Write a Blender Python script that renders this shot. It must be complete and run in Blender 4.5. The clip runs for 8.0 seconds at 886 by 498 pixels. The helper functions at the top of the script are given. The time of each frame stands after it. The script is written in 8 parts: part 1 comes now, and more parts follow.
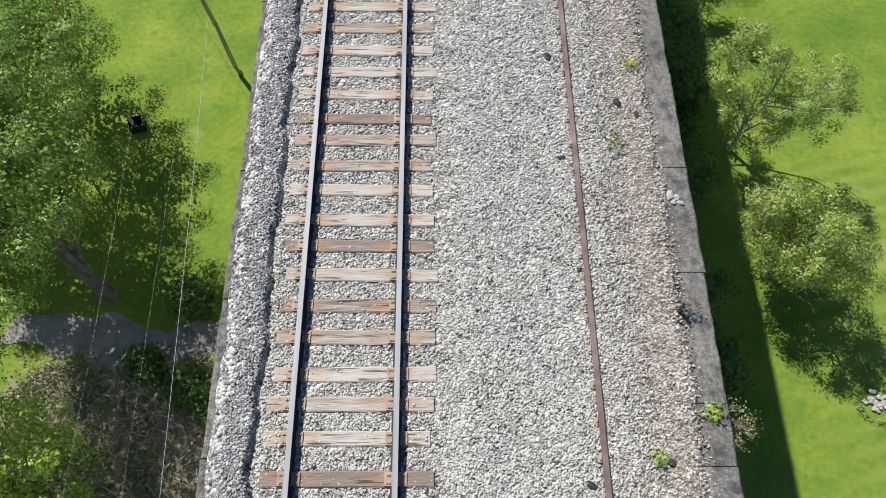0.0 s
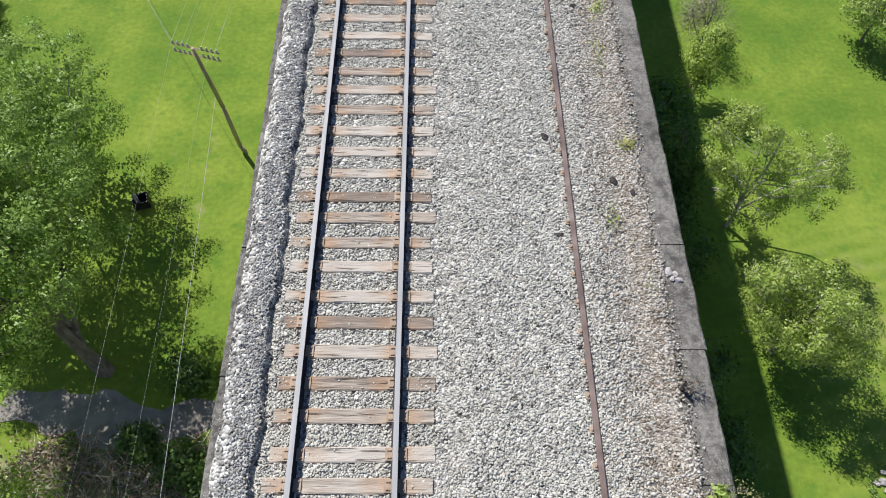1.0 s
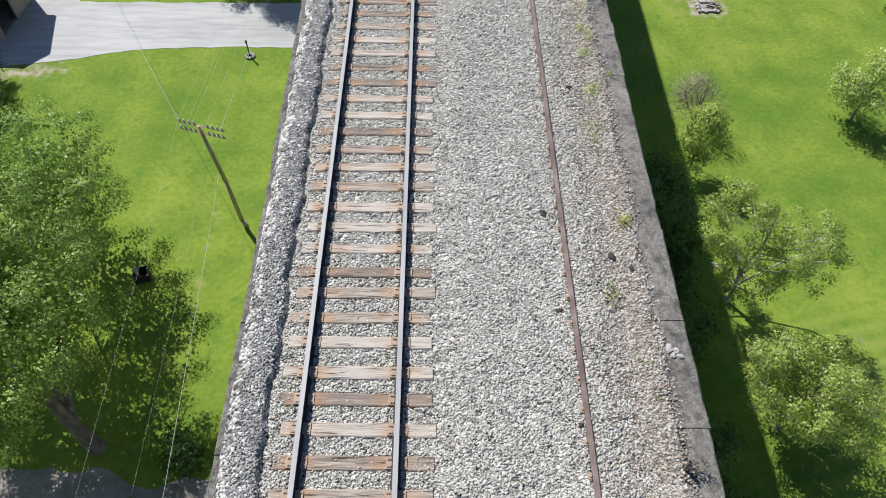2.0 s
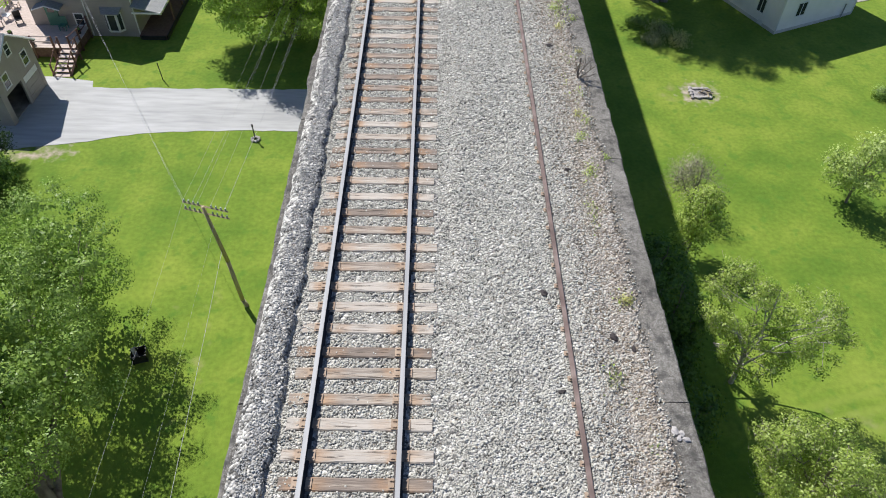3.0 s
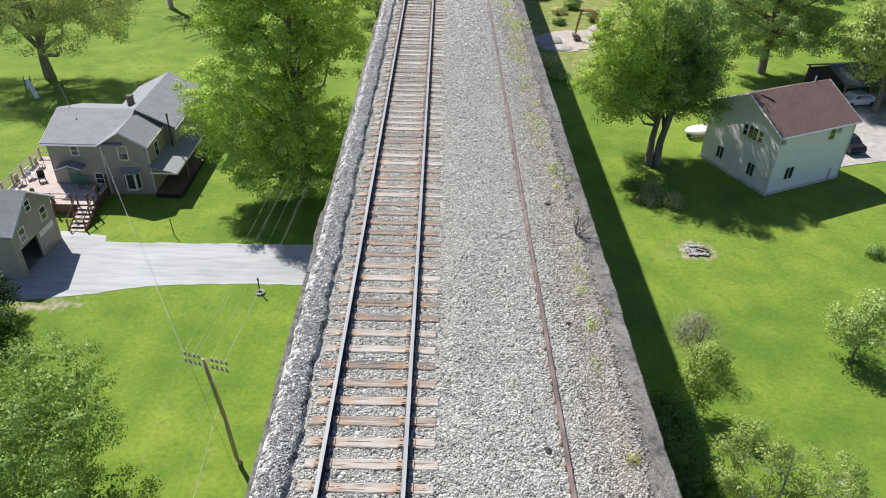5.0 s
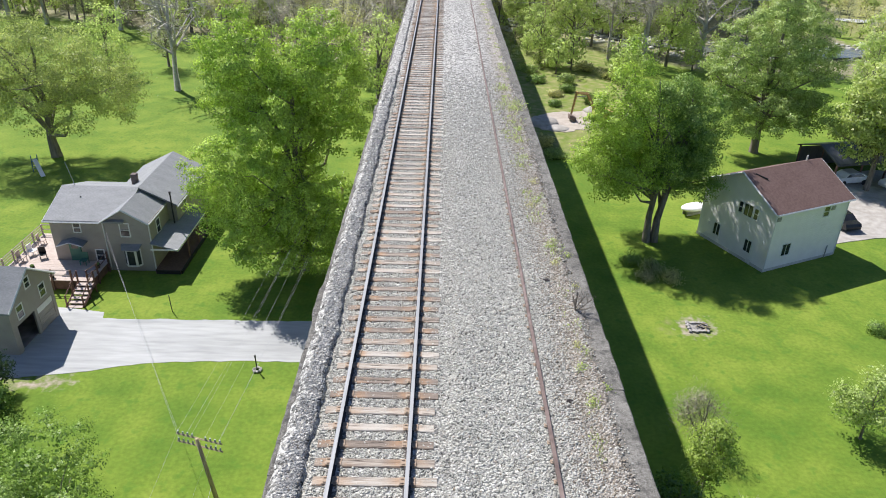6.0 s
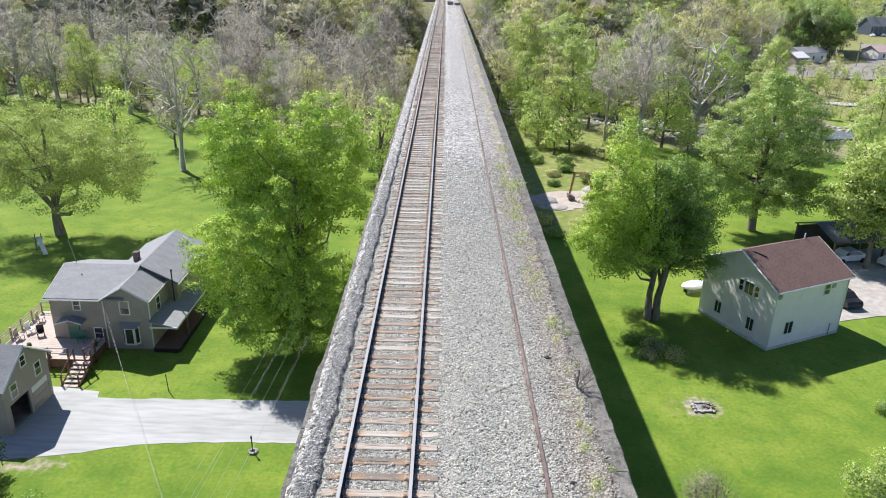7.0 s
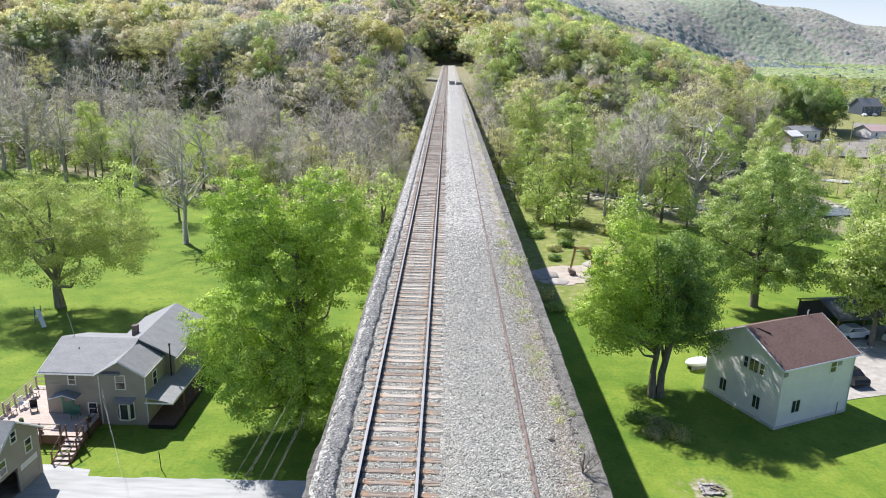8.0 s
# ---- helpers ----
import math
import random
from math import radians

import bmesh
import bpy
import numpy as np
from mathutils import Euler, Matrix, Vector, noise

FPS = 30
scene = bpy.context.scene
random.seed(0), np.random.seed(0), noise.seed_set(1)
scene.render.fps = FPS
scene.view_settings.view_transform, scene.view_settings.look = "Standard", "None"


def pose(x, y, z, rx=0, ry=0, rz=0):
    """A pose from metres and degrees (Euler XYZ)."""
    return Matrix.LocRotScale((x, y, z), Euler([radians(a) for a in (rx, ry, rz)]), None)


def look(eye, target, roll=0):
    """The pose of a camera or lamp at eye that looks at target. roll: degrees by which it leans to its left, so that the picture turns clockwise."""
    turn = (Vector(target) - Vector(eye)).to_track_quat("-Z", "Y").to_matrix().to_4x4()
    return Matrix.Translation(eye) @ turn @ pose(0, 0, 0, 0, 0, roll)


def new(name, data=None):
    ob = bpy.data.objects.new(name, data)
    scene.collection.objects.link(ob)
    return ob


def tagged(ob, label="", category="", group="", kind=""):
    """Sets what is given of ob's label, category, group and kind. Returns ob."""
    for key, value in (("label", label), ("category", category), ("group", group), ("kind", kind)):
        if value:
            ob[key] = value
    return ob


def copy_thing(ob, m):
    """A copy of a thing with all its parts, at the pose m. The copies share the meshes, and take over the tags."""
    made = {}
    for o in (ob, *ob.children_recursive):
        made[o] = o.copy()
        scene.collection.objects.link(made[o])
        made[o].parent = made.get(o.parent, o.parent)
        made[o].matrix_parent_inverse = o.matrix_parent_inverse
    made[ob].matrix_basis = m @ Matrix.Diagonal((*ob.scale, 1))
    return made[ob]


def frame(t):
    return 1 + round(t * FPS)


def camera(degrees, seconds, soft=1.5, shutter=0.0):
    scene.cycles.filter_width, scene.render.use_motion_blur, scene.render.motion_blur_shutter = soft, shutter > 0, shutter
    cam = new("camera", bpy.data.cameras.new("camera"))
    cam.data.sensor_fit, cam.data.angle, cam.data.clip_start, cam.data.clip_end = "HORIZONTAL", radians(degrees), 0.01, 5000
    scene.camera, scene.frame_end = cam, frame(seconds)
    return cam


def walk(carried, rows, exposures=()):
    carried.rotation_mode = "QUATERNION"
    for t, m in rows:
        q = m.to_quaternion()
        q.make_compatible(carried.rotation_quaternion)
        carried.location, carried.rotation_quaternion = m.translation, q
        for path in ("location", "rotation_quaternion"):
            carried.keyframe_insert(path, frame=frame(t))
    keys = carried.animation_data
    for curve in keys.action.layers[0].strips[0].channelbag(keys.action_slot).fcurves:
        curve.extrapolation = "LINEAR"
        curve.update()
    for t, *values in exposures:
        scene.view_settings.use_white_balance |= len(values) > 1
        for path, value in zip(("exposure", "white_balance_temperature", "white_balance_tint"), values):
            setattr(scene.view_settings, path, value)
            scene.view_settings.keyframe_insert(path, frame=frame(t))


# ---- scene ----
cam = camera(63.8, 8.0, soft=1.0)
PATH = [
    (0, (1.209, 0.408, 31.312), (1.25, 1.252, 29.499), 2.7),
    (0.5, (1.212, 0.418, 31.334), (1.254, 1.355, 29.568), 2.5),
    (1, (1.222, 0.412, 31.348), (1.261, 1.443, 29.634), 2.2),
    (1.5, (1.23, 0.419, 31.369), (1.268, 1.536, 29.711), 2.1),
    (2.8, (1.214, 0.416, 31.405), (1.251, 1.756, 29.92), 1.9),
    (3, (1.213, 0.403, 31.409), (1.247, 1.777, 29.955), 1.8),
    (3.5, (1.202, 0.378, 31.444), (1.234, 1.828, 30.066), 1.8),
    (4, (1.216, 0.369, 31.416), (1.244, 1.892, 30.12), 1.6),
    (4.5, (1.213, 0.349, 31.41), (1.239, 1.94, 30.198), 1.7),
    (4.7, (1.226, 0.344, 31.417), (1.246, 1.96, 30.24), 1.7),
    (6, (1.236, 0.301, 31.412), (1.252, 2.066, 30.471), 1.6),
    (6.5, (1.253, 0.283, 31.39), (1.266, 2.097, 30.548), 1.5),
    (7, (1.254, 0.285, 31.378), (1.263, 2.142, 30.636), 1.5),
    (7.5, (1.238, 0.353, 31.41), (1.244, 2.247, 30.765), 1.6),
    (8, (1.225, 0.426, 31.477), (1.226, 2.349, 30.929), 1.7),
]
walk(cam, [(t, look(eye, target, roll)) for t, eye, target, roll in PATH],
     exposures=[(0, 0.31, 6500, 12), (2, 0.33, 6500, 12), (4, 0.39, 6490, 12), (6, 0.52, 6450, 12.5), (8, 0.65, 6400, 13)])

# ---------------------------------------------------------------- world, sun
SUN = Vector((-0.54, 0.66, 1.0)).normalized()
world = bpy.data.worlds.new("sky")
scene.world = world
world.use_nodes = True
wt = world.node_tree
sky = wt.nodes.new("ShaderNodeTexSky")
sky.sky_type, sky.sun_disc = "NISHITA", False
sky.sun_elevation = math.asin(SUN.z)
sky.sun_rotation = math.atan2(SUN.x, SUN.y)
sky.altitude, sky.air_density, sky.dust_density = 300, 1.2, 0.6
sky.ozone_density = 3.0
wt.nodes["Background"].inputs["Strength"].default_value = 0.063
# bright haze low over the whole horizon
inc = wt.nodes.new("ShaderNodeTexCoord")
sep = wt.nodes.new("ShaderNodeSeparateXYZ")
wt.links.new(inc.outputs["Generated"], sep.inputs[0])
low = wt.nodes.new("ShaderNodeMapRange")
low.interpolation_type = "SMOOTHSTEP"
low.inputs["From Min"].default_value, low.inputs["From Max"].default_value = 0.15, 0.0
wt.links.new(sep.outputs["Z"], low.inputs["Value"])
haze = wt.nodes.new("ShaderNodeMix")
haze.data_type = "RGBA"
haze.inputs[7].default_value = (9.0, 10.0, 11.2, 1)
wt.links.new(low.outputs[0], haze.inputs[0])
deep = wt.nodes.new("ShaderNodeMix")
deep.data_type, deep.blend_type = "RGBA", "MULTIPLY"
deep.inputs[0].default_value = 1.0
deep.inputs[7].default_value = (0.88, 0.99, 1.2, 1)
wt.links.new(sky.outputs[0], deep.inputs[6])
wt.links.new(deep.outputs[2], haze.inputs[6])
wt.links.new(haze.outputs[2], wt.nodes["Background"].inputs["Color"])
lamp = bpy.data.lights.new("sun", "SUN")
lamp.energy, lamp.angle, lamp.color = 5.0, radians(0.55), (1.0, 0.968, 0.925)
sun = new("sun", lamp)
sun.matrix_world = look(Vector((0, 0, 60)) + SUN * 50, Vector((0, 0, 60)))

D = 21.0                     # top of the running rails


# ---------------------------------------------------------------- materials
def mat(name, colours, scale=3.0, rough=0.8, metal=0.0, bump=0.0, bump_scale=None, detail=6.0, space="Object",
        big=0.25, big_scale=None, spec=0.4, islands=0.0, objects=0.0, stretch=(1, 1, 1)):
    """A surface whose colour runs over the given ramp by a fine noise and drifts with a coarse one."""
    m = bpy.data.materials.new(name)
    m.use_nodes = True
    t = m.node_tree
    n, l = t.nodes, t.links
    b = n["Principled BSDF"]
    b.inputs["Roughness"].default_value, b.inputs["Metallic"].default_value = rough, metal
    b.inputs["Specular IOR Level"].default_value = spec
    co = n.new("ShaderNodeTexCoord")
    mp = n.new("ShaderNodeMapping")
    mp.inputs["Scale"].default_value = stretch
    src = co.outputs["Object"]
    if space == "World":
        src = n.new("ShaderNodeNewGeometry").outputs["Position"]
    l.new(src, mp.inputs["Vector"])
    fine = n.new("ShaderNodeTexNoise")
    fine.inputs["Scale"].default_value, fine.inputs["Detail"].default_value = scale, detail
    coarse = n.new("ShaderNodeTexNoise")
    coarse.inputs["Scale"].default_value, coarse.inputs["Detail"].default_value = big_scale or scale * 0.11, 3.0
    for k in (fine, coarse):
        l.new(mp.outputs[0], k.inputs["Vector"])
    mix = n.new("ShaderNodeMath")
    mix.operation = "MULTIPLY_ADD"
    l.new(coarse.outputs["Fac"], mix.inputs[0])
    mix.inputs[1].default_value = big * 2
    off = n.new("ShaderNodeMath")
    off.operation = "SUBTRACT"
    l.new(fine.outputs["Fac"], off.inputs[0])
    off.inputs[1].default_value = big
    l.new(off.outputs[0], mix.inputs[2])
    fac = mix.outputs[0]
    for amount, node, out in ((islands, "ShaderNodeNewGeometry", "Random Per Island"), (objects, "ShaderNodeObjectInfo", "Random")):
        if amount:
            r = n.new(node)
            a = n.new("ShaderNodeMath")
            a.operation = "MULTIPLY_ADD"
            l.new(r.outputs[out], a.inputs[0])
            a.inputs[1].default_value = amount
            c = n.new("ShaderNodeMath")
            c.operation = "SUBTRACT"
            l.new(fac, c.inputs[0])
            c.inputs[1].default_value = amount / 2
            l.new(c.outputs[0], a.inputs[2])
            fac = a.outputs[0]
    ramp = n.new("ShaderNodeValToRGB")
    e = ramp.color_ramp.elements
    lo, hi = 0.28, 0.72
    for i, c in enumerate(colours):
        x = lo + (hi - lo) * i / max(1, len(colours) - 1)
        el = e[i] if i < 2 else e.new(x)
        el.position, el.color = x, (*c, 1)
    l.new(fac, ramp.inputs[0])
    l.new(ramp.outputs[0], b.inputs["Base Color"])
    if bump:
        bn = n.new("ShaderNodeTexNoise")
        bn.inputs["Scale"].default_value, bn.inputs["Detail"].default_value = bump_scale or scale * 2, 5
        l.new(mp.outputs[0], bn.inputs["Vector"])
        bp = n.new("ShaderNodeBump")
        bp.inputs["Strength"].default_value, bp.inputs["Distance"].default_value = 1.0, bump
        l.new(bn.outputs["Fac"], bp.inputs["Height"])
        l.new(bp.outputs[0], b.inputs["Normal"])
    return m


def leaf_mat(name, colours, glow=0.45, tint=False, gain=1.9, gaps=0.0):
    """Leaves: part of the light is thrown back and part shines through, so the colour is the sum of both; each leaf differs a little."""
    m = bpy.data.materials.new(name)
    m.use_nodes = True
    t = m.node_tree
    n, l = t.nodes, t.links
    for k in list(n):
        n.remove(k)
    out = n.new("ShaderNodeOutputMaterial")
    g = n.new("ShaderNodeNewGeometry")
    ramp = n.new("ShaderNodeValToRGB")
    e = ramp.color_ramp.elements
    for i, c in enumerate(colours):
        x = i / max(1, len(colours) - 1)
        el = e[i] if i < 2 else e.new(x)
        el.position, el.color = x, (*(min(0.9, k * gain) for k in c), 1)
    l.new(g.outputs["Random Per Island"], ramp.inputs[0])
    col = ramp.outputs[0]
    if tint:
        at = n.new("ShaderNodeAttribute")
        at.attribute_name = "tint"
        mx = n.new("ShaderNodeMix")
        mx.data_type, mx.blend_type = "RGBA", "MULTIPLY"
        mx.inputs[0].default_value = 1.0
        l.new(col, mx.inputs[6])
        l.new(at.outputs["Color"], mx.inputs[7])
        col = mx.outputs[2]
    d = n.new("ShaderNodeBsdfDiffuse")
    tr = n.new("ShaderNodeBsdfTranslucent")
    mix = n.new("ShaderNodeMixShader")
    mix.inputs[0].default_value = glow
    l.new(col, d.inputs[0])
    l.new(col, tr.inputs[0])
    l.new(d.outputs[0], mix.inputs[1])
    l.new(tr.outputs[0], mix.inputs[2])
    gl = n.new("ShaderNodeBsdfGlossy")
    gl.inputs["Roughness"].default_value = 0.5
    gl.inputs["Color"].default_value = (1, 1, 1, 1)
    m2 = n.new("ShaderNodeMixShader")
    m2.inputs[0].default_value = 0.03
    l.new(mix.outputs[0], m2.inputs[1])
    l.new(gl.outputs[0], m2.inputs[2])
    l.new(m2.outputs[0], out.inputs[0])
    if gaps:
        # sprays of leaves with air between, see-through to soften shadows where haze would
        air = n.new("ShaderNodeBsdfTransparent")
        m3 = n.new("ShaderNodeMixShader")
        m3.inputs[0].default_value = gaps
        l.new(m2.outputs[0], m3.inputs[1])
        l.new(air.outputs[0], m3.inputs[2])
        l.new(m3.outputs[0], out.inputs[0])
    return m


def specked(m):
    """Exposed pale aggregate and dark lichen in a rough surface."""
    n, l = m.node_tree.nodes, m.node_tree.links
    b = n["Principled BSDF"]
    base = b.inputs["Base Color"].links[0].from_socket
    pos = n.new("ShaderNodeNewGeometry")
    for scale, lo, hi, colour, amount in ((75.0, 0.53, 0.64, (0.5, 0.495, 0.46, 1), 0.5), (5.0, 0.48, 0.7, (0.045, 0.045, 0.04, 1), 0.8)):
        no = n.new("ShaderNodeTexNoise")
        no.inputs["Scale"].default_value, no.inputs["Detail"].default_value = scale, 3
        l.new(pos.outputs["Position"], no.inputs["Vector"])
        mr = n.new("ShaderNodeMapRange")
        mr.inputs["From Min"].default_value, mr.inputs["From Max"].default_value, mr.inputs["To Max"].default_value = lo, hi, amount
        l.new(no.outputs["Fac"], mr.inputs["Value"])
        mx = n.new("ShaderNodeMix")
        mx.data_type = "RGBA"
        mx.inputs[7].default_value = colour
        l.new(mr.outputs[0], mx.inputs[0])
        l.new(base, mx.inputs[6])
        base = mx.outputs[2]
    l.new(base, b.inputs["Base Color"])
    return m


def ballast_mat():
    """Crushed stone too far off to be built stone by stone: cells of different greys, the dark ones in place of shade
    between stones.
    """
    m = mat("ballast_bed", [(0.2, 0.19, 0.175), (0.36, 0.345, 0.32)], 2.0, 0.9)
    n, l = m.node_tree.nodes, m.node_tree.links
    b = n["Principled BSDF"]
    pos = n.new("ShaderNodeNewGeometry")
    v = n.new("ShaderNodeTexVoronoi")
    v.inputs["Scale"].default_value = 19.0
    l.new(pos.outputs["Position"], v.inputs["Vector"])
    sep = n.new("ShaderNodeSeparateColor")
    l.new(v.outputs["Color"], sep.inputs[0])
    # stones in loose drifts, a hand's width and more across
    v2 = n.new("ShaderNodeTexVoronoi")
    v2.inputs["Scale"].default_value = 7.5
    l.new(pos.outputs["Position"], v2.inputs["Vector"])
    sep2 = n.new("ShaderNodeSeparateColor")
    l.new(v2.outputs["Color"], sep2.inputs[0])
    both = n.new("ShaderNodeMath")
    both.operation = "MULTIPLY_ADD"
    l.new(sep2.outputs[0], both.inputs[0])
    both.inputs[1].default_value = 0.5
    half = n.new("ShaderNodeMath")
    half.operation = "MULTIPLY_ADD"
    l.new(sep.outputs[0], half.inputs[0])
    half.inputs[1].default_value, half.inputs[2].default_value = 0.7, -0.1
    l.new(half.outputs[0], both.inputs[2])
    r = n.new("ShaderNodeValToRGB")
    e = r.color_ramp.elements
    e[0].position, e[0].color = 0.1, (0.07, 0.068, 0.062, 1)
    e[1].position, e[1].color = 0.9, (0.68, 0.67, 0.615, 1)
    k = e.new(0.5)
    k.color = (0.345, 0.337, 0.31, 1)
    l.new(both.outputs[0], r.inputs[0])
    # rusty and earthy drift along the margins and beside the rails
    xyz = n.new("ShaderNodeSeparateXYZ")
    l.new(pos.outputs["Position"], xyz.inputs[0])
    mr = n.new("ShaderNodeMapRange")
    mr.inputs["From Min"].default_value, mr.inputs["From Max"].default_value = 3.7, 4.7
    l.new(xyz.outputs[0], mr.inputs["Value"])
    no = n.new("ShaderNodeTexNoise")
    no.inputs["Scale"].default_value, no.inputs["Detail"].default_value = 2.2, 5
    l.new(pos.outputs["Position"], no.inputs["Vector"])
    mu = n.new("ShaderNodeMath")
    mu.operation = "MULTIPLY"
    l.new(mr.outputs[0], mu.inputs[0])
    l.new(no.outputs["Fac"], mu.inputs[1])
    mx = n.new("ShaderNodeMix")
    mx.data_type = "RGBA"
    mx.inputs[7].default_value = (0.24, 0.2, 0.155, 1)
    l.new(mu.outputs[0], mx.inputs[0])
    l.new(r.outputs[0], mx.inputs[6])
    l.new(mx.outputs[2], b.inputs["Base Color"])
    bp = n.new("ShaderNodeBump")
    bp.invert = True
    bp.inputs["Distance"].default_value = 0.05
    l.new(v.outputs["Distance"], bp.inputs["Height"])
    l.new(bp.outputs[0], b.inputs["Normal"])
    return m


def ground_mat():
    """Lawn, rough grass and forest litter; the mesh says where the woods are and where earth lies bare."""
    m = mat("lawn", [(0.099, 0.178, 0.0205), (0.147, 0.224, 0.0275), (0.199, 0.267, 0.038)], 0.3, 0.95, bump=0.018, bump_scale=14.0,
            space="World", big=0.34, big_scale=0.045, spec=0.2, detail=8)
    n, l = m.node_tree.nodes, m.node_tree.links
    b = n["Principled BSDF"]
    base = b.inputs["Base Color"].links[0].from_socket
    pos = n.new("ShaderNodeNewGeometry")
    fine = n.new("ShaderNodeTexNoise")
    fine.inputs["Scale"].default_value, fine.inputs["Detail"].default_value = 3.5, 8
    l.new(pos.outputs["Position"], fine.inputs["Vector"])
    fr = n.new("ShaderNodeMapRange")
    fr.inputs["To Min"].default_value, fr.inputs["To Max"].default_value = 0.62, 1.38
    l.new(fine.outputs["Fac"], fr.inputs["Value"])
    gm = n.new("ShaderNodeMix")
    gm.data_type, gm.blend_type = "RGBA", "MULTIPLY"
    gm.inputs[0].default_value = 1
    l.new(base, gm.inputs[6])
    l.new(fr.outputs[0], gm.inputs[7])
    base = gm.outputs[2]
    # darker clumps of clover and coarse grass
    fleck = n.new("ShaderNodeTexNoise")
    fleck.inputs["Scale"].default_value, fleck.inputs["Detail"].default_value = 1.1, 4
    l.new(pos.outputs["Position"], fleck.inputs["Vector"])
    fm = n.new("ShaderNodeMapRange")
    fm.inputs["From Min"].default_value, fm.inputs["From Max"].default_value, fm.inputs["To Max"].default_value = 0.56, 0.7, 0.75
    l.new(fleck.outputs["Fac"], fm.inputs["Value"])
    fx = n.new("ShaderNodeMix")
    fx.data_type = "RGBA"
    fx.inputs[7].default_value = (0.085, 0.18, 0.022, 1)
    l.new(fm.outputs[0], fx.inputs[0])
    l.new(base, fx.inputs[6])
    # swathes left by the mower in the far corner
    way = n.new("ShaderNodeMapping")
    way.inputs["Rotation"].default_value = (0, 0, radians(74))
    l.new(pos.outputs["Position"], way.inputs["Vector"])
    wave = n.new("ShaderNodeTexWave")
    wave.inputs["Scale"].default_value, wave.inputs["Distortion"].default_value, wave.inputs["Detail"].default_value = 0.33, 1.2, 2
    l.new(way.outputs[0], wave.inputs["Vector"])
    mown = n.new("ShaderNodeAttribute")
    mown.attribute_name = "mown"
    wm = n.new("ShaderNodeMath")
    wm.operation = "MULTIPLY"
    l.new(wave.outputs["Fac"], wm.inputs[0])
    l.new(mown.outputs["Fac"], wm.inputs[1])
    sw = n.new("ShaderNodeMix")
    sw.data_type = "RGBA"
    sw.inputs[7].default_value = (0.24, 0.3, 0.055, 1)
    l.new(wm.outputs[0], sw.inputs[0])
    l.new(fx.outputs[2], sw.inputs[6])
    base = sw.outputs[2]
    for attr, cols, sc in (("woods", [(0.13, 0.145, 0.06), (0.34, 0.3, 0.205)], 1.3), ("bare", [(0.25, 0.2, 0.15), (0.42, 0.36, 0.3)], 2.0),
                           ("hay", [(0.17, 0.19, 0.06), (0.29, 0.28, 0.12)], 0.8), ("canopy", [(0.2, 0.225, 0.165), (0.34, 0.36, 0.27)], 0.05)):
        at = n.new("ShaderNodeAttribute")
        at.attribute_name = attr
        no = n.new("ShaderNodeTexNoise")
        no.inputs["Scale"].default_value, no.inputs["Detail"].default_value = sc, 6
        l.new(pos.outputs["Position"], no.inputs["Vector"])
        ad = n.new("ShaderNodeMath")
        ad.operation = "ADD"
        l.new(at.outputs["Fac"], ad.inputs[0])
        l.new(no.outputs["Fac"], ad.inputs[1])
        mr = n.new("ShaderNodeMapRange")
        mr.inputs["From Min"].default_value, mr.inputs["From Max"].default_value = 0.8, 1.15
        l.new(ad.outputs[0], mr.inputs["Value"])
        r = n.new("ShaderNodeValToRGB")
        for i in (0, 1):
            r.color_ramp.elements[i].color = (*cols[i], 1)
            r.color_ramp.elements[i].position = 0.3 + 0.4 * i
        l.new(no.outputs["Fac"], r.inputs[0])
        mx = n.new("ShaderNodeMix")
        mx.data_type = "RGBA"
        l.new(mr.outputs[0], mx.inputs[0])
        l.new(base, mx.inputs[6])
        l.new(r.outputs[0], mx.inputs[7])
        base = mx.outputs[2]
    l.new(base, b.inputs["Base Color"])
    return m


def siding_mat(name, dark, light, lap):
    """Lapped boards: level courses with a shadow line."""
    m = mat(name, [dark, light], 1.2, 0.6, space="Object", big=0.3)
    n, l = m.node_tree.nodes, m.node_tree.links
    b = n["Principled BSDF"]
    co = n.new("ShaderNodeNewGeometry")
    xyz = n.new("ShaderNodeSeparateXYZ")
    l.new(co.outputs["Position"], xyz.inputs[0])
    d = n.new("ShaderNodeMath")
    d.operation = "DIVIDE"
    l.new(xyz.outputs[2], d.inputs[0])
    d.inputs[1].default_value = lap
    fr = n.new("ShaderNodeMath")
    fr.operation = "FRACT"
    l.new(d.outputs[0], fr.inputs[0])
    bp = n.new("ShaderNodeBump")
    bp.invert = True
    bp.inputs["Distance"].default_value = 0.012
    l.new(fr.outputs[0], bp.inputs["Height"])
    l.new(bp.outputs[0], b.inputs["Normal"])
    return m


def canopy_mat():
    """Distant tree tops: the tint given to each crown, broken by leaf and twig."""
    m = mat("distant_tree_tops", [(0.75, 0.75, 0.75), (1.0, 1.0, 1.0), (1.25, 1.25, 1.25)], 0.32, 1.0, bump=0.5, bump_scale=0.5, space="World", big=0.25, big_scale=0.02, spec=0.0)
    n, l = m.node_tree.nodes, m.node_tree.links
    b = n["Principled BSDF"]
    base = b.inputs["Base Color"].links[0].from_socket
    at = n.new("ShaderNodeAttribute")
    at.attribute_name = "tint"
    mx = n.new("ShaderNodeMix")
    mx.data_type, mx.blend_type = "RGBA", "MULTIPLY"
    mx.inputs[0].default_value = 1.0
    l.new(at.outputs["Color"], mx.inputs[6])
    l.new(base, mx.inputs[7])
    l.new(mx.outputs[2], b.inputs["Base Color"])
    return m


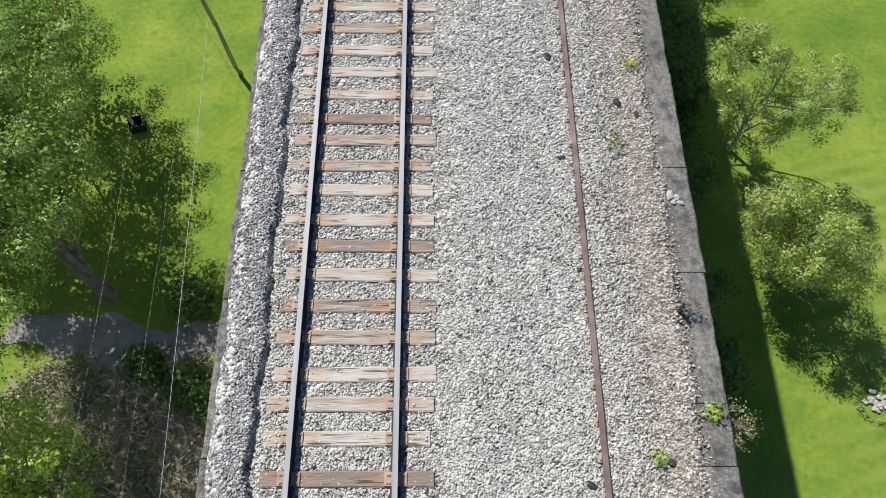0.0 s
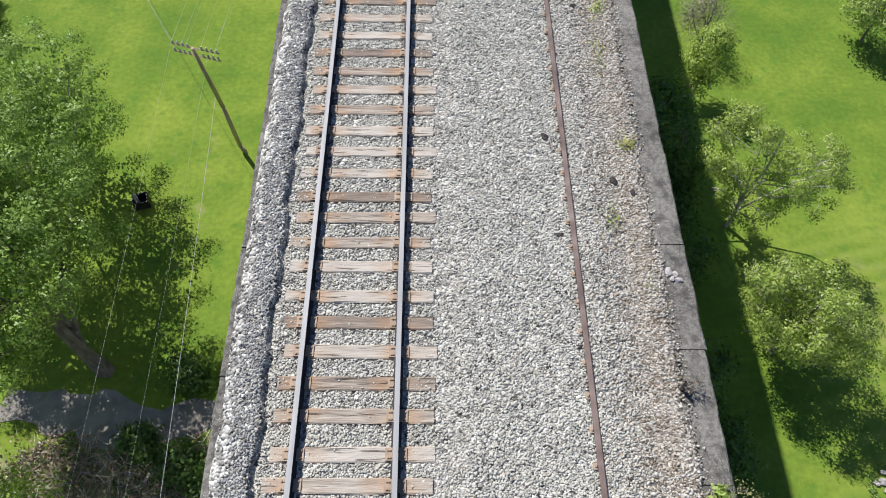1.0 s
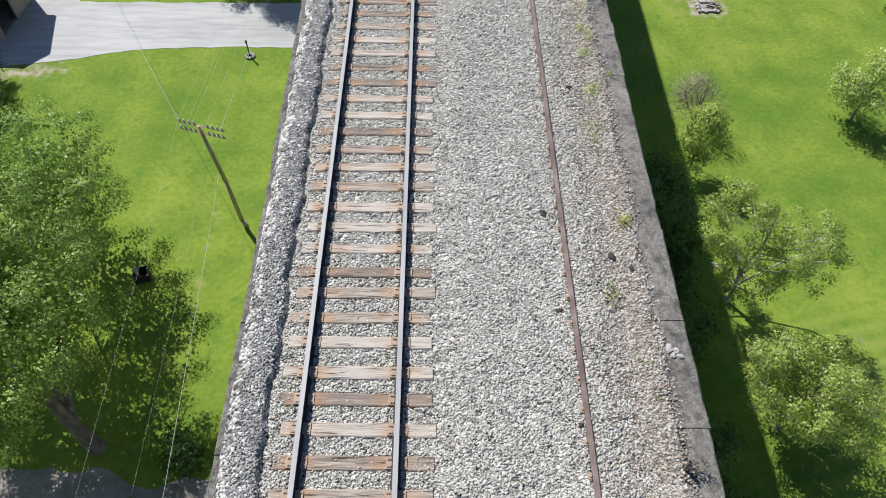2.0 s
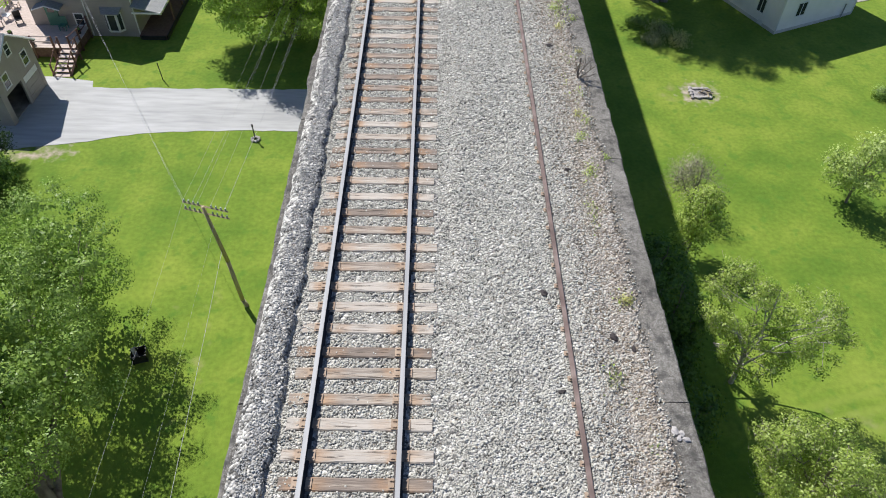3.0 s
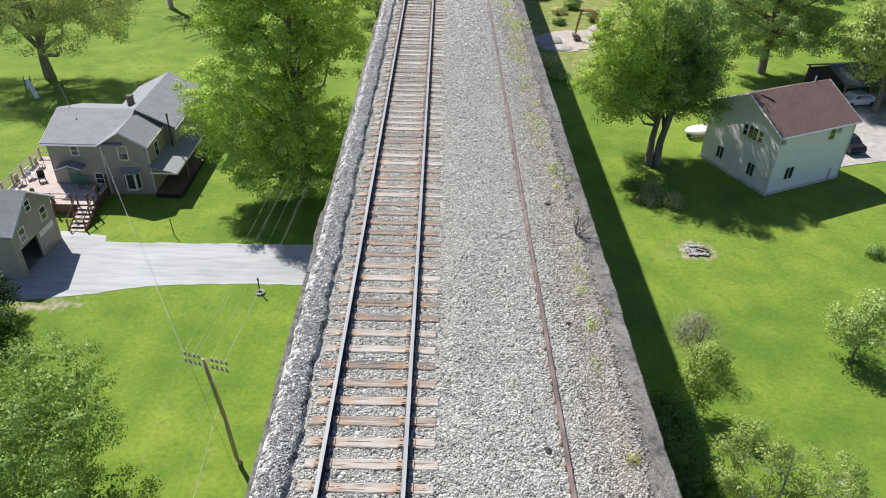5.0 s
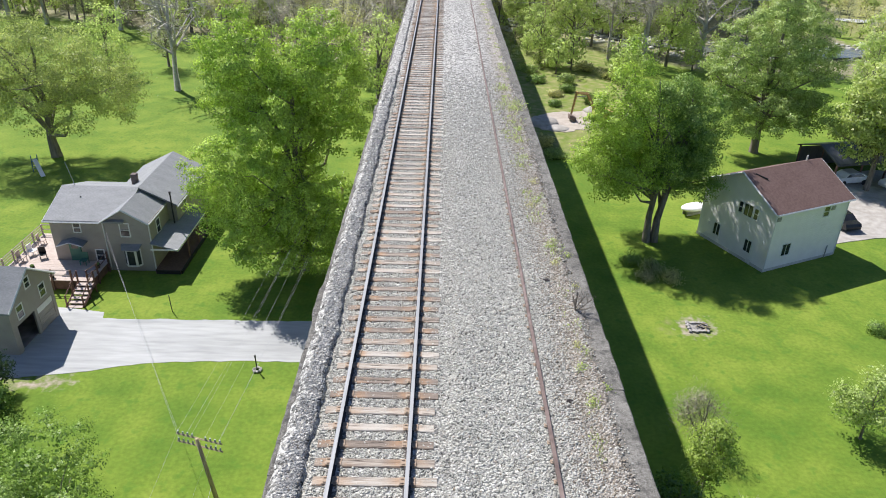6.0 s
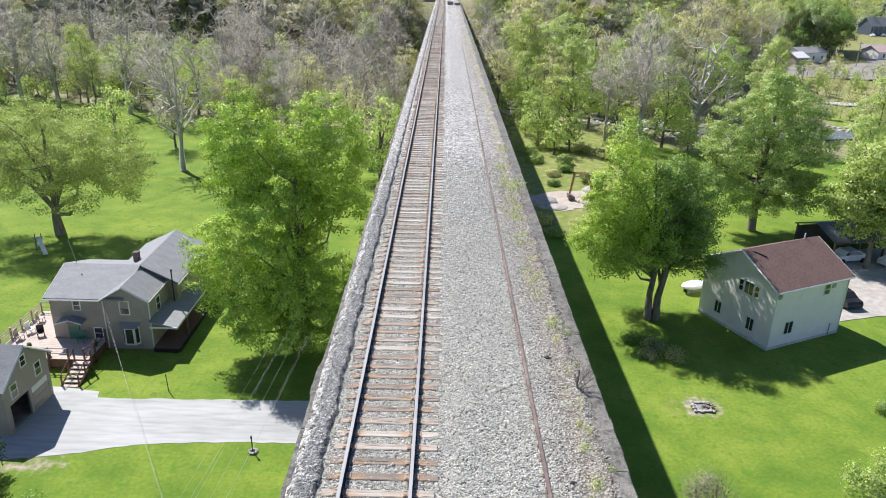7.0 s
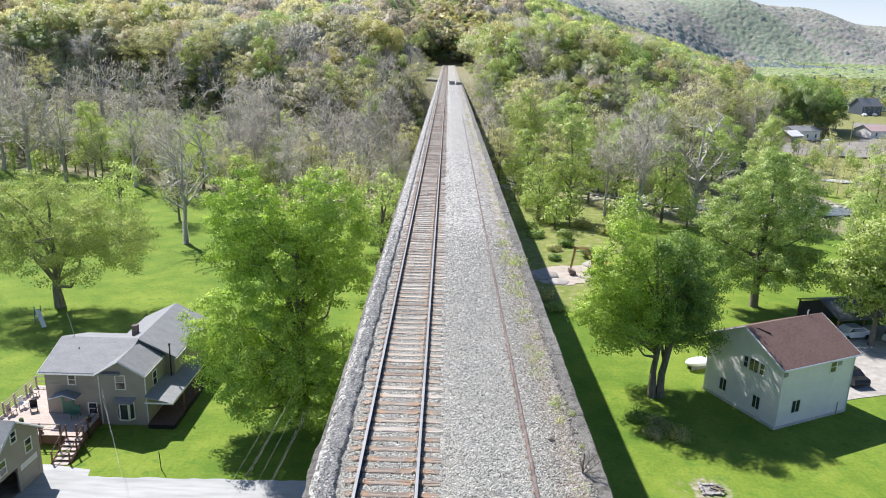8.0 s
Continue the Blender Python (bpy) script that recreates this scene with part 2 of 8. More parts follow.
M_CANOPY = canopy_mat()
M_GROUND = ground_mat()
M_BALLAST = ballast_mat()
M_STONE = mat("crushed_stone", [(0.31, 0.304, 0.265), (0.47, 0.462, 0.407), (0.59, 0.582, 0.52)], 9.0, 0.85, islands=0.24, big=0.05, space="World")
M_GREYSTONE = mat("grey_crushed_stone", [(0.2, 0.202, 0.195), (0.31, 0.312, 0.3), (0.43, 0.43, 0.41)], 9.0, 0.85, islands=0.24, big=0.05, space="World")
M_EARTHY = mat("earthy_stone", [(0.19, 0.155, 0.11), (0.35, 0.3, 0.23), (0.52, 0.465, 0.395)], 9.0, 0.9, islands=0.5, big=0.05, space="World")
M_CONCRETE = specked(mat("weathered_concrete", [(0.072, 0.066, 0.055), (0.125, 0.117, 0.1), (0.2, 0.19, 0.165)], 14.0, 0.9, bump=0.02, bump_scale=26, space="World", big=0.35, big_scale=0.9, objects=0.1))
M_WALL = mat("viaduct_concrete", [(0.24, 0.23, 0.21), (0.36, 0.345, 0.315)], 1.2, 0.9, bump=0.01, bump_scale=8, space="World", big=0.4)
M_PALECONC = mat("pale_concrete", [(0.5, 0.49, 0.46), (0.62, 0.61, 0.58)], 3.0, 0.9, bump=0.006, bump_scale=12, big=0.3)
M_RAILTOP = mat("polished_rail_head", [(0.25, 0.255, 0.255), (0.36, 0.365, 0.365)], 1.5, 0.55, 0.1, big=0.2, stretch=(8, 0.4, 8))
# near-black base colour, which puts the shade of the rails' sides into the steel
M_RAIL = mat("dark_rail_steel", [(0.028, 0.024, 0.024), (0.055, 0.045, 0.042)], 4.0, 0.75, 0.1)
M_RUST = mat("rusty_rail", [(0.12, 0.085, 0.074), (0.18, 0.132, 0.114), (0.25, 0.195, 0.172)], 3.5, 0.8, 0.1, bump=0.004, big=0.3)
M_PLATE = mat("rusty_tie_plate", [(0.3, 0.225, 0.16), (0.42, 0.325, 0.24)], 12.0, 0.85, 0.05, objects=0.2, space="World")
M_DRIVE = mat("pale_gravel_drive", [(0.32, 0.328, 0.323), (0.385, 0.393, 0.387), (0.45, 0.458, 0.452)], 1.6, 0.95, bump=0.012, bump_scale=22, space="World", big=0.3, big_scale=0.3, stretch=(0.22, 1.5, 1))
M_YARD = mat("beige_yard_gravel", [(0.3, 0.28, 0.25), (0.37, 0.345, 0.31), (0.45, 0.425, 0.39)], 1.4, 0.95, bump=0.012, bump_scale=20, space="World", big=0.4, big_scale=0.2)
M_PAD = mat("pale_dug_earth", [(0.36, 0.31, 0.26), (0.48, 0.43, 0.37)], 0.9, 0.95, bump=0.03, bump_scale=8, space="World", big=0.25, big_scale=0.3)
M_DIRT = mat("trodden_dirt", [(0.17, 0.158, 0.138), (0.31, 0.292, 0.26)], 1.5, 0.95, bump=0.03, bump_scale=10, space="World")
M_WATER = mat("river_water", [(0.07, 0.085, 0.085), (0.19, 0.2, 0.19)], 0.9, 0.18, bump=0.03, bump_scale=2, space="World")
M_BARK = mat("grey_bark", [(0.12, 0.102, 0.084), (0.27, 0.238, 0.198)], 5.0, 0.95, bump=0.02, stretch=(1, 1, 0.25))
M_PALEBARK = mat("pale_bark", [(0.34, 0.31, 0.27), (0.6, 0.57, 0.52)], 2.0, 0.9, bump=0.01)
M_GREYTWIG = mat("dull_grey_twigs", [(0.25, 0.225, 0.185), (0.4, 0.365, 0.31)], 2.0, 0.95)
M_TWIG = mat("grey_twigs", [(0.44, 0.4, 0.335), (0.64, 0.59, 0.5)], 2.0, 0.95)
M_POLE = mat("weathered_pole_wood", [(0.29, 0.24, 0.14), (0.5, 0.42, 0.27)], 4.0, 0.9, bump=0.006, stretch=(3, 3, 0.3))
M_GREYWALL = siding_mat("taupe_lap_siding", (0.315, 0.283, 0.245), (0.37, 0.336, 0.296), 0.13)
M_WHITEWALL = siding_mat("cream_vinyl_siding", (0.8, 0.775, 0.745), (0.87, 0.845, 0.815), 0.2)
M_TRIM = mat("white_trim_paint", [(0.66, 0.66, 0.64), (0.78, 0.78, 0.76)], 3.0, 0.5)
M_ROOFGREY = mat("grey_shingles", [(0.185, 0.193, 0.197), (0.285, 0.294, 0.298)], 6.0, 0.75, bump=0.01, bump_scale=14, stretch=(1, 3, 3))
M_ROOFBROWN = mat("brown_shingles", [(0.125, 0.075, 0.062), (0.18, 0.115, 0.098)], 5.0, 0.85, bump=0.01, bump_scale=12)
M_ROOFDARK = mat("dark_grey_metal_roof", [(0.055, 0.06, 0.066), (0.1, 0.105, 0.112)], 2.0, 0.45, 0.2, stretch=(4, 0.5, 1))
M_GLASS = mat("dark_window_glass", [(0.02, 0.025, 0.03), (0.05, 0.055, 0.06)], 1.0, 0.06, spec=0.9)
M_DECKWOOD = mat("pale_deck_boards", [(0.4, 0.33, 0.28), (0.54, 0.46, 0.41)], 3.0, 0.85, stretch=(1, 5, 1), space="World")
M_REDWOOD = mat("red_brown_stained_wood", [(0.12, 0.065, 0.05), (0.2, 0.115, 0.09)], 4.0, 0.8)
M_GREENDOOR = mat("green_door_paint", [(0.05, 0.16, 0.12), (0.07, 0.2, 0.15)], 3.0, 0.5)
M_BLACK = mat("black_painted_metal", [(0.012, 0.012, 0.013), (0.03, 0.03, 0.03)], 5.0, 0.5)
M_STEEL = mat("galvanised_steel", [(0.3, 0.3, 0.3), (0.45, 0.45, 0.45)], 5.0, 0.45, 0.6)
M_WIRE = mat("dull_grey_wire", [(0.3, 0.31, 0.32), (0.42, 0.43, 0.44)], 5.0, 0.6)
M_WHITE = mat("white_plastic", [(0.7, 0.7, 0.7), (0.82, 0.82, 0.82)], 2.0, 0.4)
M_INSUL = mat("greenish_glass_insulator", [(0.3, 0.36, 0.33), (0.45, 0.5, 0.47)], 8.0, 0.2, spec=0.7)
M_BLUE = mat("blue_plastic", [(0.02, 0.1, 0.3), (0.03, 0.14, 0.38)], 2.0, 0.4)
M_ORANGE = mat("worn_orange_paint", [(0.42, 0.24, 0.08), (0.55, 0.36, 0.15)], 3.0, 0.6)
M_CARDARK = mat("dark_car_paint", [(0.015, 0.017, 0.02), (0.03, 0.032, 0.036)], 1.0, 0.25)
M_CARGREY = mat("silver_car_paint", [(0.35, 0.36, 0.38), (0.45, 0.46, 0.48)], 1.0, 0.3, 0.4)
M_RUBBER = mat("tyre_rubber", [(0.015, 0.015, 0.015), (0.03, 0.03, 0.03)], 5.0, 0.9)
M_ASH = mat("ash_and_fieldstone", [(0.2, 0.19, 0.18), (0.42, 0.4, 0.38)], 4.0, 0.95, islands=0.4)
M_BRICK = mat("brown_chimney_brick", [(0.13, 0.1, 0.085), (0.2, 0.16, 0.14)], 5.0, 0.9)
M_BLUEGREY = mat("slate_blue_siding", [(0.1, 0.125, 0.165), (0.14, 0.165, 0.21)], 2.0, 0.7)
M_PINKROOF = mat("faded_red_roof", [(0.42, 0.3, 0.28), (0.52, 0.4, 0.38)], 2.0, 0.8)

L_MAPLE = leaf_mat("maple_leaves", [(0.086, 0.126, 0.021), (0.146, 0.202, 0.031), (0.221, 0.287, 0.05)], 0.38, gain=2.85)
L_GREEN = leaf_mat("green_leaves", [(0.071, 0.121, 0.0245), (0.125, 0.195, 0.039), (0.19, 0.268, 0.064)], 0.38)
L_WISP = leaf_mat("pale_olive_green_leaves", [(0.11, 0.153, 0.03), (0.178, 0.236, 0.048), (0.255, 0.318, 0.076)], 0.55, gain=2.15)
L_OAK = leaf_mat("olive_green_leaves", [(0.092, 0.127, 0.034), (0.152, 0.2, 0.052), (0.222, 0.276, 0.088)], 0.4, gain=2.4)
L_APPLE = leaf_mat("dull_olive_leaves", [(0.12, 0.148, 0.042), (0.19, 0.226, 0.066), (0.268, 0.3, 0.085)], 0.58, gain=2.1)
L_SPRING = leaf_mat("light_spring_leaves", [(0.142, 0.178, 0.048), (0.217, 0.264, 0.07), (0.297, 0.343, 0.108)], 0.52, gain=2.15)
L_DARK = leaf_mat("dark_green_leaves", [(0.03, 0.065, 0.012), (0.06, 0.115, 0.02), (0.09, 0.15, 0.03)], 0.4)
L_YELLOW = leaf_mat("young_yellow_green_leaves", [(0.16, 0.21, 0.055), (0.235, 0.295, 0.08), (0.31, 0.365, 0.12)], 0.58, gain=2.15)
L_OLIVE = leaf_mat("olive_budding_leaves", [(0.17, 0.17, 0.07), (0.25, 0.25, 0.1), (0.33, 0.33, 0.15)], 0.6, gain=2.45)
L_BUD = leaf_mat("pale_opening_buds", [(0.2, 0.22, 0.1), (0.28, 0.3, 0.15), (0.36, 0.37, 0.21)], 0.6, gain=1.6)
L_PINE = leaf_mat("conifer_needles", [(0.018, 0.04, 0.016), (0.035, 0.065, 0.026), (0.05, 0.085, 0.035)], 0.3, gain=1.5)
L_TINT = leaf_mat("far_foliage", [(0.84, 0.84, 0.84), (0.92, 0.92, 0.92), (1, 1, 1)], 0.5, tint=True, gain=1.7, gaps=0.42)
L_TWIG = leaf_mat("grey_twig_sprays", [(0.27, 0.25, 0.21), (0.33, 0.305, 0.26), (0.4, 0.37, 0.315)], 0.5, gain=1.9)
L_LITTER = leaf_mat("dead_leaves", [(0.16, 0.1, 0.06), (0.27, 0.19, 0.13), (0.38, 0.3, 0.23)], 0.2, gain=1.1)


# ---------------------------------------------------------------- building helpers
def box(bm, x0, x1, y0, y1, z0, z1, m=None):
    mt = Matrix.Translation(((x0 + x1) / 2, (y0 + y1) / 2, (z0 + z1) / 2)) @ Matrix.Diagonal((x1 - x0, y1 - y0, z1 - z0, 1))
    return bmesh.ops.create_cube(bm, size=1, matrix=(m @ mt) if m else mt)["verts"]


def tube(bm, a, b, r0, r1=None, n=8, caps=True):
    a, b = Vector(a), Vector(b)
    r1 = r0 if r1 is None else r1
    m = Matrix.Translation((a + b) / 2) @ (b - a).to_track_quat("Z", "Y").to_matrix().to_4x4()
    return bmesh.ops.create_cone(bm, cap_ends=caps, segments=n, radius1=r0, radius2=r1, depth=(b - a).length, matrix=m)["verts"]


def slab(bm, pts, thick):
    """A sheet through the given points with that thickness, downwards."""
    top = [bm.verts.new(p) for p in pts]
    low = [bm.verts.new((p[0], p[1], p[2] - thick)) for p in pts]
    bm.faces.new(top)
    bm.faces.new(low[::-1])
    for i in range(len(pts)):
        j = (i + 1) % len(pts)
        bm.faces.new((top[i], low[i], low[j], top[j]))


def ball(bm, c, r, sq=(1, 1, 1), sub=1, jit=0.0, rng=random):
    vs = bmesh.ops.create_icosphere(bm, subdivisions=sub, radius=r)["verts"]
    for v in vs:
        k = 1 + rng.uniform(-jit, jit)
        v.co = Vector((v.co.x * sq[0] * k + c[0], v.co.y * sq[1] * k + c[1], v.co.z * sq[2] * k + c[2]))
    return vs


def link(name, bm, material, smooth=False):
    bmesh.ops.recalc_face_normals(bm, faces=bm.faces)
    me = bpy.data.meshes.new(name)
    bm.to_mesh(me)
    bm.free()
    me.materials.append(material)
    if smooth:
        me.shade_smooth()
    return new(name, me)


def part(name, bm, material, parent, label="", smooth=False):
    ob = link(name, bm, material, smooth)
    ob.parent = parent
    return tagged(ob, label)


def raw(name, co, faces, materials, slots=None, smooth=False, normals=None):
    """A mesh from arrays of places and faces of one size; normals: one for each vertex, where leaves share the roundness of their crown."""
    co, faces = np.asarray(co, np.float32), np.asarray(faces, np.int32)
    if normals is not None:
        # wind each blade so that its front is the side of its normal
        p = co[faces]
        face = np.cross(p[:, 1] - p[:, 0], p[:, 2] - p[:, 0])
        back = np.sum(face * np.asarray(normals)[faces[:, 0]], 1) < 0
        faces = np.where(back[:, None], faces[:, ::-1], faces)
    me = bpy.data.meshes.new(name)
    k = faces.shape[1]
    me.vertices.add(len(co))
    me.vertices.foreach_set("co", co.ravel())
    me.loops.add(faces.size)
    me.loops.foreach_set("vertex_index", faces.ravel())
    me.polygons.add(len(faces))
    me.polygons.foreach_set("loop_start", np.arange(0, faces.size, k, dtype=np.int32))
    for m in materials:
        me.materials.append(m)
    if slots is not None:
        me.polygons.foreach_set("material_index", np.asarray(slots, np.int32))
    me.update(calc_edges=True)
    if smooth:
        me.shade_smooth()
    if normals is not None:
        a = me.attributes.new("custom_normal", "FLOAT_VECTOR", "POINT")
        a.data.foreach_set("vector", np.asarray(normals, np.float32).ravel())
    return me


def thing(name, m=None):
    e = new(name)
    if m:
        e.matrix_world = m
    return e


def sstep(x):
    x = np.clip(x, 0, 1)
    return x * x * (3 - 2 * x)


# ---------------------------------------------------------------- ground
def land(x, y):
    """Height of the ground: a flat valley floor, a wooded hill that the railway runs into, far ridges."""
    x, y = np.asarray(x, float), np.asarray(y, float)
    rise = 20.3 * sstep((y - 192) / 56) * (1 - sstep((x - 45) / 75)) * (1 - 0.35 * sstep((-x - 20) / 60))
    hill = np.clip(y - 225 + 0.12 * np.clip(-x, 0, 200), 0, 420) * 0.2 * sstep((25 - x) / 110)
    right = np.clip(y - 260, 0, 200) * 0.05 * (1 - sstep((x - 45) / 75)) * sstep((x - 8) / 30)
    cut = 1 - sstep((np.abs(x - 1.8) - 7) / 14)
    z = rise + hill + right
    z = np.where(y > 240, z * (1 - cut) + np.minimum(z, 20.3) * cut, z)
    shoulder = np.clip(82 - 0.333 * x, 0, 75) * sstep((y - 335) / 290) * sstep((x + 60) / 60)
    z = np.maximum(z, shoulder)
    foot = 850 + 620 * sstep((x / np.maximum(y, 1) - 0.12) / 0.3)
    climb = sstep((y - foot) / (1800 - foot))
    ridge = np.clip(98 + (1048 - x) * 0.115, 30, 150) * climb
    ridge = ridge + 9 * np.sin(x * 0.009 + 1) * climb + 5 * np.sin(x * 0.031) * sstep((y - 1000) / 700)
    z = np.maximum(z, ridge)
    z = z + 0.3 * np.sin(x * 0.11 + 1.3) * np.sin(y * 0.09) * sstep((np.abs(x - 2) - 14) / 20) * sstep((y - 205) / 30)
    return z


RIVER = [(-140, 236), (-95, 222), (-56, 207), (-33, 192), (-8, 181), (14, 174), (30, 165), (48, 150), (72, 146), (100, 150), (150, 158)]


def river_y(x):
    xs, ys = zip(*RIVER)
    return np.interp(x, xs, ys)


def ground():
    def axis(near, step, far, grow):
        v, s = [0.0], step
        while v[-1] < far:
            if v[-1] > near:
                s *= grow
            v.append(v[-1] + s)
        return v
    px = axis(70, 1.6, 4200, 1.09)
    xs = np.array([-a for a in px[:0:-1]] + px) + 2.0
    ys = np.array([-a for a in axis(30, 2.5, 900, 1.3)[:0:-1]] + axis(140, 1.6, 4600, 1.035))
    X, Y = np.meshgrid(xs, ys)
    Z = land(X, Y)
    nx, ny = len(xs), len(ys)
    i = np.arange(nx * ny).reshape(ny, nx)
    f = np.stack([i[:-1, :-1], i[:-1, 1:], i[1:, 1:], i[1:, :-1]], -1).reshape(-1, 4)
    me = raw("ground", np.stack([X, Y, Z], -1).reshape(-1, 3), f, [M_GROUND], smooth=True)
    woods = sstep((Y - (river_y(X) - 62 + np.where(X > 0, 36, 0) + np.where(X > 90, 45, 0))) / 14) * 0.75
    woods = np.maximum(woods, 0.85 * sstep((9.6 - Y) / 1.5) * sstep((-4 - X) / 2) * sstep((X + 19) / 3) * sstep((Y + 12) / 5))
    woods = np.where((X > 118) & (Y > 150) & (Y < 520), 0.12, woods)
    woods = np.where(Y > 640, 0.0, woods)
    canopy = 0.9 * sstep((Y - 560) / 120)
    bare = 0.85 * np.exp(-(((X - 22.5) / 6.0) ** 2 + ((Y - 99) / 4.5) ** 2) ** 2)
    bare = np.maximum(bare, 0.8 * np.exp(-(((X - 21.8) / 1.9) ** 2 + ((Y - 47.1) / 1.5) ** 2)))
    bare = np.maximum(bare, 0.55 * np.exp(-(((X + 25.6) / 3.4) ** 2 + ((Y - 38.6 - 0.2 * (X + 25.6)) / 1.3) ** 2) ** 2))
    hay = 0.3 * sstep((X - 19.5) / 3) * sstep((19.5 + 0.1 * X - Y) / 2.5) + 0.75 * sstep((X - 80) / 25) * sstep((Y - 120) / 20)
    hay = np.maximum(hay, 0.52 * sstep((X - 9) / 4) * sstep((40 - X) / 8) * sstep((Y - 78) / 10))
    hay = np.maximum(hay, 0.25 * sstep((-9 - X) / 2) * sstep((30 - Y) / 4) * sstep((X + 14) / 2))
    hay = np.maximum(hay, 0.6 * np.exp(-(((X - 19.6) / 1.7) ** 2 + ((Y - 47.2) / 1.4) ** 2)))
    mown = 0.5 * sstep((X - 18.5) / 2) * sstep((19.0 + 0.1 * X - Y) / 1.2)
    for name, v in (("mown", mown), ("canopy", canopy), ("woods", woods), ("bare", bare), ("hay", hay)):
        a = me.attributes.new(name, "FLOAT", "POINT")
        a.data.foreach_set("value", v.astype(np.float32).ravel())
    return tagged(new("ground", me), "mown green lawn running into leaf-strewn woodland floor", "ground", kind="structure")


ground()


def sheet(name, pts, z, material, label, category):
    """A flat piece of ground surface, cut to an outline and a few centimetres thick."""
    bm = bmesh.new()
    slab(bm, [(x, y, z) for x, y in pts], 0.08)
    return tagged(link(name, bm, material), label, category, kind="structure")


def ragged(pts, step, amp, seed):
    """The outline with its edges made uneven."""
    rng, out = random.Random(seed), []
    for (ax, ay), (bx, by) in zip(pts, pts[1:] + pts[:1]):
        n = max(1, int(math.hypot(bx - ax, by - ay) / step))
        for i in range(n):
            k = i / n
            out.append((ax + (bx - ax) * k + rng.uniform(-amp, amp), ay + (by - ay) * k + rng.uniform(-amp, amp)))
    return out


sheet("driveway", ragged([(9, 46.6), (-8.9, 46.6), (-16, 46.55), (-24.6, 46.4), (-24.9, 47.3), (-28.2, 47.8), (-34, 47.8), (-38, 34), (-31, 37.6), (-28.5, 38.7),
      (-26.9, 39.1), (-24.9, 39.5), (-22.8, 39.97), (-20.9, 40.5), (-18.8, 41.0), (-14.8, 41.3), (-11.8, 41.45), (-8.4, 41.45), (9, 41.5)], 0.7, 0.07, 3), 0.02, M_DRIVE,
      "pale grey gravel driveway between the lawns", "driveway")
sheet("dirt_track", ragged([(6, 12.0), (-7, 11.6), (-11, 10.9), (-13.5, 11.7), (-18, 11.6), (-18, 10.2), (-14.4, 9.6), (-12.5, 9.0), (-9, 9.8), (6, 9.9)], 0.6, 0.3, 4), 0.04, M_DIRT,
      "shaded earth track passing under the viaduct", "track")
sheet("gravel_yard", ragged([(38.9, 61.5), (46, 64), (70, 60), (80, 84), (52, 82), (44.5, 76), (40.5, 70)], 1.5, 0.3, 5), 0.05, M_YARD,
      "pale gravel parking yard behind the house", "yard")
sheet("village_road", ragged([(98, 188.5), (104, 184), (140, 178), (200, 190), (200, 194), (140, 182.5), (106, 189)], 4, 0.4, 6), 0.3, M_DRIVE, "pale lane through rough grass", "road")
sheet("gravel_pad", ragged([(14.2, 96), (16.8, 94.1), (18.6, 94.2), (22.6, 96.4), (25.5, 99), (24.4, 104.8), (17.0, 102.8), (14.4, 100)], 0.8, 0.35, 14), 0.06, M_PAD, "pale bare earth and gravel pad under the excavator", "gravel")
sheet("village_street", ragged([(106, 238), (138, 234), (166, 242), (180, 264), (218, 360), (206, 364), (164, 282), (150, 272), (122, 266)], 6, 0.5, 7), 0.35, M_DIRT, "wide pale village street", "road")


def river():
    bm = bmesh.new()
    xs = np.linspace(-140, 150, 60)
    rows = []
    for x in xs:
        y = float(river_y(x))
        w = 3.6 + 1.2 * math.sin(x * 0.11)
        rows.append((bm.verts.new((x, y - w, 0.35 + 0.0 * x)), bm.verts.new((x, y + w, 0.35))))
    for a, b in zip(rows, rows[1:]):
        bm.faces.new((a[0], b[0], b[1], a[1]))
    tagged(link("river", bm, M_WATER), "shallow grey river between wooded banks", "river", kind="structure")


river()


def river_rocks():
    """Pale boulders and broken water in the shallows and along both banks."""
    rng = np.random.default_rng(23)
    n = 1500
    x = rng.uniform(-120, 130, n)
    side = rng.normal(0, 1, n)
    y = river_y(x) + np.where(rng.uniform(0, 1, n) < 0.6, np.sign(side) * rng.uniform(5, 10, n), rng.uniform(-6, 6, n))
    r = rng.uniform(0.25, 0.8, n) * np.where(rng.uniform(0, 1, n) < 0.1, 1.6, 1)
    base = np.array([(1, 0, 0), (-1, 0, 0), (0, 1, 0), (0, -1, 0), (0, 0, 1), (0, 0, -1)], float)
    v = base[None] * rng.uniform(0.7, 1.3, (n, 6, 1)) + rng.uniform(-0.3, 0.3, (n, 6, 3))
    v = v * np.array([1.3, 1.0, 0.6]) * r[:, None, None] + np.stack([x, y, np.asarray(land(x, y)) + 0.1 * r], -1)[:, None]
    f = np.array([(0, 2, 4), (2, 1, 4), (1, 3, 4), (3, 0, 4), (2, 0, 5), (1, 2, 5), (3, 1, 5), (0, 3, 5)])
    me = raw("river_rocks", v.reshape(-1, 3), (f[None] + 6 * np.arange(n)[:, None, None]).reshape(-1, 3), [M_STONE])
    tagged(new("river_rocks", me), "pale boulders strewn along the shallow river", "rocks", kind="stuff")


river_rocks()


# ---------------------------------------------------------------- viaduct
Y0, Y1 = -30.0, 246.0        # ends of the viaduct
LEFT, RIGHT = -2.03, 5.64    # outer edges of its top
PIERS = [-19 + 18 * k for k in range(15)]


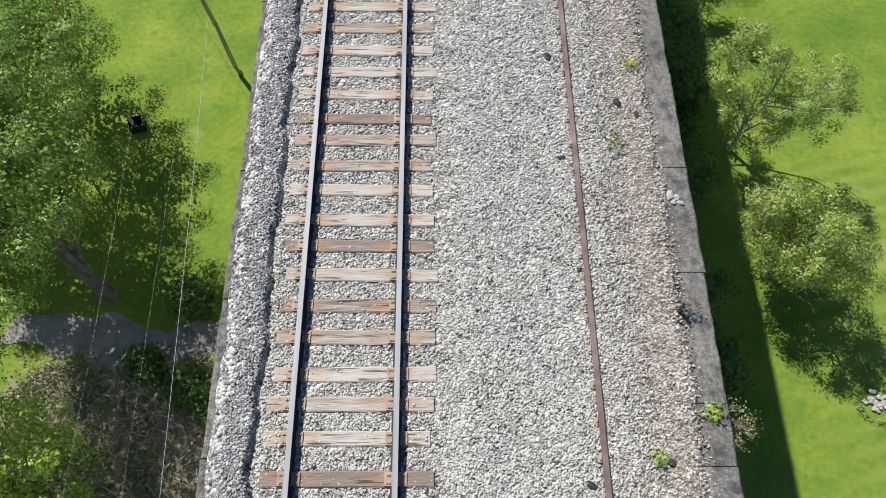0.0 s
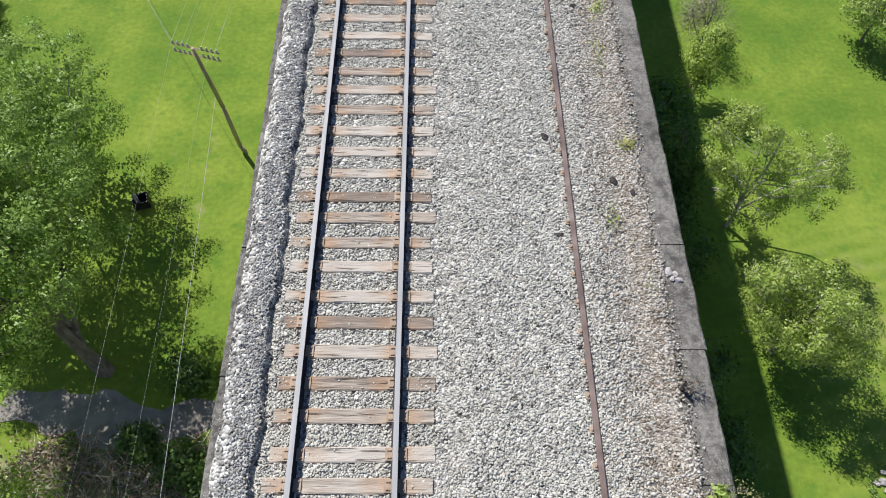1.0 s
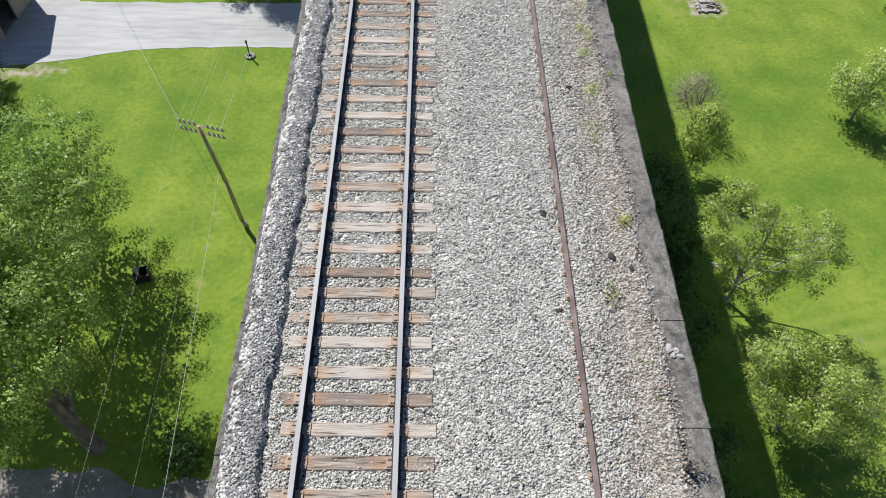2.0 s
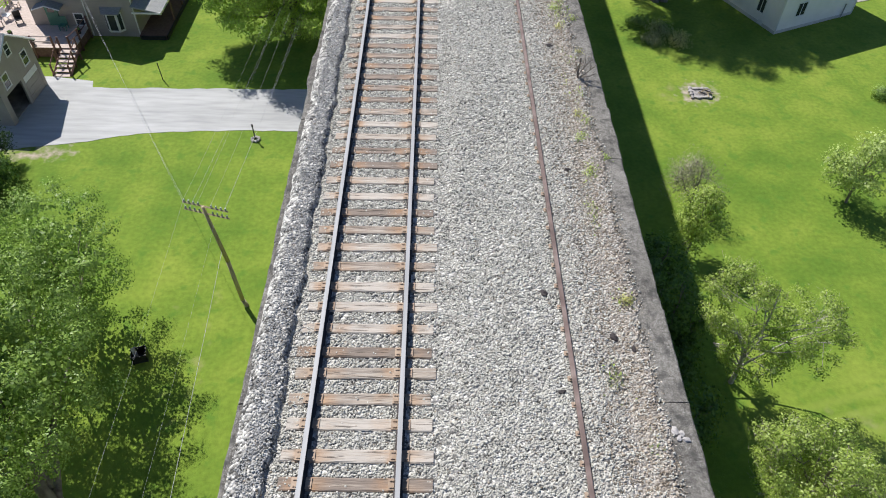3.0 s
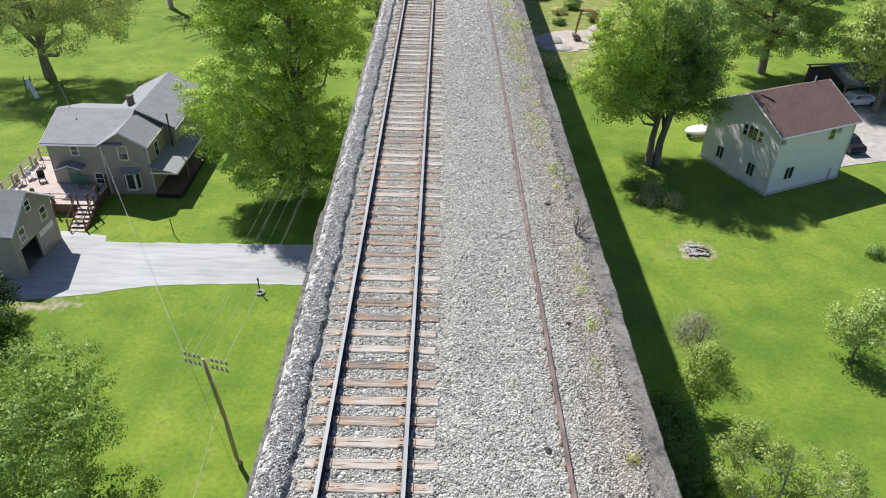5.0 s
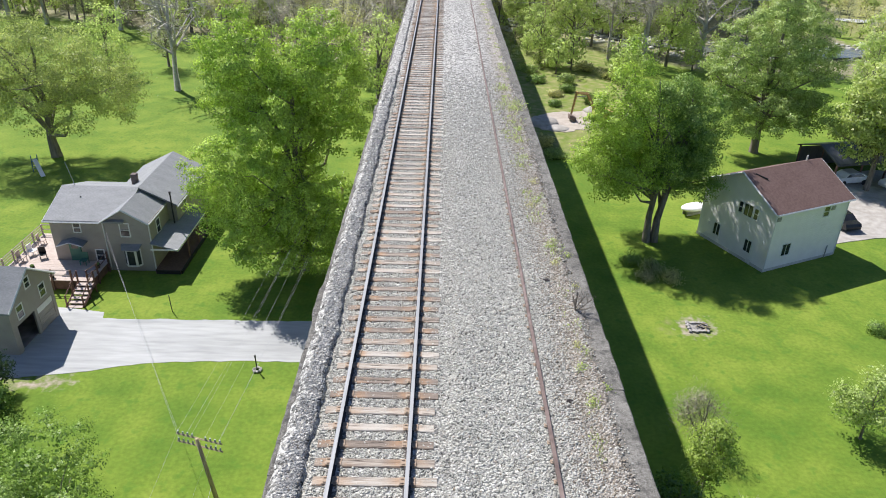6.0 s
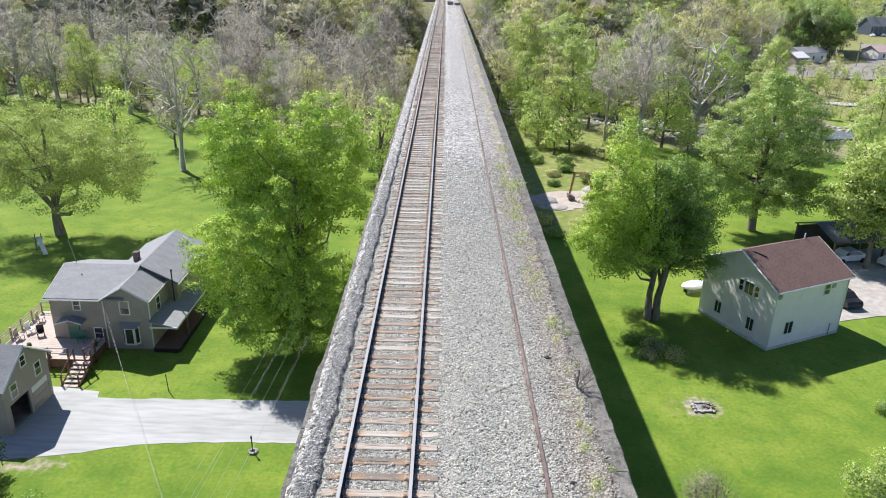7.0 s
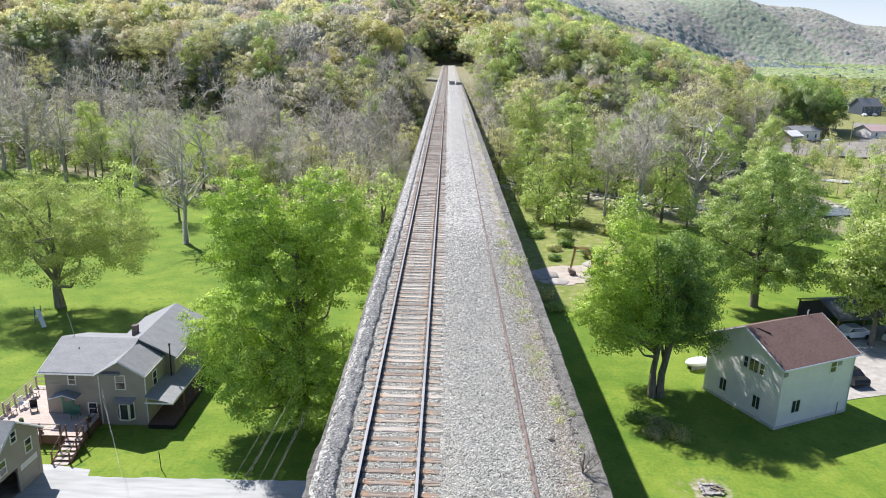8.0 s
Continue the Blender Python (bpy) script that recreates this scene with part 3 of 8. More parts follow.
def viaduct():
    v = thing("viaduct")
    tagged(v, "tall weathered concrete railway viaduct with round arches", "viaduct", kind="structure")
    bm = bmesh.new()
    box(bm, LEFT + 0.14, RIGHT - 0.12, Y0, Y1, 15.5, D - 0.42)
    part("deck_wall", bm, M_WALL, v)
    bm = bmesh.new()
    for p in PIERS:
        box(bm, LEFT + 0.14, RIGHT - 0.12, p - 2, p + 2, -1.5, 15.5)
        box(bm, LEFT - 0.04, LEFT + 0.16, p - 0.6, p + 0.6, -1.5, D - 0.34)
        box(bm, RIGHT - 0.14, RIGHT - 0.02, p - 0.7, p + 0.7, -1.5, D - 0.34)
    part("piers", bm, M_WALL, v)
    bm = bmesh.new()
    for p in PIERS[:-1]:
        c, n = p + 9, 14
        for i in range(n):
            a0, a1 = math.pi * i / n, math.pi * (i + 1) / n
            ya, yb = c - 7 * math.cos(a0), c - 7 * math.cos(a1)
            za, zb = 6 + 7 * math.sin(a0), 6 + 7 * math.sin(a1)
            xs = (LEFT + 0.14, RIGHT - 0.12)
            q = [[bm.verts.new((x, *yz)) for yz in ((ya, za), (yb, zb), (yb, 15.5), (ya, 15.5))] for x in xs]
            bm.faces.new(q[0][::-1])
            bm.faces.new(q[1])
            bm.faces.new((q[0][0], q[0][1], q[1][1], q[1][0]))
    part("arches", bm, M_WALL, v)
    return v


viaduct()


def bed(x, y):
    """Height of the ballast."""
    x, y = np.asarray(x, float), np.asarray(y, float)
    wob = 0.03 * np.sin(y * 2.1) + 0.025 * np.sin(y * 5.3 + 1) + 0.018 * np.sin(y * 11.7 + 2)
    z = np.full(np.broadcast(x, y).shape, D - 0.205)
    z = z + 0.1 * sstep((-1.30 + wob - x) / 0.05) - 0.05 * np.exp(-((x + 1.27 - wob) / 0.035) ** 2)
    z = z - 0.02 * sstep((1.5 - np.abs(x)) / 0.2)
    z = z - 0.16 * sstep((-1.72 - x + wob) / 0.3)
    z = z + 0.1 * sstep((x - 1.45) / 0.5) - 0.06 * sstep((x - 4.0) / 0.6) + 0.1 * sstep((x - 4.6) / 0.45)
    z = z - 0.12 * sstep((x - 5.12 - 0.07 * np.sin(y * 1.3) * np.sin(y * 3.1 + 1) - 0.03 * np.sin(y * 9.0)) / 0.09)
    z = z + 0.018 * np.sin(x * 3.1 + y * 1.7) * np.sin(y * 2.3 - x) * sstep((np.abs(x) - 1.2) / 0.5)
    return z


def ballast():
    xs = np.concatenate([np.arange(LEFT + 0.1, -1.0, 0.035), np.arange(-1.0, 4.5, 0.14), np.arange(4.5, 5.4, 0.045)])
    ys = np.concatenate([np.arange(Y0, 50, 0.12), np.arange(50, 110, 0.4), np.arange(110, 442, 2.0)])
    X, Y = np.meshgrid(xs, ys)
    Z = bed(X, Y)
    i = np.arange(X.size).reshape(X.shape)
    f = np.stack([i[:-1, :-1], i[:-1, 1:], i[1:, 1:], i[1:, :-1]], -1).reshape(-1, 4)
    me = raw("ballast_bed", np.stack([X, Y, Z], -1).reshape(-1, 3), f, [M_BALLAST], smooth=True)
    tagged(new("ballast_bed", me), "pale grey crushed stone bed across the viaduct", "ballast", kind="structure")


ballast()
TIE_W = 0.228
NEAR_TIES = [1.712, 2.269, 2.768, 3.219, 3.795, 4.313, 4.841, 5.351, 5.827, 6.397, 6.876, 7.396, 7.849, 8.379, 8.889, 9.39, 9.921, 10.455, 10.948,
             11.483, 11.991, 12.523, 13.062, 13.585, 14.11, 14.612, 15.136]
TIE_Y = [1.712 - 0.516 * k for k in range(20, 0, -1)] + NEAR_TIES + [15.136 + 0.516 * k for k in range(1, 780)]


def tie_gap(y):
    """Distance along the track to the middle of the nearest tie."""
    ty = np.array(TIE_Y)
    i = np.clip(np.searchsorted(ty, y), 1, len(ty) - 1)
    return np.minimum(np.abs(y - ty[i - 1]), np.abs(y - ty[i]))


def gravel():
    """Loose crushed stone: angular solids laid on the bed, enlarged with distance to fit the camera's view."""
    rng = np.random.default_rng(11)
    n = 360000
    x = rng.uniform(LEFT + 0.13, 5.3, n)
    y = -3.5 + 46.5 * rng.uniform(0, 1, n) ** 1.75
    keep = rng.uniform(0, 1, n) < np.clip(1.0 - (y - 15) / 28, 0, 1)
    on_tie = (tie_gap(y) < TIE_W / 2 + 0.008) & (x > -1.14) & (x < 1.36)
    keep &= ~(on_tie & (rng.uniform(0, 1, n) < np.where(x < -0.86, 0.66, np.where(x > 1.0, 0.9, 0.97))))
    for rx in (-0.7535, 0.7535):
        keep &= (x < rx - 0.07) | (x > rx + 0.15)
    keep &= np.abs(x - 3.73) > 0.05
    keep &= ~((x > 4.95) & (rng.uniform(0, 1, n) < sstep((x - 4.9) / 0.45) * 0.97))
    keep &= ~((x < LEFT + 0.3 + 0.04 * np.sin(y * 3.3) * np.sin(y * 1.1 + 1) + 0.03 * np.sin(y * 8.7)) & (rng.uniform(0, 1, n) < 0.93))
    x, y = x[keep], y[keep]
    n = len(x)
    earthy = (rng.uniform(0, 1, n) < sstep((x - 3.6) / 1.3) * 0.75) | (rng.uniform(0, 1, n) < 0.05)
    r = rng.uniform(0.011, 0.0235, n) * np.where(x < -1.3, 0.95, 1.0) * (1 + np.clip(y - 9, 0, 40) / 48)
    r = np.where(earthy, r * rng.uniform(0.5, 1.05, n), r)
    z = np.maximum(bed(x, y), np.where(x > 5.05, D - 0.074, np.where(x < LEFT + 0.36, D - 0.235, 0))) + r * 0.2 + np.where(on_tie[keep], 0.014, 0.0)
    ang = np.radians([0, 120, 240, 60, 180, 300])
    base = np.stack([np.cos(ang), np.sin(ang), [1, 1, 1, -1, -1, -1]], -1)
    v = base[None] * rng.uniform(0.7, 1.3, (n, 6, 1)) + rng.uniform(-0.42, 0.42, (n, 6, 3))
    v *= np.stack([rng.uniform(0.95, 1.75, n), rng.uniform(0.6, 1.0, n), rng.uniform(0.45, 0.8, n)], -1)[:, None]
    yaw, tip, bank = rng.uniform(0, 6.28, n), rng.normal(0, 0.45, n), rng.normal(0, 0.45, n)
    cy, sy, ct, st, cb, sb = np.cos(yaw), np.sin(yaw), np.cos(tip), np.sin(tip), np.cos(bank), np.sin(bank)
    R = np.stack([cy * ct, cy * st * sb - sy * cb, cy * st * cb + sy * sb, sy * ct, sy * st * sb + cy * cb, sy * st * cb - cy * sb, -st, ct * sb, ct * cb], -1).reshape(n, 3, 3)
    v = np.einsum("nij,nkj->nki", R, v) * r[:, None, None] + np.stack([x, y, z], -1)[:, None]
    f = np.array([(0, 1, 2), (3, 5, 4), (0, 3, 1), (1, 3, 4), (1, 4, 2), (2, 4, 5), (2, 5, 0), (0, 5, 3)])
    faces = (f[None] + 6 * np.arange(n)[:, None, None]).reshape(-1, 3)
    me = raw("ballast_stones", v.reshape(-1, 3), faces, [M_STONE, M_EARTHY, M_GREYSTONE], np.repeat(np.where(earthy, 1, np.where((x < -1.3) & (rng.uniform(0, 1, n) < 0.85), 2, 0)), 8))
    tagged(new("ballast_stones", me), "loose angular pale grey ballast stones", "ballast stones", kind="stuff")


gravel()


def rail_mesh(bm, x, y0, y1, z, head=0.041, high=0.19, foot=0.075):
    prof = [(-foot, 0), (foot, 0), (foot, 0.012), (0.012, 0.03), (0.012, high - 0.045), (head, high - 0.035), (head, high - 0.008), (head - 0.008, high),
            (-head + 0.008, high), (-head, high - 0.008), (-head, high - 0.035), (-0.012, high - 0.045), (-0.012, 0.03), (-foot, 0.012)]
    n = max(1, int((y1 - y0) / 12))
    rings = [[bm.verts.new((x + px, y0 + (y1 - y0) * i / n, z - high + pz)) for px, pz in prof] for i in range(n + 1)]
    for a, b in zip(rings, rings[1:]):
        for i in range(len(prof)):
            j = (i + 1) % len(prof)
            bm.faces.new((a[i], a[j], b[j], b[i]))
    bm.faces.new(rings[0])
    bm.faces.new(rings[-1][::-1])


def track():
    t = tagged(thing("railway_track"), "single railway track of bright-topped rails on weathered timber ties", "railway track")
    for x in (-0.7535, 0.7535):
        bm = bmesh.new()
        rail_mesh(bm, x, Y0, 440, D - 0.002)
        rail = part("rail", bm, M_RAIL, t, "rusty steel running rail darkened for its shaded side")
        bm = bmesh.new()
        box(bm, x - 0.039, x + 0.039, Y0, 440, D - 0.004, D + 0.002)
        part("rail_head", bm, M_RAILTOP, rail, "bright worn running surface")
    return t


TRACK = track()
bm = bmesh.new()
rail_mesh(bm, 3.73, -20, 118.0, D - 0.03, 0.043, 0.14, 0.06)
DISUSED = tagged(link("disused_rail", bm, M_RUST), "single rusty disused rail lying in the ballast", "rail")


# coping slabs of the walkway edge: each a slab of its own, with open joints
def coping():
    rng = random.Random(8)
    walk_e = tagged(thing("walkway_edge"), "weathered dark concrete coping slabs with open joints", "coping", kind="structure")
    ys = [-30, -24, -18, -12, -6, -1.3, 0.8, 1.85, 2.75, 4.85, 6.8, 8.82, 13.26]
    while ys[-1] < Y1:
        ys.append(ys[-1] + rng.choice((2.0, 4.4, 4.4)))
    for a, b in zip(ys, ys[1:]):
        bm = bmesh.new()
        n = max(4, int((b - a) / 0.22))
        dz, dx = rng.uniform(-0.012, 0.012), rng.uniform(-0.02, 0.02)
        rows = []
        for i in range(n + 1):
            y = a + 0.006 + (b - a - 0.012) * i / n + (rng.uniform(-0.01, 0.01) if 0 < i < n else 0)
            xi, xo = 5.02 + rng.uniform(-0.05, 0.05) + dx, RIGHT + dx + rng.uniform(-0.014, 0.014)
            z = D - 0.075 + dz
            rows.append([bm.verts.new(p) for p in ((xi, y, z - 0.14), (xi + 0.02, y, z - 0.03 + rng.uniform(-0.01, 0.01)), (xi + 0.22, y, z + rng.uniform(-0.008, 0.008)),
                         (xo - 0.03, y, z + rng.uniform(-0.006, 0.006)), (xo, y, z - 0.03), (xo, y, z - 0.34), (xi, y, z - 0.34))])
        for r, s in zip(rows, rows[1:]):
            for i in range(7):
                j = (i + 1) % 7
                bm.faces.new((r[i], r[j], s[j], s[i]))
        bm.faces.new(rows[0])
        bm.faces.new(rows[-1][::-1])
        part("coping_slab", bm, M_CONCRETE, walk_e)
    kerb = tagged(thing("deck_edge_kerb"), "narrow dark concrete kerb along the deck edge", "kerb", kind="structure")
    ys = [-30, -20, -10, -4, 2.0, 4.44, 6.79, 10.6]
    while ys[-1] < Y1:
        ys.append(ys[-1] + 4.2)
    for a, b in zip(ys, ys[1:]):
        bm = bmesh.new()
        n = max(4, int((b - a) / 0.25))
        rows = []
        dx = rng.uniform(-0.015, 0.015)
        for i in range(n + 1):
            y = a + 0.012 + (b - a - 0.024) * i / n
            bump = -0.07 if any(abs(y - p) < 0.7 for p in PIERS) else 0
            xo, z = LEFT + dx + bump + rng.uniform(-0.012, 0.012), D - 0.235
            rows.append([bm.verts.new(p) for p in ((xo, y, z - 0.3), (xo, y, z - 0.02), (xo + 0.03, y, z + rng.uniform(-0.01, 0.01)), (LEFT + 0.36, y, z + rng.uniform(-0.01, 0.01)), (LEFT + 0.36, y, z - 0.3))])
        for r, s in zip(rows, rows[1:]):
            for i in range(5):
                j = (i + 1) % 5
                bm.faces.new((r[i], r[j], s[j], s[i]))
        bm.faces.new(rows[0])
        bm.faces.new(rows[-1][::-1])
        part("kerb_block", bm, M_CONCRETE, kerb)


coping()

for x0, x1, h in ((1.75, 3.35, 0.85), (3.7, 5.3, 0.6)):
    bm = bmesh.new()
    box(bm, x0, x1, 210.6, 212.0, D - 0.6, D + h - 0.12)
    box(bm, x0 - 0.08, x1 + 0.08, 210.5, 212.1, D + h - 0.12, D + h)
    tagged(link("concrete_block", bm, M_WALL), "squat dark concrete block across the old trackbed", "concrete block", "blocks across the trackbed")
bm = bmesh.new()
box(bm, -6.5, -2.1, 243.0, 246.5, D - 3.0, D - 0.25)
tagged(link("wing_wall", bm, M_WALL), "grey concrete wing wall at the viaduct's end", "wall", kind="structure")


# ---------------------------------------------------------------- trees
def limbs(path_list, sides=5):
    """Tapered round limbs. Each: list of (place, radius)."""
    co, fa, k = [], [], 0
    for pts in path_list:
        m = len(pts)
        for i, (p, r) in enumerate(pts):
            p = np.asarray(p, float)
            a = np.asarray(pts[max(0, i - 1)][0], float)
            b = np.asarray(pts[min(m - 1, i + 1)][0], float)
            d = (b - a) / (np.linalg.norm(b - a) + 1e-9)
            u = np.cross(d, (0.31, 0.87, 0.38))
            u /= np.linalg.norm(u) + 1e-9
            w = np.cross(d, u)
            for s in range(sides):
                t = 2 * math.pi * s / sides
                co.append(p + r * (u * math.cos(t) + w * math.sin(t)))
        for i in range(m - 1):
            for s in range(sides):
                q = k + i * sides
                fa.append((q + s, q + (s + 1) % sides, q + sides + (s + 1) % sides, q + sides + s))
        k += m * sides
    return np.array(co), np.array(fa)


def leaves(rng, centre, count, spread, size, out, aspect=0.62, droop=0.0, flat=0.5, rough=0.5, up=0.4, along=0.0):
    """Leaf blades round the given clump centres; out: way from the crown's heart for each clump."""
    m = len(centre)
    idx = rng.integers(0, m, count)
    c = centre[idx] + np.clip(rng.normal(size=(count, 3)), -1.6, 1.6) * np.array([spread, spread, spread * 0.55])
    loc = c - centre[idx]
    loc /= np.linalg.norm(loc, axis=1, keepdims=True) + 1e-9
    nrm = out[idx] * flat + loc * 0.8 + rng.normal(size=(count, 3)) * rough + np.array([0, 0, up])
    nrm /= np.linalg.norm(nrm, axis=1, keepdims=True) + 1e-9
    t = rng.normal(size=(count, 3)) + np.array([0, 0, -droop + 0.6 * along]) + out[idx] * along
    t -= nrm * np.sum(t * nrm, 1, keepdims=True)
    t /= np.linalg.norm(t, axis=1, keepdims=True) + 1e-9
    b = np.cross(nrm, t)
    s = size * rng.uniform(0.6, 1.35, (count, 1))
    bend = nrm * s * 0.12
    v = np.stack([c - t * s * 0.5, c + b * s * aspect * 0.5 - bend, c + t * s * 0.55, c - b * s * aspect * 0.5 - bend], 1)
    f = np.arange(count * 4).reshape(-1, 4)
    soft = out[idx] * 0.6 + loc * 1.2 + np.array([0, 0, 0.4])
    soft += nrm * np.sign(np.sum(nrm * soft, 1, keepdims=True)) * 0.95
    soft /= np.linalg.norm(soft, axis=1, keepdims=True) + 1e-9
    return v.reshape(-1, 3), f, np.repeat(soft, 4, 0)


def grow(seed, height, lobes, n_leaf, size, trunk_r, fork=0.3, bare=0.0, clump=0.55, n_clump=None, shell=0.62, lean=(0, 0), twigs=0, twig=(0.55, 0.035), sides=5, stout=0.012, core=0):
    """Shapes of one tree at the origin: limbs, blades and bare twigs. lobes: (x, y, z, radius across, radius up) of parts of the crown."""
    rng = np.random.default_rng(seed)
    lob = np.array(lobes, float)
    vol = lob[:, 3] ** 2 * lob[:, 4]
    n_clump = n_clump or max(40, n_leaf // 60)
    which = rng.choice(len(lob), n_clump, p=vol / vol.sum())
    d = rng.normal(size=(n_clump, 3))
    d /= np.linalg.norm(d, axis=1, keepdims=True)
    rad = rng.uniform(0, 1, n_clump) ** 0.45
    rad = np.where(rng.uniform(0, 1, n_clump) < 0.7, shell + (1 - shell) * rad, rad) * rng.uniform(0.82, 1.12, n_clump)
    L = lob[which]
    cen = L[:, :3] + d * rad[:, None] * np.stack([L[:, 3], L[:, 3], L[:, 4]], -1)
    ok = cen[:, 2] > min(0.4, 0.08 * height)
    cen, d = cen[ok], d[ok]
    paths = []
    forkz = height * fork
    top = np.array([lean[0], lean[1], height * 0.86])
    trunk = []
    for i in range(7):
        k = i / 6
        p = np.array([lean[0] * k * k, lean[1] * k * k, top[2] * k]) + rng.normal(size=3) * np.array([1, 1, 0]) * height * 0.008 * (i > 0)
        trunk.append((p, trunk_r * (1.25 if i == 0 else 1) * (1 - k) ** 0.8 + 0.02))
    trunk[0] = (trunk[0][0] - np.array([0, 0, 0.2]), trunk[0][1])
    paths.append(trunk)
    ends = []
    n_limb = min(len(cen), max(5, min(16, len(cen) // 8)))
    for c in cen[rng.choice(len(cen), n_limb, replace=False)]:
        low = min(forkz, c[2] * 0.55)
        z = rng.uniform(low, max(low + 0.2, min(c[2] * 0.85, top[2] * 0.8)))
        k = z / top[2]
        a = np.array([lean[0] * k * k, lean[1] * k * k, z])
        r = trunk_r * (1 - k) ** 0.8 * 0.62 + 0.015
        mid = (a + c) / 2 + rng.normal(size=3) * np.array([0.05, 0.05, 0.02]) * height
        pts = [(a, r), (a * 0.6 + mid * 0.4, r * 0.75), (mid, r * 0.55), (mid * 0.45 + c * 0.55, max(stout, r * 0.35)), (c, stout)]
        paths.append(pts)
        ends.append((mid, r * 0.45))
        ends.append((mid * 0.5 + c * 0.5, r * 0.35))
    pick = cen[rng.choice(len(cen), min(len(cen), 26 + int(40 * bare)), replace=False)]
    em = np.array([e[0] for e in ends])
    for c in pick:
        j = int(np.argmin(np.linalg.norm(em - c, axis=1)))
        a, r = ends[j]
        mid = (a + c) / 2 + rng.normal(size=3) * 0.03 * height
        paths.append([(a, max(stout, r * 0.7)), (mid, max(stout, r * 0.4)), (c, stout * 0.7)])
    wood = limbs(paths, sides)
    blade = leaves(rng, cen, n_leaf, clump, size, d) if n_leaf else None
    if core:
        # larger leaf sprays deep in the crown, which close it against the light
        i = rng.choice(len(lob), core, p=vol / vol.sum())
        w = rng.normal(size=(core, 3))
        w /= np.linalg.norm(w, axis=1, keepdims=True)
        heart = lob[i, :3] + w * (rng.uniform(0, 0.55, (core, 1)) ** 0.6) * np.stack([lob[i, 3], lob[i, 3], lob[i, 4]], -1)
        v, f, q = leaves(rng, heart, core, 0.1, 0.21, w, aspect=0.8)
        blade = (np.concatenate([blade[0], v]), np.concatenate([blade[1], f + len(blade[0])]), np.concatenate([blade[2], q]))
    tw = None
    if twigs:
        tw = leaves(rng, cen, twigs, clump * 1.2, twig[0], d, aspect=twig[1], flat=0.0, along=1.6)
    return wood, blade, tw


def tree(name, label, at, shape, leaf, bark=M_BARK, turn=0.0, category="tree", group="", scale=1.0, spray=L_TWIG):
    (wc, wf), blade, tw = shape
    t = thing(name, Matrix.Translation(at) @ Matrix.Rotation(turn, 4, "Z") @ Matrix.Scale(scale, 4))
    tagged(t, label, category, group)
    if category != "weed":
        ob = new("trunk", raw("trunk", wc, wf, [bark], smooth=True))
        ob.parent = t
    if blade:
        ob = new("crown", raw("crown", blade[0], blade[1], [leaf], normals=blade[2]))
        ob.parent = t
    if tw:
        ob = new("twig_spray", raw("twig_spray", tw[0], tw[1], [spray], normals=tw[2]))
        ob.parent = t
        tagged(ob, kind="stuff")
    return t


def at(x, y, z=None):
    return (x, y, float(land(x, y)) if z is None else z)


# the large trees round the houses
tree("maple_tree", "tall spreading maple in fresh bright green leaf", at(-10.4, 55.0),
     grow(1, 22.3, [(1.1 * x - 0.3, y, 0.98 * z, 1.1 * r, h) for x, y, z, r, h in ((-3.4, 0, 18.0, 2.9, 4.6), (2.2, 0.6, 17.2, 3.2, 4.9), (-4.4, 0, 15.6, 2.0, 2.6), (3.5, 0.5, 13.4, 2.3, 2.8), (-0.8, 0, 13.0, 3.3, 5.0), (-4.6, -0.5, 8.8, 3.4, 3.6),
                    (-1.0, -1.0, 7.4, 4.6, 4.0), (1.9, -0.8, 6.4, 3.1, 2.8), (-3.0, -1.0, 5.2, 3.6, 2.2), (-3.4, 0, 18.6, 2.4, 3.8), (2.2, 0.6, 18.2, 2.7, 4.0), (-0.6, 0, 15.0, 2.4, 3.2), (1.2, -1.2, 3.5, 3.4, 2.3), (3.0, -0.2, 3.4, 2.2, 2.0), (-1.6, -1.8, 3.4, 3.0, 1.7), (-5.2, -0.5, 7.0, 2.6, 2.6))], 150000, 0.175, 0.5, 0.2, clump=0.38, n_clump=1250, shell=0.74, core=3000), L_MAPLE, scale=1.0)
# lobes nearest the camera reach out of view, added to cast shade on the bank
tree("shade_tree", "broad leafy tree shading the lawn beside the viaduct", at(-13.6, 12.6),
     grow(2, 12.5, [(x - 3.8, y + 5.4, z, r, h) for x, y, z, r, h in ((0, 0, 7.4, 4.6, 4.4), (1.2, 4.5, 6.2, 3.4, 3.6), (0.6, -3.4, 6.6, 3.4, 3.4), (-4, 1, 7, 4, 4), (-1, 7.5, 5.0, 3.0, 3.2), (-5, 7, 6, 3.5, 3.5), (1.6, -7.5, 8.8, 3.6, 3.2), (-1.5, -10.5, 8.6, 3.8, 3.2), (1.4, -11.5, 10.2, 3.0, 2.6), (3.2, -5.4, 8.6, 2.6, 2.4), (2.8, -9.5, 9.6, 2.8, 2.4), (3.2, -2.5, 7.2, 3.0, 3.0))], 150000, 0.115, 0.34, 0.3, clump=0.34, n_clump=560, core=16000, lean=(-4.5, 5.5)), L_GREEN)
tree("young_maple_tree", "bright green young maple at the edge of the dirt track", at(-13.6, 3.0),
     grow(3, 9.0, [(0, 0.6, 5.6, 3.1, 3.0), (-2, -1.0, 5.4, 3.2, 3.2), (0.9, -2, 4.4, 2.8, 2.8), (-2.5, 2.6, 4.8, 2.6, 2.6)], 44000, 0.12, 0.16, 0.3, clump=0.3, n_clump=380, core=1100), L_MAPLE)
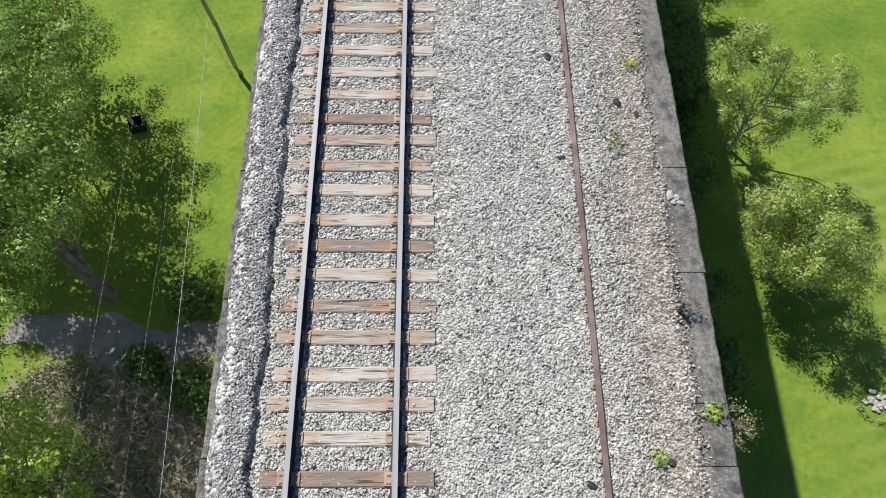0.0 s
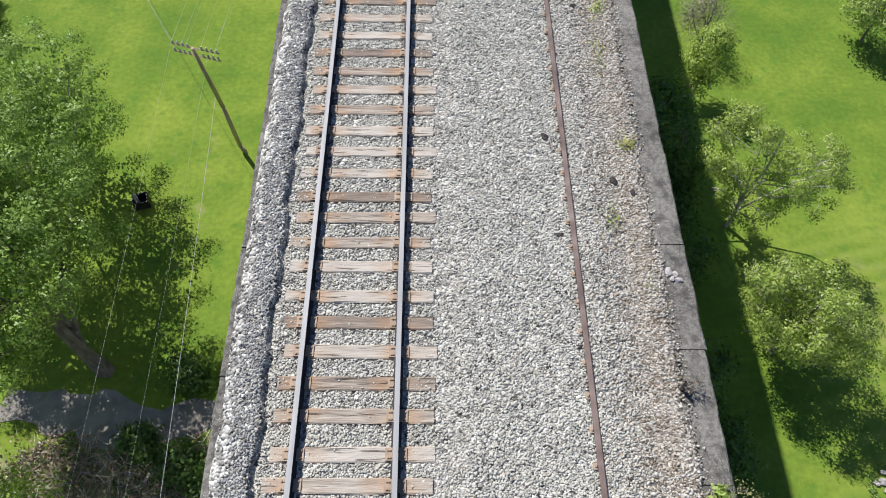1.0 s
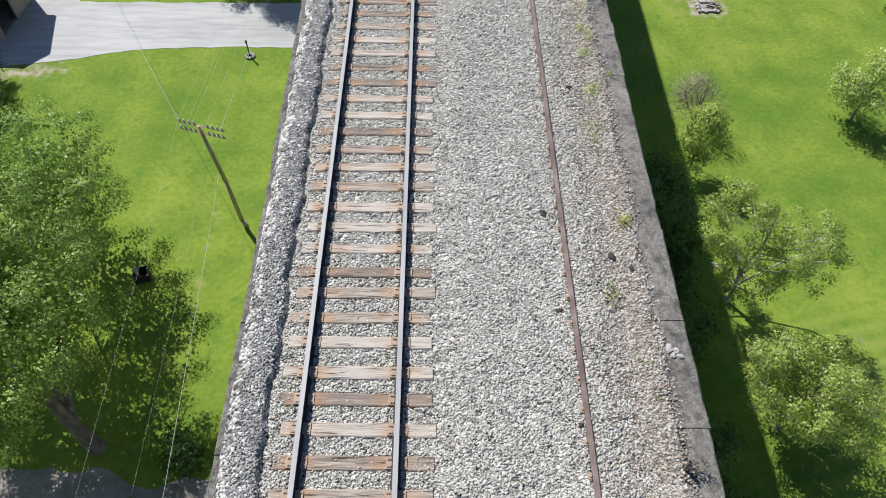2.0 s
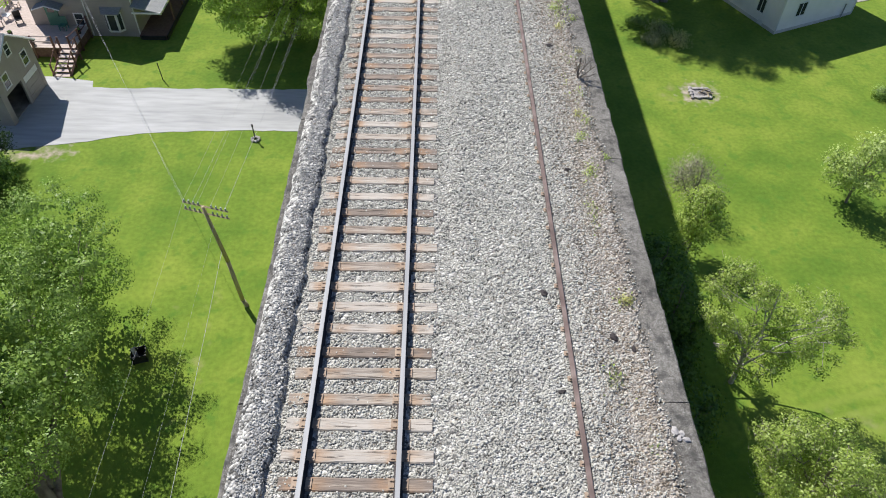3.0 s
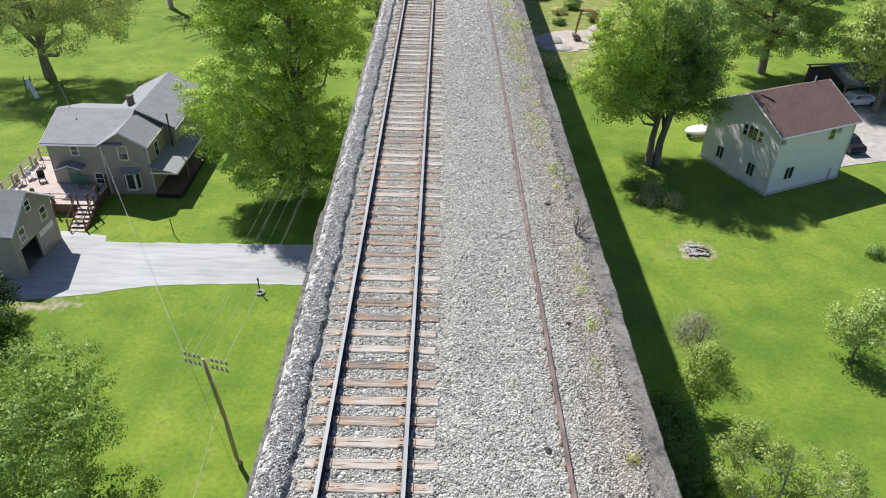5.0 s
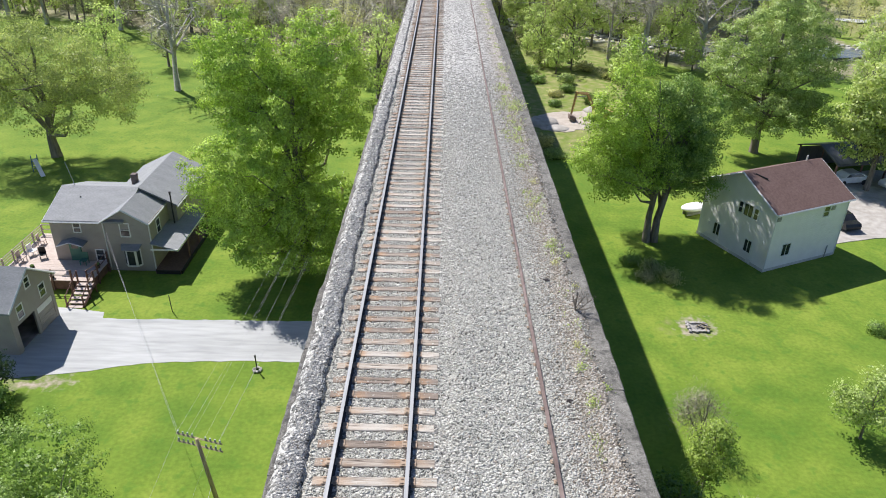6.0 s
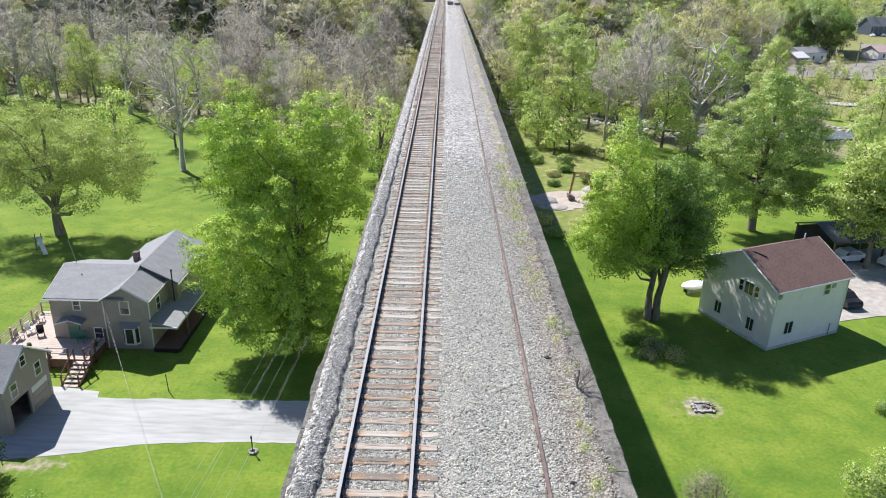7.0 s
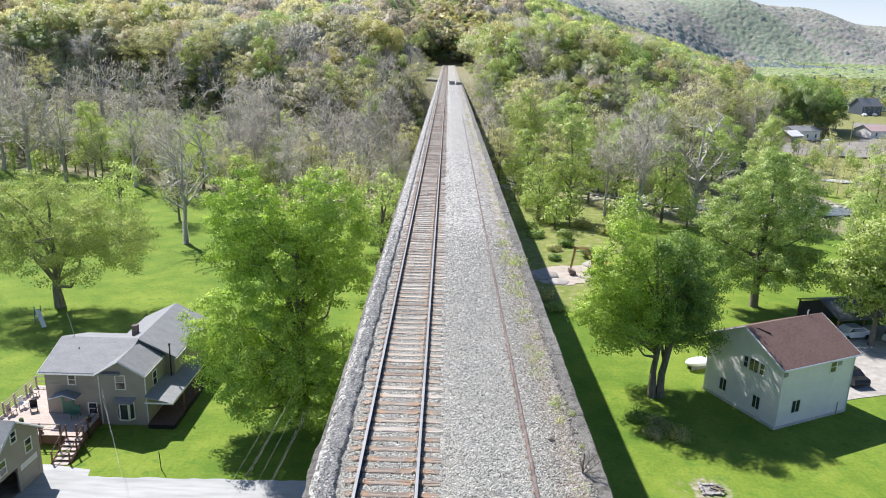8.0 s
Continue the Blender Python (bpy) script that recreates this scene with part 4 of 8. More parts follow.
tree("forked_tree", "tall double-trunked tree with deep green crown beside the house", at(21.5, 61.8),
     grow(4, 18.5, [(-3.6, 0, 15.6, 2.0, 3.6), (-4.6, 0, 11.8, 2.7, 3.4), (-2.2, 0, 11.4, 2.8, 4.4), (-5.4, -0.5, 8.6, 2.6, 2.2), (-3.0, -0.5, 7.4, 2.8, 2.2), (-0.8, 0, 8.2, 2.5, 3.0), (-5.0, -1.0, 6.0, 1.6, 1.1), (-3.6, 4.4, 8.0, 3.0, 2.4), (-0.8, 4.2, 9.0, 2.8, 2.8)],
          56000, 0.18, 0.34, 0.34, clump=0.42, n_clump=520, lean=(-1.4, 0), core=1400), L_MAPLE)
tree("forked_tree", "tall forked tree with olive green crown beside the house", at(22.25, 61.9),
     grow(5, 17.2, [(-0.2, 0, 13.4, 2.2, 3.2), (2.0, 0, 11.4, 2.5, 3.8), (2.4, 0.5, 8.6, 2.3, 3.0), (0.8, 0, 8.4, 2.6, 3.0), (2.2, -0.5, 5.8, 1.9, 1.4), (3.8, -0.5, 6.4, 1.3, 1.3), (1.6, 4.4, 8.4, 2.6, 2.8)],
          42000, 0.18, 0.38, 0.28, clump=0.42, n_clump=400, lean=(1.4, 0), core=800), L_GREEN)
tree("oak_tree", "large full-crowned tree behind the white house", at(42.0, 88.0),
     grow(6, 22, [(0, 0, 13, 6.6, 7.5), (3.5, 0, 10.5, 5.5, 5), (-4, 1, 9.5, 4.5, 4.5), (1, 0, 16.8, 4.2, 3.8), (0, -1, 6.6, 6.4, 2.4), (4.5, -1, 6.0, 4.2, 2.4), (-4.5, -1, 6.2, 3.4, 2.2), (0, -2.5, 4.6, 5.4, 2.0), (-3.5, -1.5, 4.4, 3.0, 1.6)], 72000, 0.22, 0.5, 0.14, clump=0.5, n_clump=420, core=2500), L_OAK)
tree("ash_tree", "light green tree beside the carport", at(50.4, 76.0),
     grow(7, 16, [(0, 0, 10.5, 3.8, 5.5), (2, -1.5, 7.6, 3.4, 3.8), (-2, 1, 7.6, 3, 3.8), (1.0, -1.5, 5.0, 2.2, 1.5)], 19000, 0.34, 0.3, 0.28, clump=0.55), L_SPRING)
tree("ash_tree", "light green tree at the edge of the yard", at(56.5, 79.0),
     grow(8, 15, [(0, 0, 9, 5, 5.5), (3, 2, 8, 4, 4.5)], 13000, 0.34, 0.3, 0.25, clump=0.55), L_SPRING)
tree("apple_tree", "wide low orchard tree with olive budding leaves", at(-44.5, 80.5),
     grow(9, 16.5, [(0, 0, 10.5, 6.5, 5), (6, 1, 9.5, 5.5, 4), (-6, 0, 10, 5.5, 4.8), (2, -2, 7, 6, 3), (8.5, 0, 8, 3.5, 3), (-2.5, 1, 13.2, 4.0, 3.4), (3.5, 0, 12.6, 3.4, 3.2), (8.6, 0, 5.8, 2.6, 2.0), (-6, -0.5, 6.6, 3.2, 2.4)], 60000, 0.19, 0.55, 0.16, clump=0.6, n_clump=420, twigs=2500), L_APPLE)
tree("small_tree", "wispy half-leafed tree beside the viaduct", at(16.9, 20.8),
     grow(10, 8.6, [(-1.4, 0.4, 6.2, 1.7, 2.2), (1.8, -0.6, 5.3, 1.9, 2.0), (0.1, -0.4, 3.2, 1.6, 1.6), (-0.8, 0.5, 4.6, 1.3, 1.6)], 17000, 0.11, 0.1, 0.15, bare=0.8, clump=0.24, n_clump=120, twigs=2600, twig=(0.5, 0.02)), L_WISP, M_PALEBARK, spray=M_GREYTWIG)
tree("small_tree", "dense round-topped small tree beside the viaduct", at(17.5, 13.6),
     grow(11, 6.6, [(0, 0, 4.3, 2.7, 2.0), (-1.0, 0.8, 4.5, 2.1, 1.8), (1.3, -1.0, 3.6, 1.9, 1.9), (0, 0.5, 2.6, 2.3, 1.5)], 26000, 0.115, 0.13, 0.2, bare=0.5, clump=0.27, n_clump=170, twigs=3800, twig=(0.5, 0.02)), L_WISP, spray=M_GREYTWIG)
tree("sapling", "yellow-green sapling at the shadow's edge", at(16.8, 30.0),
     grow(12, 5.0, [(0, 0, 3.2, 1.3, 1.7), (-0.5, -0.4, 2.0, 1.1, 1.2), (0.4, 0.3, 4, 0.9, 1)], 5200, 0.15, 0.06, 0.2, clump=0.26), L_WISP)
tree("bare_shrub", "grey leafless shrub on the lawn", at(17.8, 33.8),
     grow(13, 4.4, [(0, 0, 2.4, 1.5, 1.6), (-0.5, 0.6, 2.8, 1.2, 1.2)], 500, 0.14, 0.06, 0.12, bare=1, clump=0.4, n_clump=70, twigs=3600, twig=(0.45, 0.022)), L_BUD, M_BARK, category="shrub", spray=M_GREYTWIG)
tree("lawn_tree", "small round light green tree standing alone on the lawn", at(28.5, 34.8),
     grow(14, 5.2, [(0, 0, 3.2, 1.9, 1.9), (-0.6, 0.3, 2.2, 1.7, 1.3), (0.3, 0.2, 4.2, 1.2, 1.0)], 6500, 0.15, 0.07, 0.15, clump=0.3), L_OAK)
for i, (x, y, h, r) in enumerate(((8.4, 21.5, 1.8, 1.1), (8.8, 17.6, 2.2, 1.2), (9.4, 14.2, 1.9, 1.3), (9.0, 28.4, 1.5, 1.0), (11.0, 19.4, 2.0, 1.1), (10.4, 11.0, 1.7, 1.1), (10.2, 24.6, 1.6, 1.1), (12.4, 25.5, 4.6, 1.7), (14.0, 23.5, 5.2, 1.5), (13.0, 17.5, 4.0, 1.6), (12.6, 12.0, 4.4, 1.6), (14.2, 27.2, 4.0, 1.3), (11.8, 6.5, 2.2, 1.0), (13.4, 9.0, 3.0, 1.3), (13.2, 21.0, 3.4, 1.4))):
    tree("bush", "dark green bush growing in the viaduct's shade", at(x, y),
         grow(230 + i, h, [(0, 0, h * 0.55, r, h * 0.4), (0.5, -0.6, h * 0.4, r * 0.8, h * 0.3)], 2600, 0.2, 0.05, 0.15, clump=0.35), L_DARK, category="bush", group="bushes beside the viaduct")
for i, (x, y, h, r, m) in enumerate(((20.0, 131.0, 2.4, 2.2, L_SPRING), (16.5, 127.0, 1.6, 1.8, L_OAK), (22.2, 119.5, 1.8, 1.2, L_OAK), (21.6, 114.6, 1.2, 0.9, L_GREEN), (19.3, 112.0, 0.9, 1.0, L_OLIVE), (26.6, 127.8, 2.2, 2.0, L_OLIVE),
                                     (24.0, 108.6, 1.6, 1.2, L_OAK), (17.4, 120.2, 1.2, 1.6, L_GREEN), (30.5, 124.0, 1.8, 1.8, L_OLIVE), (14.6, 88.5, 1.5, 1.3, L_OLIVE), (15.6, 84.2, 1.1, 1.0, L_OAK), (18.6, 106.6, 0.8, 0.8, L_GREEN))):
    tree("scrub_bush", "low scrubby bush on the rough meadow", at(x, y),
         grow(270 + i, h, [(0, 0, h * 0.5, r, h * 0.42), (0.6 * r, 0.3, h * 0.35, r * 0.7, h * 0.3)], 1500, 0.24, 0.04, 0.15, bare=0.4, clump=0.3, twigs=200, twig=(0.6, 0.02)), m, M_BARK, category="bush", group="scrub on the meadow", spray=M_GREYTWIG)
for i, (x, y, h, r) in enumerate(((-28.2, 37.0, 4.2, 1.7), (-26.8, 35.0, 3.0, 1.4), (-29.5, 34.6, 3.8, 1.7))):
    tree("evergreen_bush", "dark evergreen bush beside the garage", at(x, y),
         grow(40 + i, h, [(0, 0, h * 0.5, r, h * 0.48)], 4200, 0.17, 0.07, 0.1, clump=0.3), L_DARK if i else L_PINE, category="bush", group="bushes by the garage")
for i, (x, y, h, r, m) in enumerate(((20.4, 55.6, 1.2, 1.0, L_BUD), (21.9, 54.3, 0.9, 0.9, L_OLIVE), (18.9, 57.4, 0.9, 0.8, L_GREEN), (19.6, 54.4, 0.7, 0.7, L_BUD), (36.0, 46.9, 0.9, 0.5, L_GREEN))):
    tree("low_bush", "low shrub on the lawn under the forked tree", at(x, y),
         grow(50 + i, h, [(0, 0, h * 0.5, r, h * 0.5)], 900, 0.15, 0.04, 0.1, clump=0.3), m, category="bush")

# the dark leaves also stand in for deep shade on the bank
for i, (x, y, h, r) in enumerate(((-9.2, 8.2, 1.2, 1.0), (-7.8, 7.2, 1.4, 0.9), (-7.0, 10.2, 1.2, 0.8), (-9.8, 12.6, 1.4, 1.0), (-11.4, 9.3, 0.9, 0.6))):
    tree("bush", "dark green bush deepening the shade on the bank beside the dirt track", at(x, y),
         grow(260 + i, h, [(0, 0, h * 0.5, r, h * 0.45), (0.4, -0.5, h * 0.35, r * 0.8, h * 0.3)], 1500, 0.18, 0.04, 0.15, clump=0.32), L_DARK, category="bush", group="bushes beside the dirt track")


def thicket():
    """Fallen leaves, dead stalks and brambles on the bank below the viaduct."""
    rng = np.random.default_rng(19)
    n = 520
    c = np.stack([rng.uniform(-17, -5.5, n), rng.uniform(-3, 9.4, n), rng.uniform(0.0, 0.5, n) ** 1.5], -1)
    up = np.zeros((n, 3)) + np.array([0, 0, 1.0])
    a = leaves(rng, c, 9000, 0.35, 0.16, up, flat=0.6)
    b = leaves(rng, c, 5000, 0.45, 0.8, up, aspect=0.03, flat=0.0)
    g = leaves(rng, c[::9], 2600, 0.4, 0.16, up, flat=0.4)
    v = np.concatenate([a[0], b[0], g[0]])
    v[:, 2] = np.abs(v[:, 2]) + 0.01
    slot = np.concatenate([np.zeros(9000), np.ones(5000), np.full(2600, 2)])
    me = raw("thicket", v, np.arange(len(v)).reshape(-1, 4), [L_LITTER, M_TWIG, L_DARK], slot)
    tagged(new("thicket", me), "dead brown leaves, stalks and brambles on the bank", "undergrowth", kind="stuff")


thicket()

# ---- woods behind: kinds of tree, built once and then set out
KINDS = {}
LABELS = {"green": "tall woodland tree in light green leaf", "yellow": "woodland tree with yellow-green spring leaves", "olive": "woodland tree with olive-brown budding crown",
          "bare": "leafless grey woodland tree", "white": "leafless pale-barked sycamore with crooked limbs", "crooked": "leafless pale-barked sycamore with crooked limbs", "round": "round bright green young tree", "bud": "half-leafless tree with pale opening buds"}


def kinds():
    spec = {"green": (19, [(0, 0, 12, 4.0, 6.5), (1.5, 0.5, 9, 3.6, 4), (-1.2, 0, 15, 2.8, 3.4), (0, 0, 6, 3, 3)], 6120, 0.33, L_SPRING, M_BARK, 200, 0.2),
            "yellow": (17, [(0, 0, 10.5, 3.8, 5.5), (-1, 0.5, 8, 3.6, 3.8), (0.8, 0, 13.5, 2.6, 3), (0, 0, 5, 3, 3)], 5610, 0.32, L_YELLOW, M_BARK, 200, 0.2),
            "olive": (20, [(0, 0, 13, 4.8, 6.0), (2, 0, 11, 4, 4), (-2, 1, 14, 3.6, 4.2)], 4250, 0.30, L_OLIVE, M_BARK, 450, 0.5),
            "bare": (19, [(0, 0, 12.5, 4.4, 6.5), (1.5, 1, 10, 3.8, 4.5)], 0, 0.4, None, M_PALEBARK, 1400, 1.0),
            "white": (21, [(0, 0, 13.5, 5.8, 6.5), (3, 0, 10, 4.5, 4), (-3, 0, 11, 4.5, 4.5)], 200, 0.4, L_BUD, M_PALEBARK, 1000, 1.0),
            "crooked": (22, [(0, 0, 14.5, 5.6, 7.0), (3.5, 0, 11, 4.2, 4), (-3.5, 0, 12, 4.2, 4.5)], 120, 0.35, L_BUD, M_PALEBARK, 420, 0.7),
            "round": (11, [(0, 0, 6.3, 3.4, 4.4), (0.8, 0, 4.0, 3.2, 3)], 4420, 0.29, L_YELLOW, M_BARK, 0, 0.1),
            "bud": (17, [(0, 0, 10.5, 4.2, 6.2), (1, 0.6, 8.5, 3.6, 4), (0, 0, 5, 3, 3)], 2890, 0.27, L_BUD, M_BARK, 550, 0.8)}
    for i, (k, (h, lob, nl, sz, leaf, bark, tw, bare)) in enumerate(spec.items()):
        for v in range(2):
            KINDS[k, v] = [grow(100 + 10 * i + v, h, lob, nl, sz, 0.5 if k in ("white", "crooked") else 0.3, 0.22, bare=bare, clump=0.6, n_clump=90, twigs=tw, twig=(1.5, 0.042), sides=3, stout={"white": 0.07, "crooked": 0.1, "bare": 0.05, "bud": 0.03}.get(k, 0.012)), leaf, bark, None]


kinds()


def plant(kind, variant, x, y, s, turn):
    k = KINDS[kind, variant]
    m = Matrix.Translation(at(x, y)) @ Matrix.Rotation(turn, 4, "Z") @ Matrix.Scale(s, 4)
    if k[3] is None:
        k[3] = tree(("sycamore_tree" if kind in ("white", "crooked") else "woodland_tree"), LABELS[kind], (0, 0, 0), k[0], k[1], k[2], group=kind + " trees of the wood")
        k[3].matrix_world = m
        return k[3]
    c = copy_thing(k[3], Matrix.Identity(4))
    c.matrix_basis = m
    return c


# single trees that stand out at the wood's edge
SINGLE = [("crooked", -39.6, 109.6, 1.0), ("round", -8.4, 108, 1.25), ("olive", -15.0, 121, 0.72), ("round", -53.5, 118, 1.15), ("round", -72, 165, 1.25), ("green", -78, 160, 0.95), ("bud", -46, 124, 0.75),
          ("crooked", -49.5, 168, 1.2), ("white", -38.7, 172, 1.15), ("crooked", -16.5, 160, 0.95), ("white", -93, 160, 1.15), ("crooked", -84, 158, 0.95), ("bare", -55.5, 146, 1.0), ("white", -26, 168, 1.0),
          ("round", 19.2, 133, 1.0), ("green", 25.0, 134, 1.08), ("crooked", 48.6, 133, 1.12), ("bud", 44.0, 142, 1.0), ("bare", 38.0, 131, 1.25), ("bare", 42.0, 146, 1.25), ("bare", 33.0, 138, 1.05), ("green", 70, 112, 0.95),
          ("yellow", 64, 104, 0.8), ("olive", 76, 120, 0.85), ("yellow", 93, 150, 0.5), ("round", 88, 132, 0.6), ("round", 110, 166, 0.45), ("bud", 98, 140, 0.45), ("bud", 112, 178, 0.5), ("yellow", 124, 186, 0.3), ("bare", 106, 172, 0.4), ("bud", 134, 200, 0.5),
          ("round", 120, 205, 0.4), ("olive", 128, 172, 0.35), ("white", 96, 160, 0.4), ("round", 140, 215, 0.45), ("bud", 116, 220, 0.5), ("olive", 146, 230, 0.35), ("yellow", 99, 214, 0.75), ("green", 88, 192, 0.9), ("bud", 76, 168, 0.9),
          ("round", 150, 196, 0.4), ("bud", 78, 146, 0.6), ("bare", 118, 190, 0.3), ("bare", 130, 214, 0.3), ("olive", 108, 196, 0.35)]
rng = random.Random(21)
for k, x, y, s in SINGLE:
    plant(k, rng.randrange(2), x, y, s, rng.uniform(0, 6.28))


def wood_edge():
    """The nearer belt of woodland on both banks, tree by tree."""
    rng = random.Random(33)
    done = [(x, y) for _, x, y, _ in SINGLE]
    tries = 0
    while len(done) < 292 and tries < 12000:
        tries += 1
        y = 116 + 120 * rng.random() ** 0.9
        x = rng.uniform(-0.72, 0.6) * y
        ry = float(river_y(x))
        if abs(y - ry) < 9 or -7 < x < 11.5 or any((x - a) ** 2 + (y - b) ** 2 < 27 for a, b in done):
            continue
        if x < 0 and y < ry - 52 + 0.1 * x:
            continue
        if x > 0 and (y < 128 or (x > 66 and y < 200) or (12 < x < 30 and y < 150) or x > 0.46 * y):
            continue
        if x > 30 and x < 66 and y < 130:
            continue
        side = x < 0
        p = rng.random()
        if side:
            k = "bare" if p < 0.05 else "white" if p < 0.26 else "bud" if p < 0.42 else "olive" if p < 0.54 else "green" if p < 0.74 else "yellow" if p < 0.92 else "round"
            if y < ry - 10 and p > 0.5:
                k = "round" if p > 0.86 else "bud" if p > 0.62 else "yellow"
        else:
            k = "bare" if p < 0.12 else "white" if p < 0.2 else "bud" if p < 0.38 else "green" if p < 0.52 else "yellow" if p < 0.92 else "olive"
        s = rng.uniform(0.78, 1.15) * (0.7 if side and k in ("bud", "olive", "green", "yellow") and y < ry - 6 else 1.0) * (0.8 if abs(x - 2) < 16 else 1.0) * (1.2 if y > 165 else 1.0)
        plant(k, rng.randrange(2), x, y, s, rng.uniform(0, 6.28))
        done.append((x, y))


wood_edge()


def young_growth():
    """Brush and saplings along the banks and in the rough grass towards the village, too many to tell apart."""
    rng = random.Random(52)
    spots = []
    while len(spots) < 225:
        x = rng.uniform(-105, 62)
        ry = float(river_y(x))
        y = ry + rng.uniform(-58, 14)
        if -8 < x < 13 or y < 112 or (12 < x < 30 and y < 126) or (x > 30 and y < 116):
            continue
        k = rng.choice(("round", "round", "bud", "yellow"))
        spots.append((k, x, y, rng.uniform(0.28, 0.58) * (1.2 if k == "round" else 0.8)))
    while len(spots) < 300:
        y = rng.uniform(152, 250)
        x = rng.uniform(0.49, 0.68) * y
        if abs(y - 183) < 7 or abs(y - float(river_y(x))) < 6:
            continue
        spots.append((rng.choice(("bud", "olive", "round", "yellow")), x, y, rng.uniform(0.22, 0.42)))
    leaf = [L_YELLOW, L_BUD, L_OLIVE, M_BARK]
    V, F, S, N, n = [], [], [], [], 0
    for k, x, y, s in spots:
        (wc, wf), blade, _ = KINDS[k, rng.randrange(2)][0]
        a = rng.uniform(0, 6.28)
        R = np.array(((math.cos(a), -math.sin(a), 0), (math.sin(a), math.cos(a), 0), (0, 0, 1)))
        q = blade[0].reshape(-1, 4, 3)[::8]
        mid = q.mean(1, keepdims=True)
        q = (mid + (q - mid) * 2.6).reshape(-1, 3)
        side = wc[:21] * np.array([1, 1, 0]) + 0.01
        for co, fa, slot, nn in ((q, np.arange(len(q)).reshape(-1, 4), {"bud": 1, "olive": 2}.get(k, 0), blade[2].reshape(-1, 4, 3)[::8].reshape(-1, 3)),
                                 (wc[:21], wf[:18], 3, side / np.linalg.norm(side, axis=1, keepdims=True))):
            N.append(nn @ R.T)
            V.append(co @ R.T * s + np.array(at(x, y)))
            F.append(np.asarray(fa) + n)
            S.append(np.full(len(fa), slot))
            n += len(co)
    me = raw("young_growth", np.concatenate(V), np.concatenate(F), leaf, np.concatenate(S), normals=np.concatenate(N))
    tagged(new("young_growth", me), "light green saplings and brush along the river banks", "undergrowth", kind="stuff")


young_growth()


STANDS = ((335, 1360, 95, 110), (455, 1300, 60, 60), (640, 1340, 70, 50), (560, 1470, 120, 50), (240, 1440, 60, 50))


def ridge_canopy():
    """Closed tree tops of the far ridge, crown beside crown, in spring colours paled and blued for haze."""
    rng = np.random.default_rng(61)
    U, Y = np.meshgrid(np.linspace(-0.06, 0.68, 330), 800 * (1930 / 800) ** np.linspace(0, 1, 330))
    X = U * Y
    c = 7.0
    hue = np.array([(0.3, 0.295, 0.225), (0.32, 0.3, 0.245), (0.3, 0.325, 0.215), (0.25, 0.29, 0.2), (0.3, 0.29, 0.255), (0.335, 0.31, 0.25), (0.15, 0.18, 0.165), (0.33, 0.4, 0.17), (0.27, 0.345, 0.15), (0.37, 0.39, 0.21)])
    side = 420
    jit = rng.uniform(0.1, 0.9, (side, side, 2))
    tall = rng.uniform(1.5, 4.0, (side, side))
    wide = rng.uniform(3.6, 6.2, (side, side))
    luck = rng.uniform(0, 1, (side, side))
    pick = rng.integers(0, 6, (side, side))
    I, J = np.floor(X / c).astype(int), np.floor(Y / c).astype(int)
    top, T = np.zeros_like(X), np.zeros(X.shape + (3,)) + np.array((0.12, 0.13, 0.09))
    for di in (-1, 0, 1):
        for dj in (-1, 0, 1):
            a, b = (I + di) % side, (J + dj) % side
            cx, cy = (I + di + jit[a, b, 0]) * c, (J + dj + jit[a, b, 1]) * c
            d2 = ((X - cx) ** 2 + (Y - cy) ** 2) / wide[a, b] ** 2
            h = 9.0 + tall[a, b] * (1 - d2)
            green = np.sin(cx * 0.011 + 0.7) + np.sin(cy * 0.013 + cx * 0.008) > np.where(cy < 1200 + 0.2 * cx, -0.6, 0.9)
            k = np.where(green, np.where(pick[a, b] % 3 == 0, pick[a, b], 2 + (pick[a, b] > 2)), np.where(pick[a, b] == 2, 1, pick[a, b]))
            low = np.asarray(land(cx, cy)) < 9
            k = np.where(low, 7 + pick[a, b] % 3, k)
            dark = np.max([np.exp(-(((cx - px) / rx) ** 2 + ((cy - py) / ry) ** 2)) for px, py, rx, ry in STANDS], 0)
            k = np.where(luck[a, b] < 0.62 * dark + 0.006, 6, k)
            h = np.where(k == 6, h + 2.5, h)
            win = h > top
            top = np.where(win, h, top)
            # haze of distance is put into the crowns' colour, shifted to blue
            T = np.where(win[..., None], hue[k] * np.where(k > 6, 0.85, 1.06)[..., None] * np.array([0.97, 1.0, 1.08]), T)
    top = np.maximum(top, 8.5) + rng.normal(0, 0.25, X.shape)
    Z = land(X, Y) + top * sstep((Y - 798) / 8)
    n, m = X.shape
    i = np.arange(n * m).reshape(n, m)
    f = np.stack([i[:-1, :-1], i[:-1, 1:], i[1:, 1:], i[1:, :-1]], -1).reshape(-1, 4)
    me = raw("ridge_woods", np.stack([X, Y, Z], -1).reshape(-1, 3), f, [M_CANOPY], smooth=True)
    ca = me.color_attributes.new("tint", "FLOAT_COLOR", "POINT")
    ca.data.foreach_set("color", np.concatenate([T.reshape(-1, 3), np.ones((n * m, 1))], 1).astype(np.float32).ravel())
    tagged(new("ridge_woods", me), "distant ridge woods in grey-green and brown, tinted for haze", "woods", kind="stuff")


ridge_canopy()


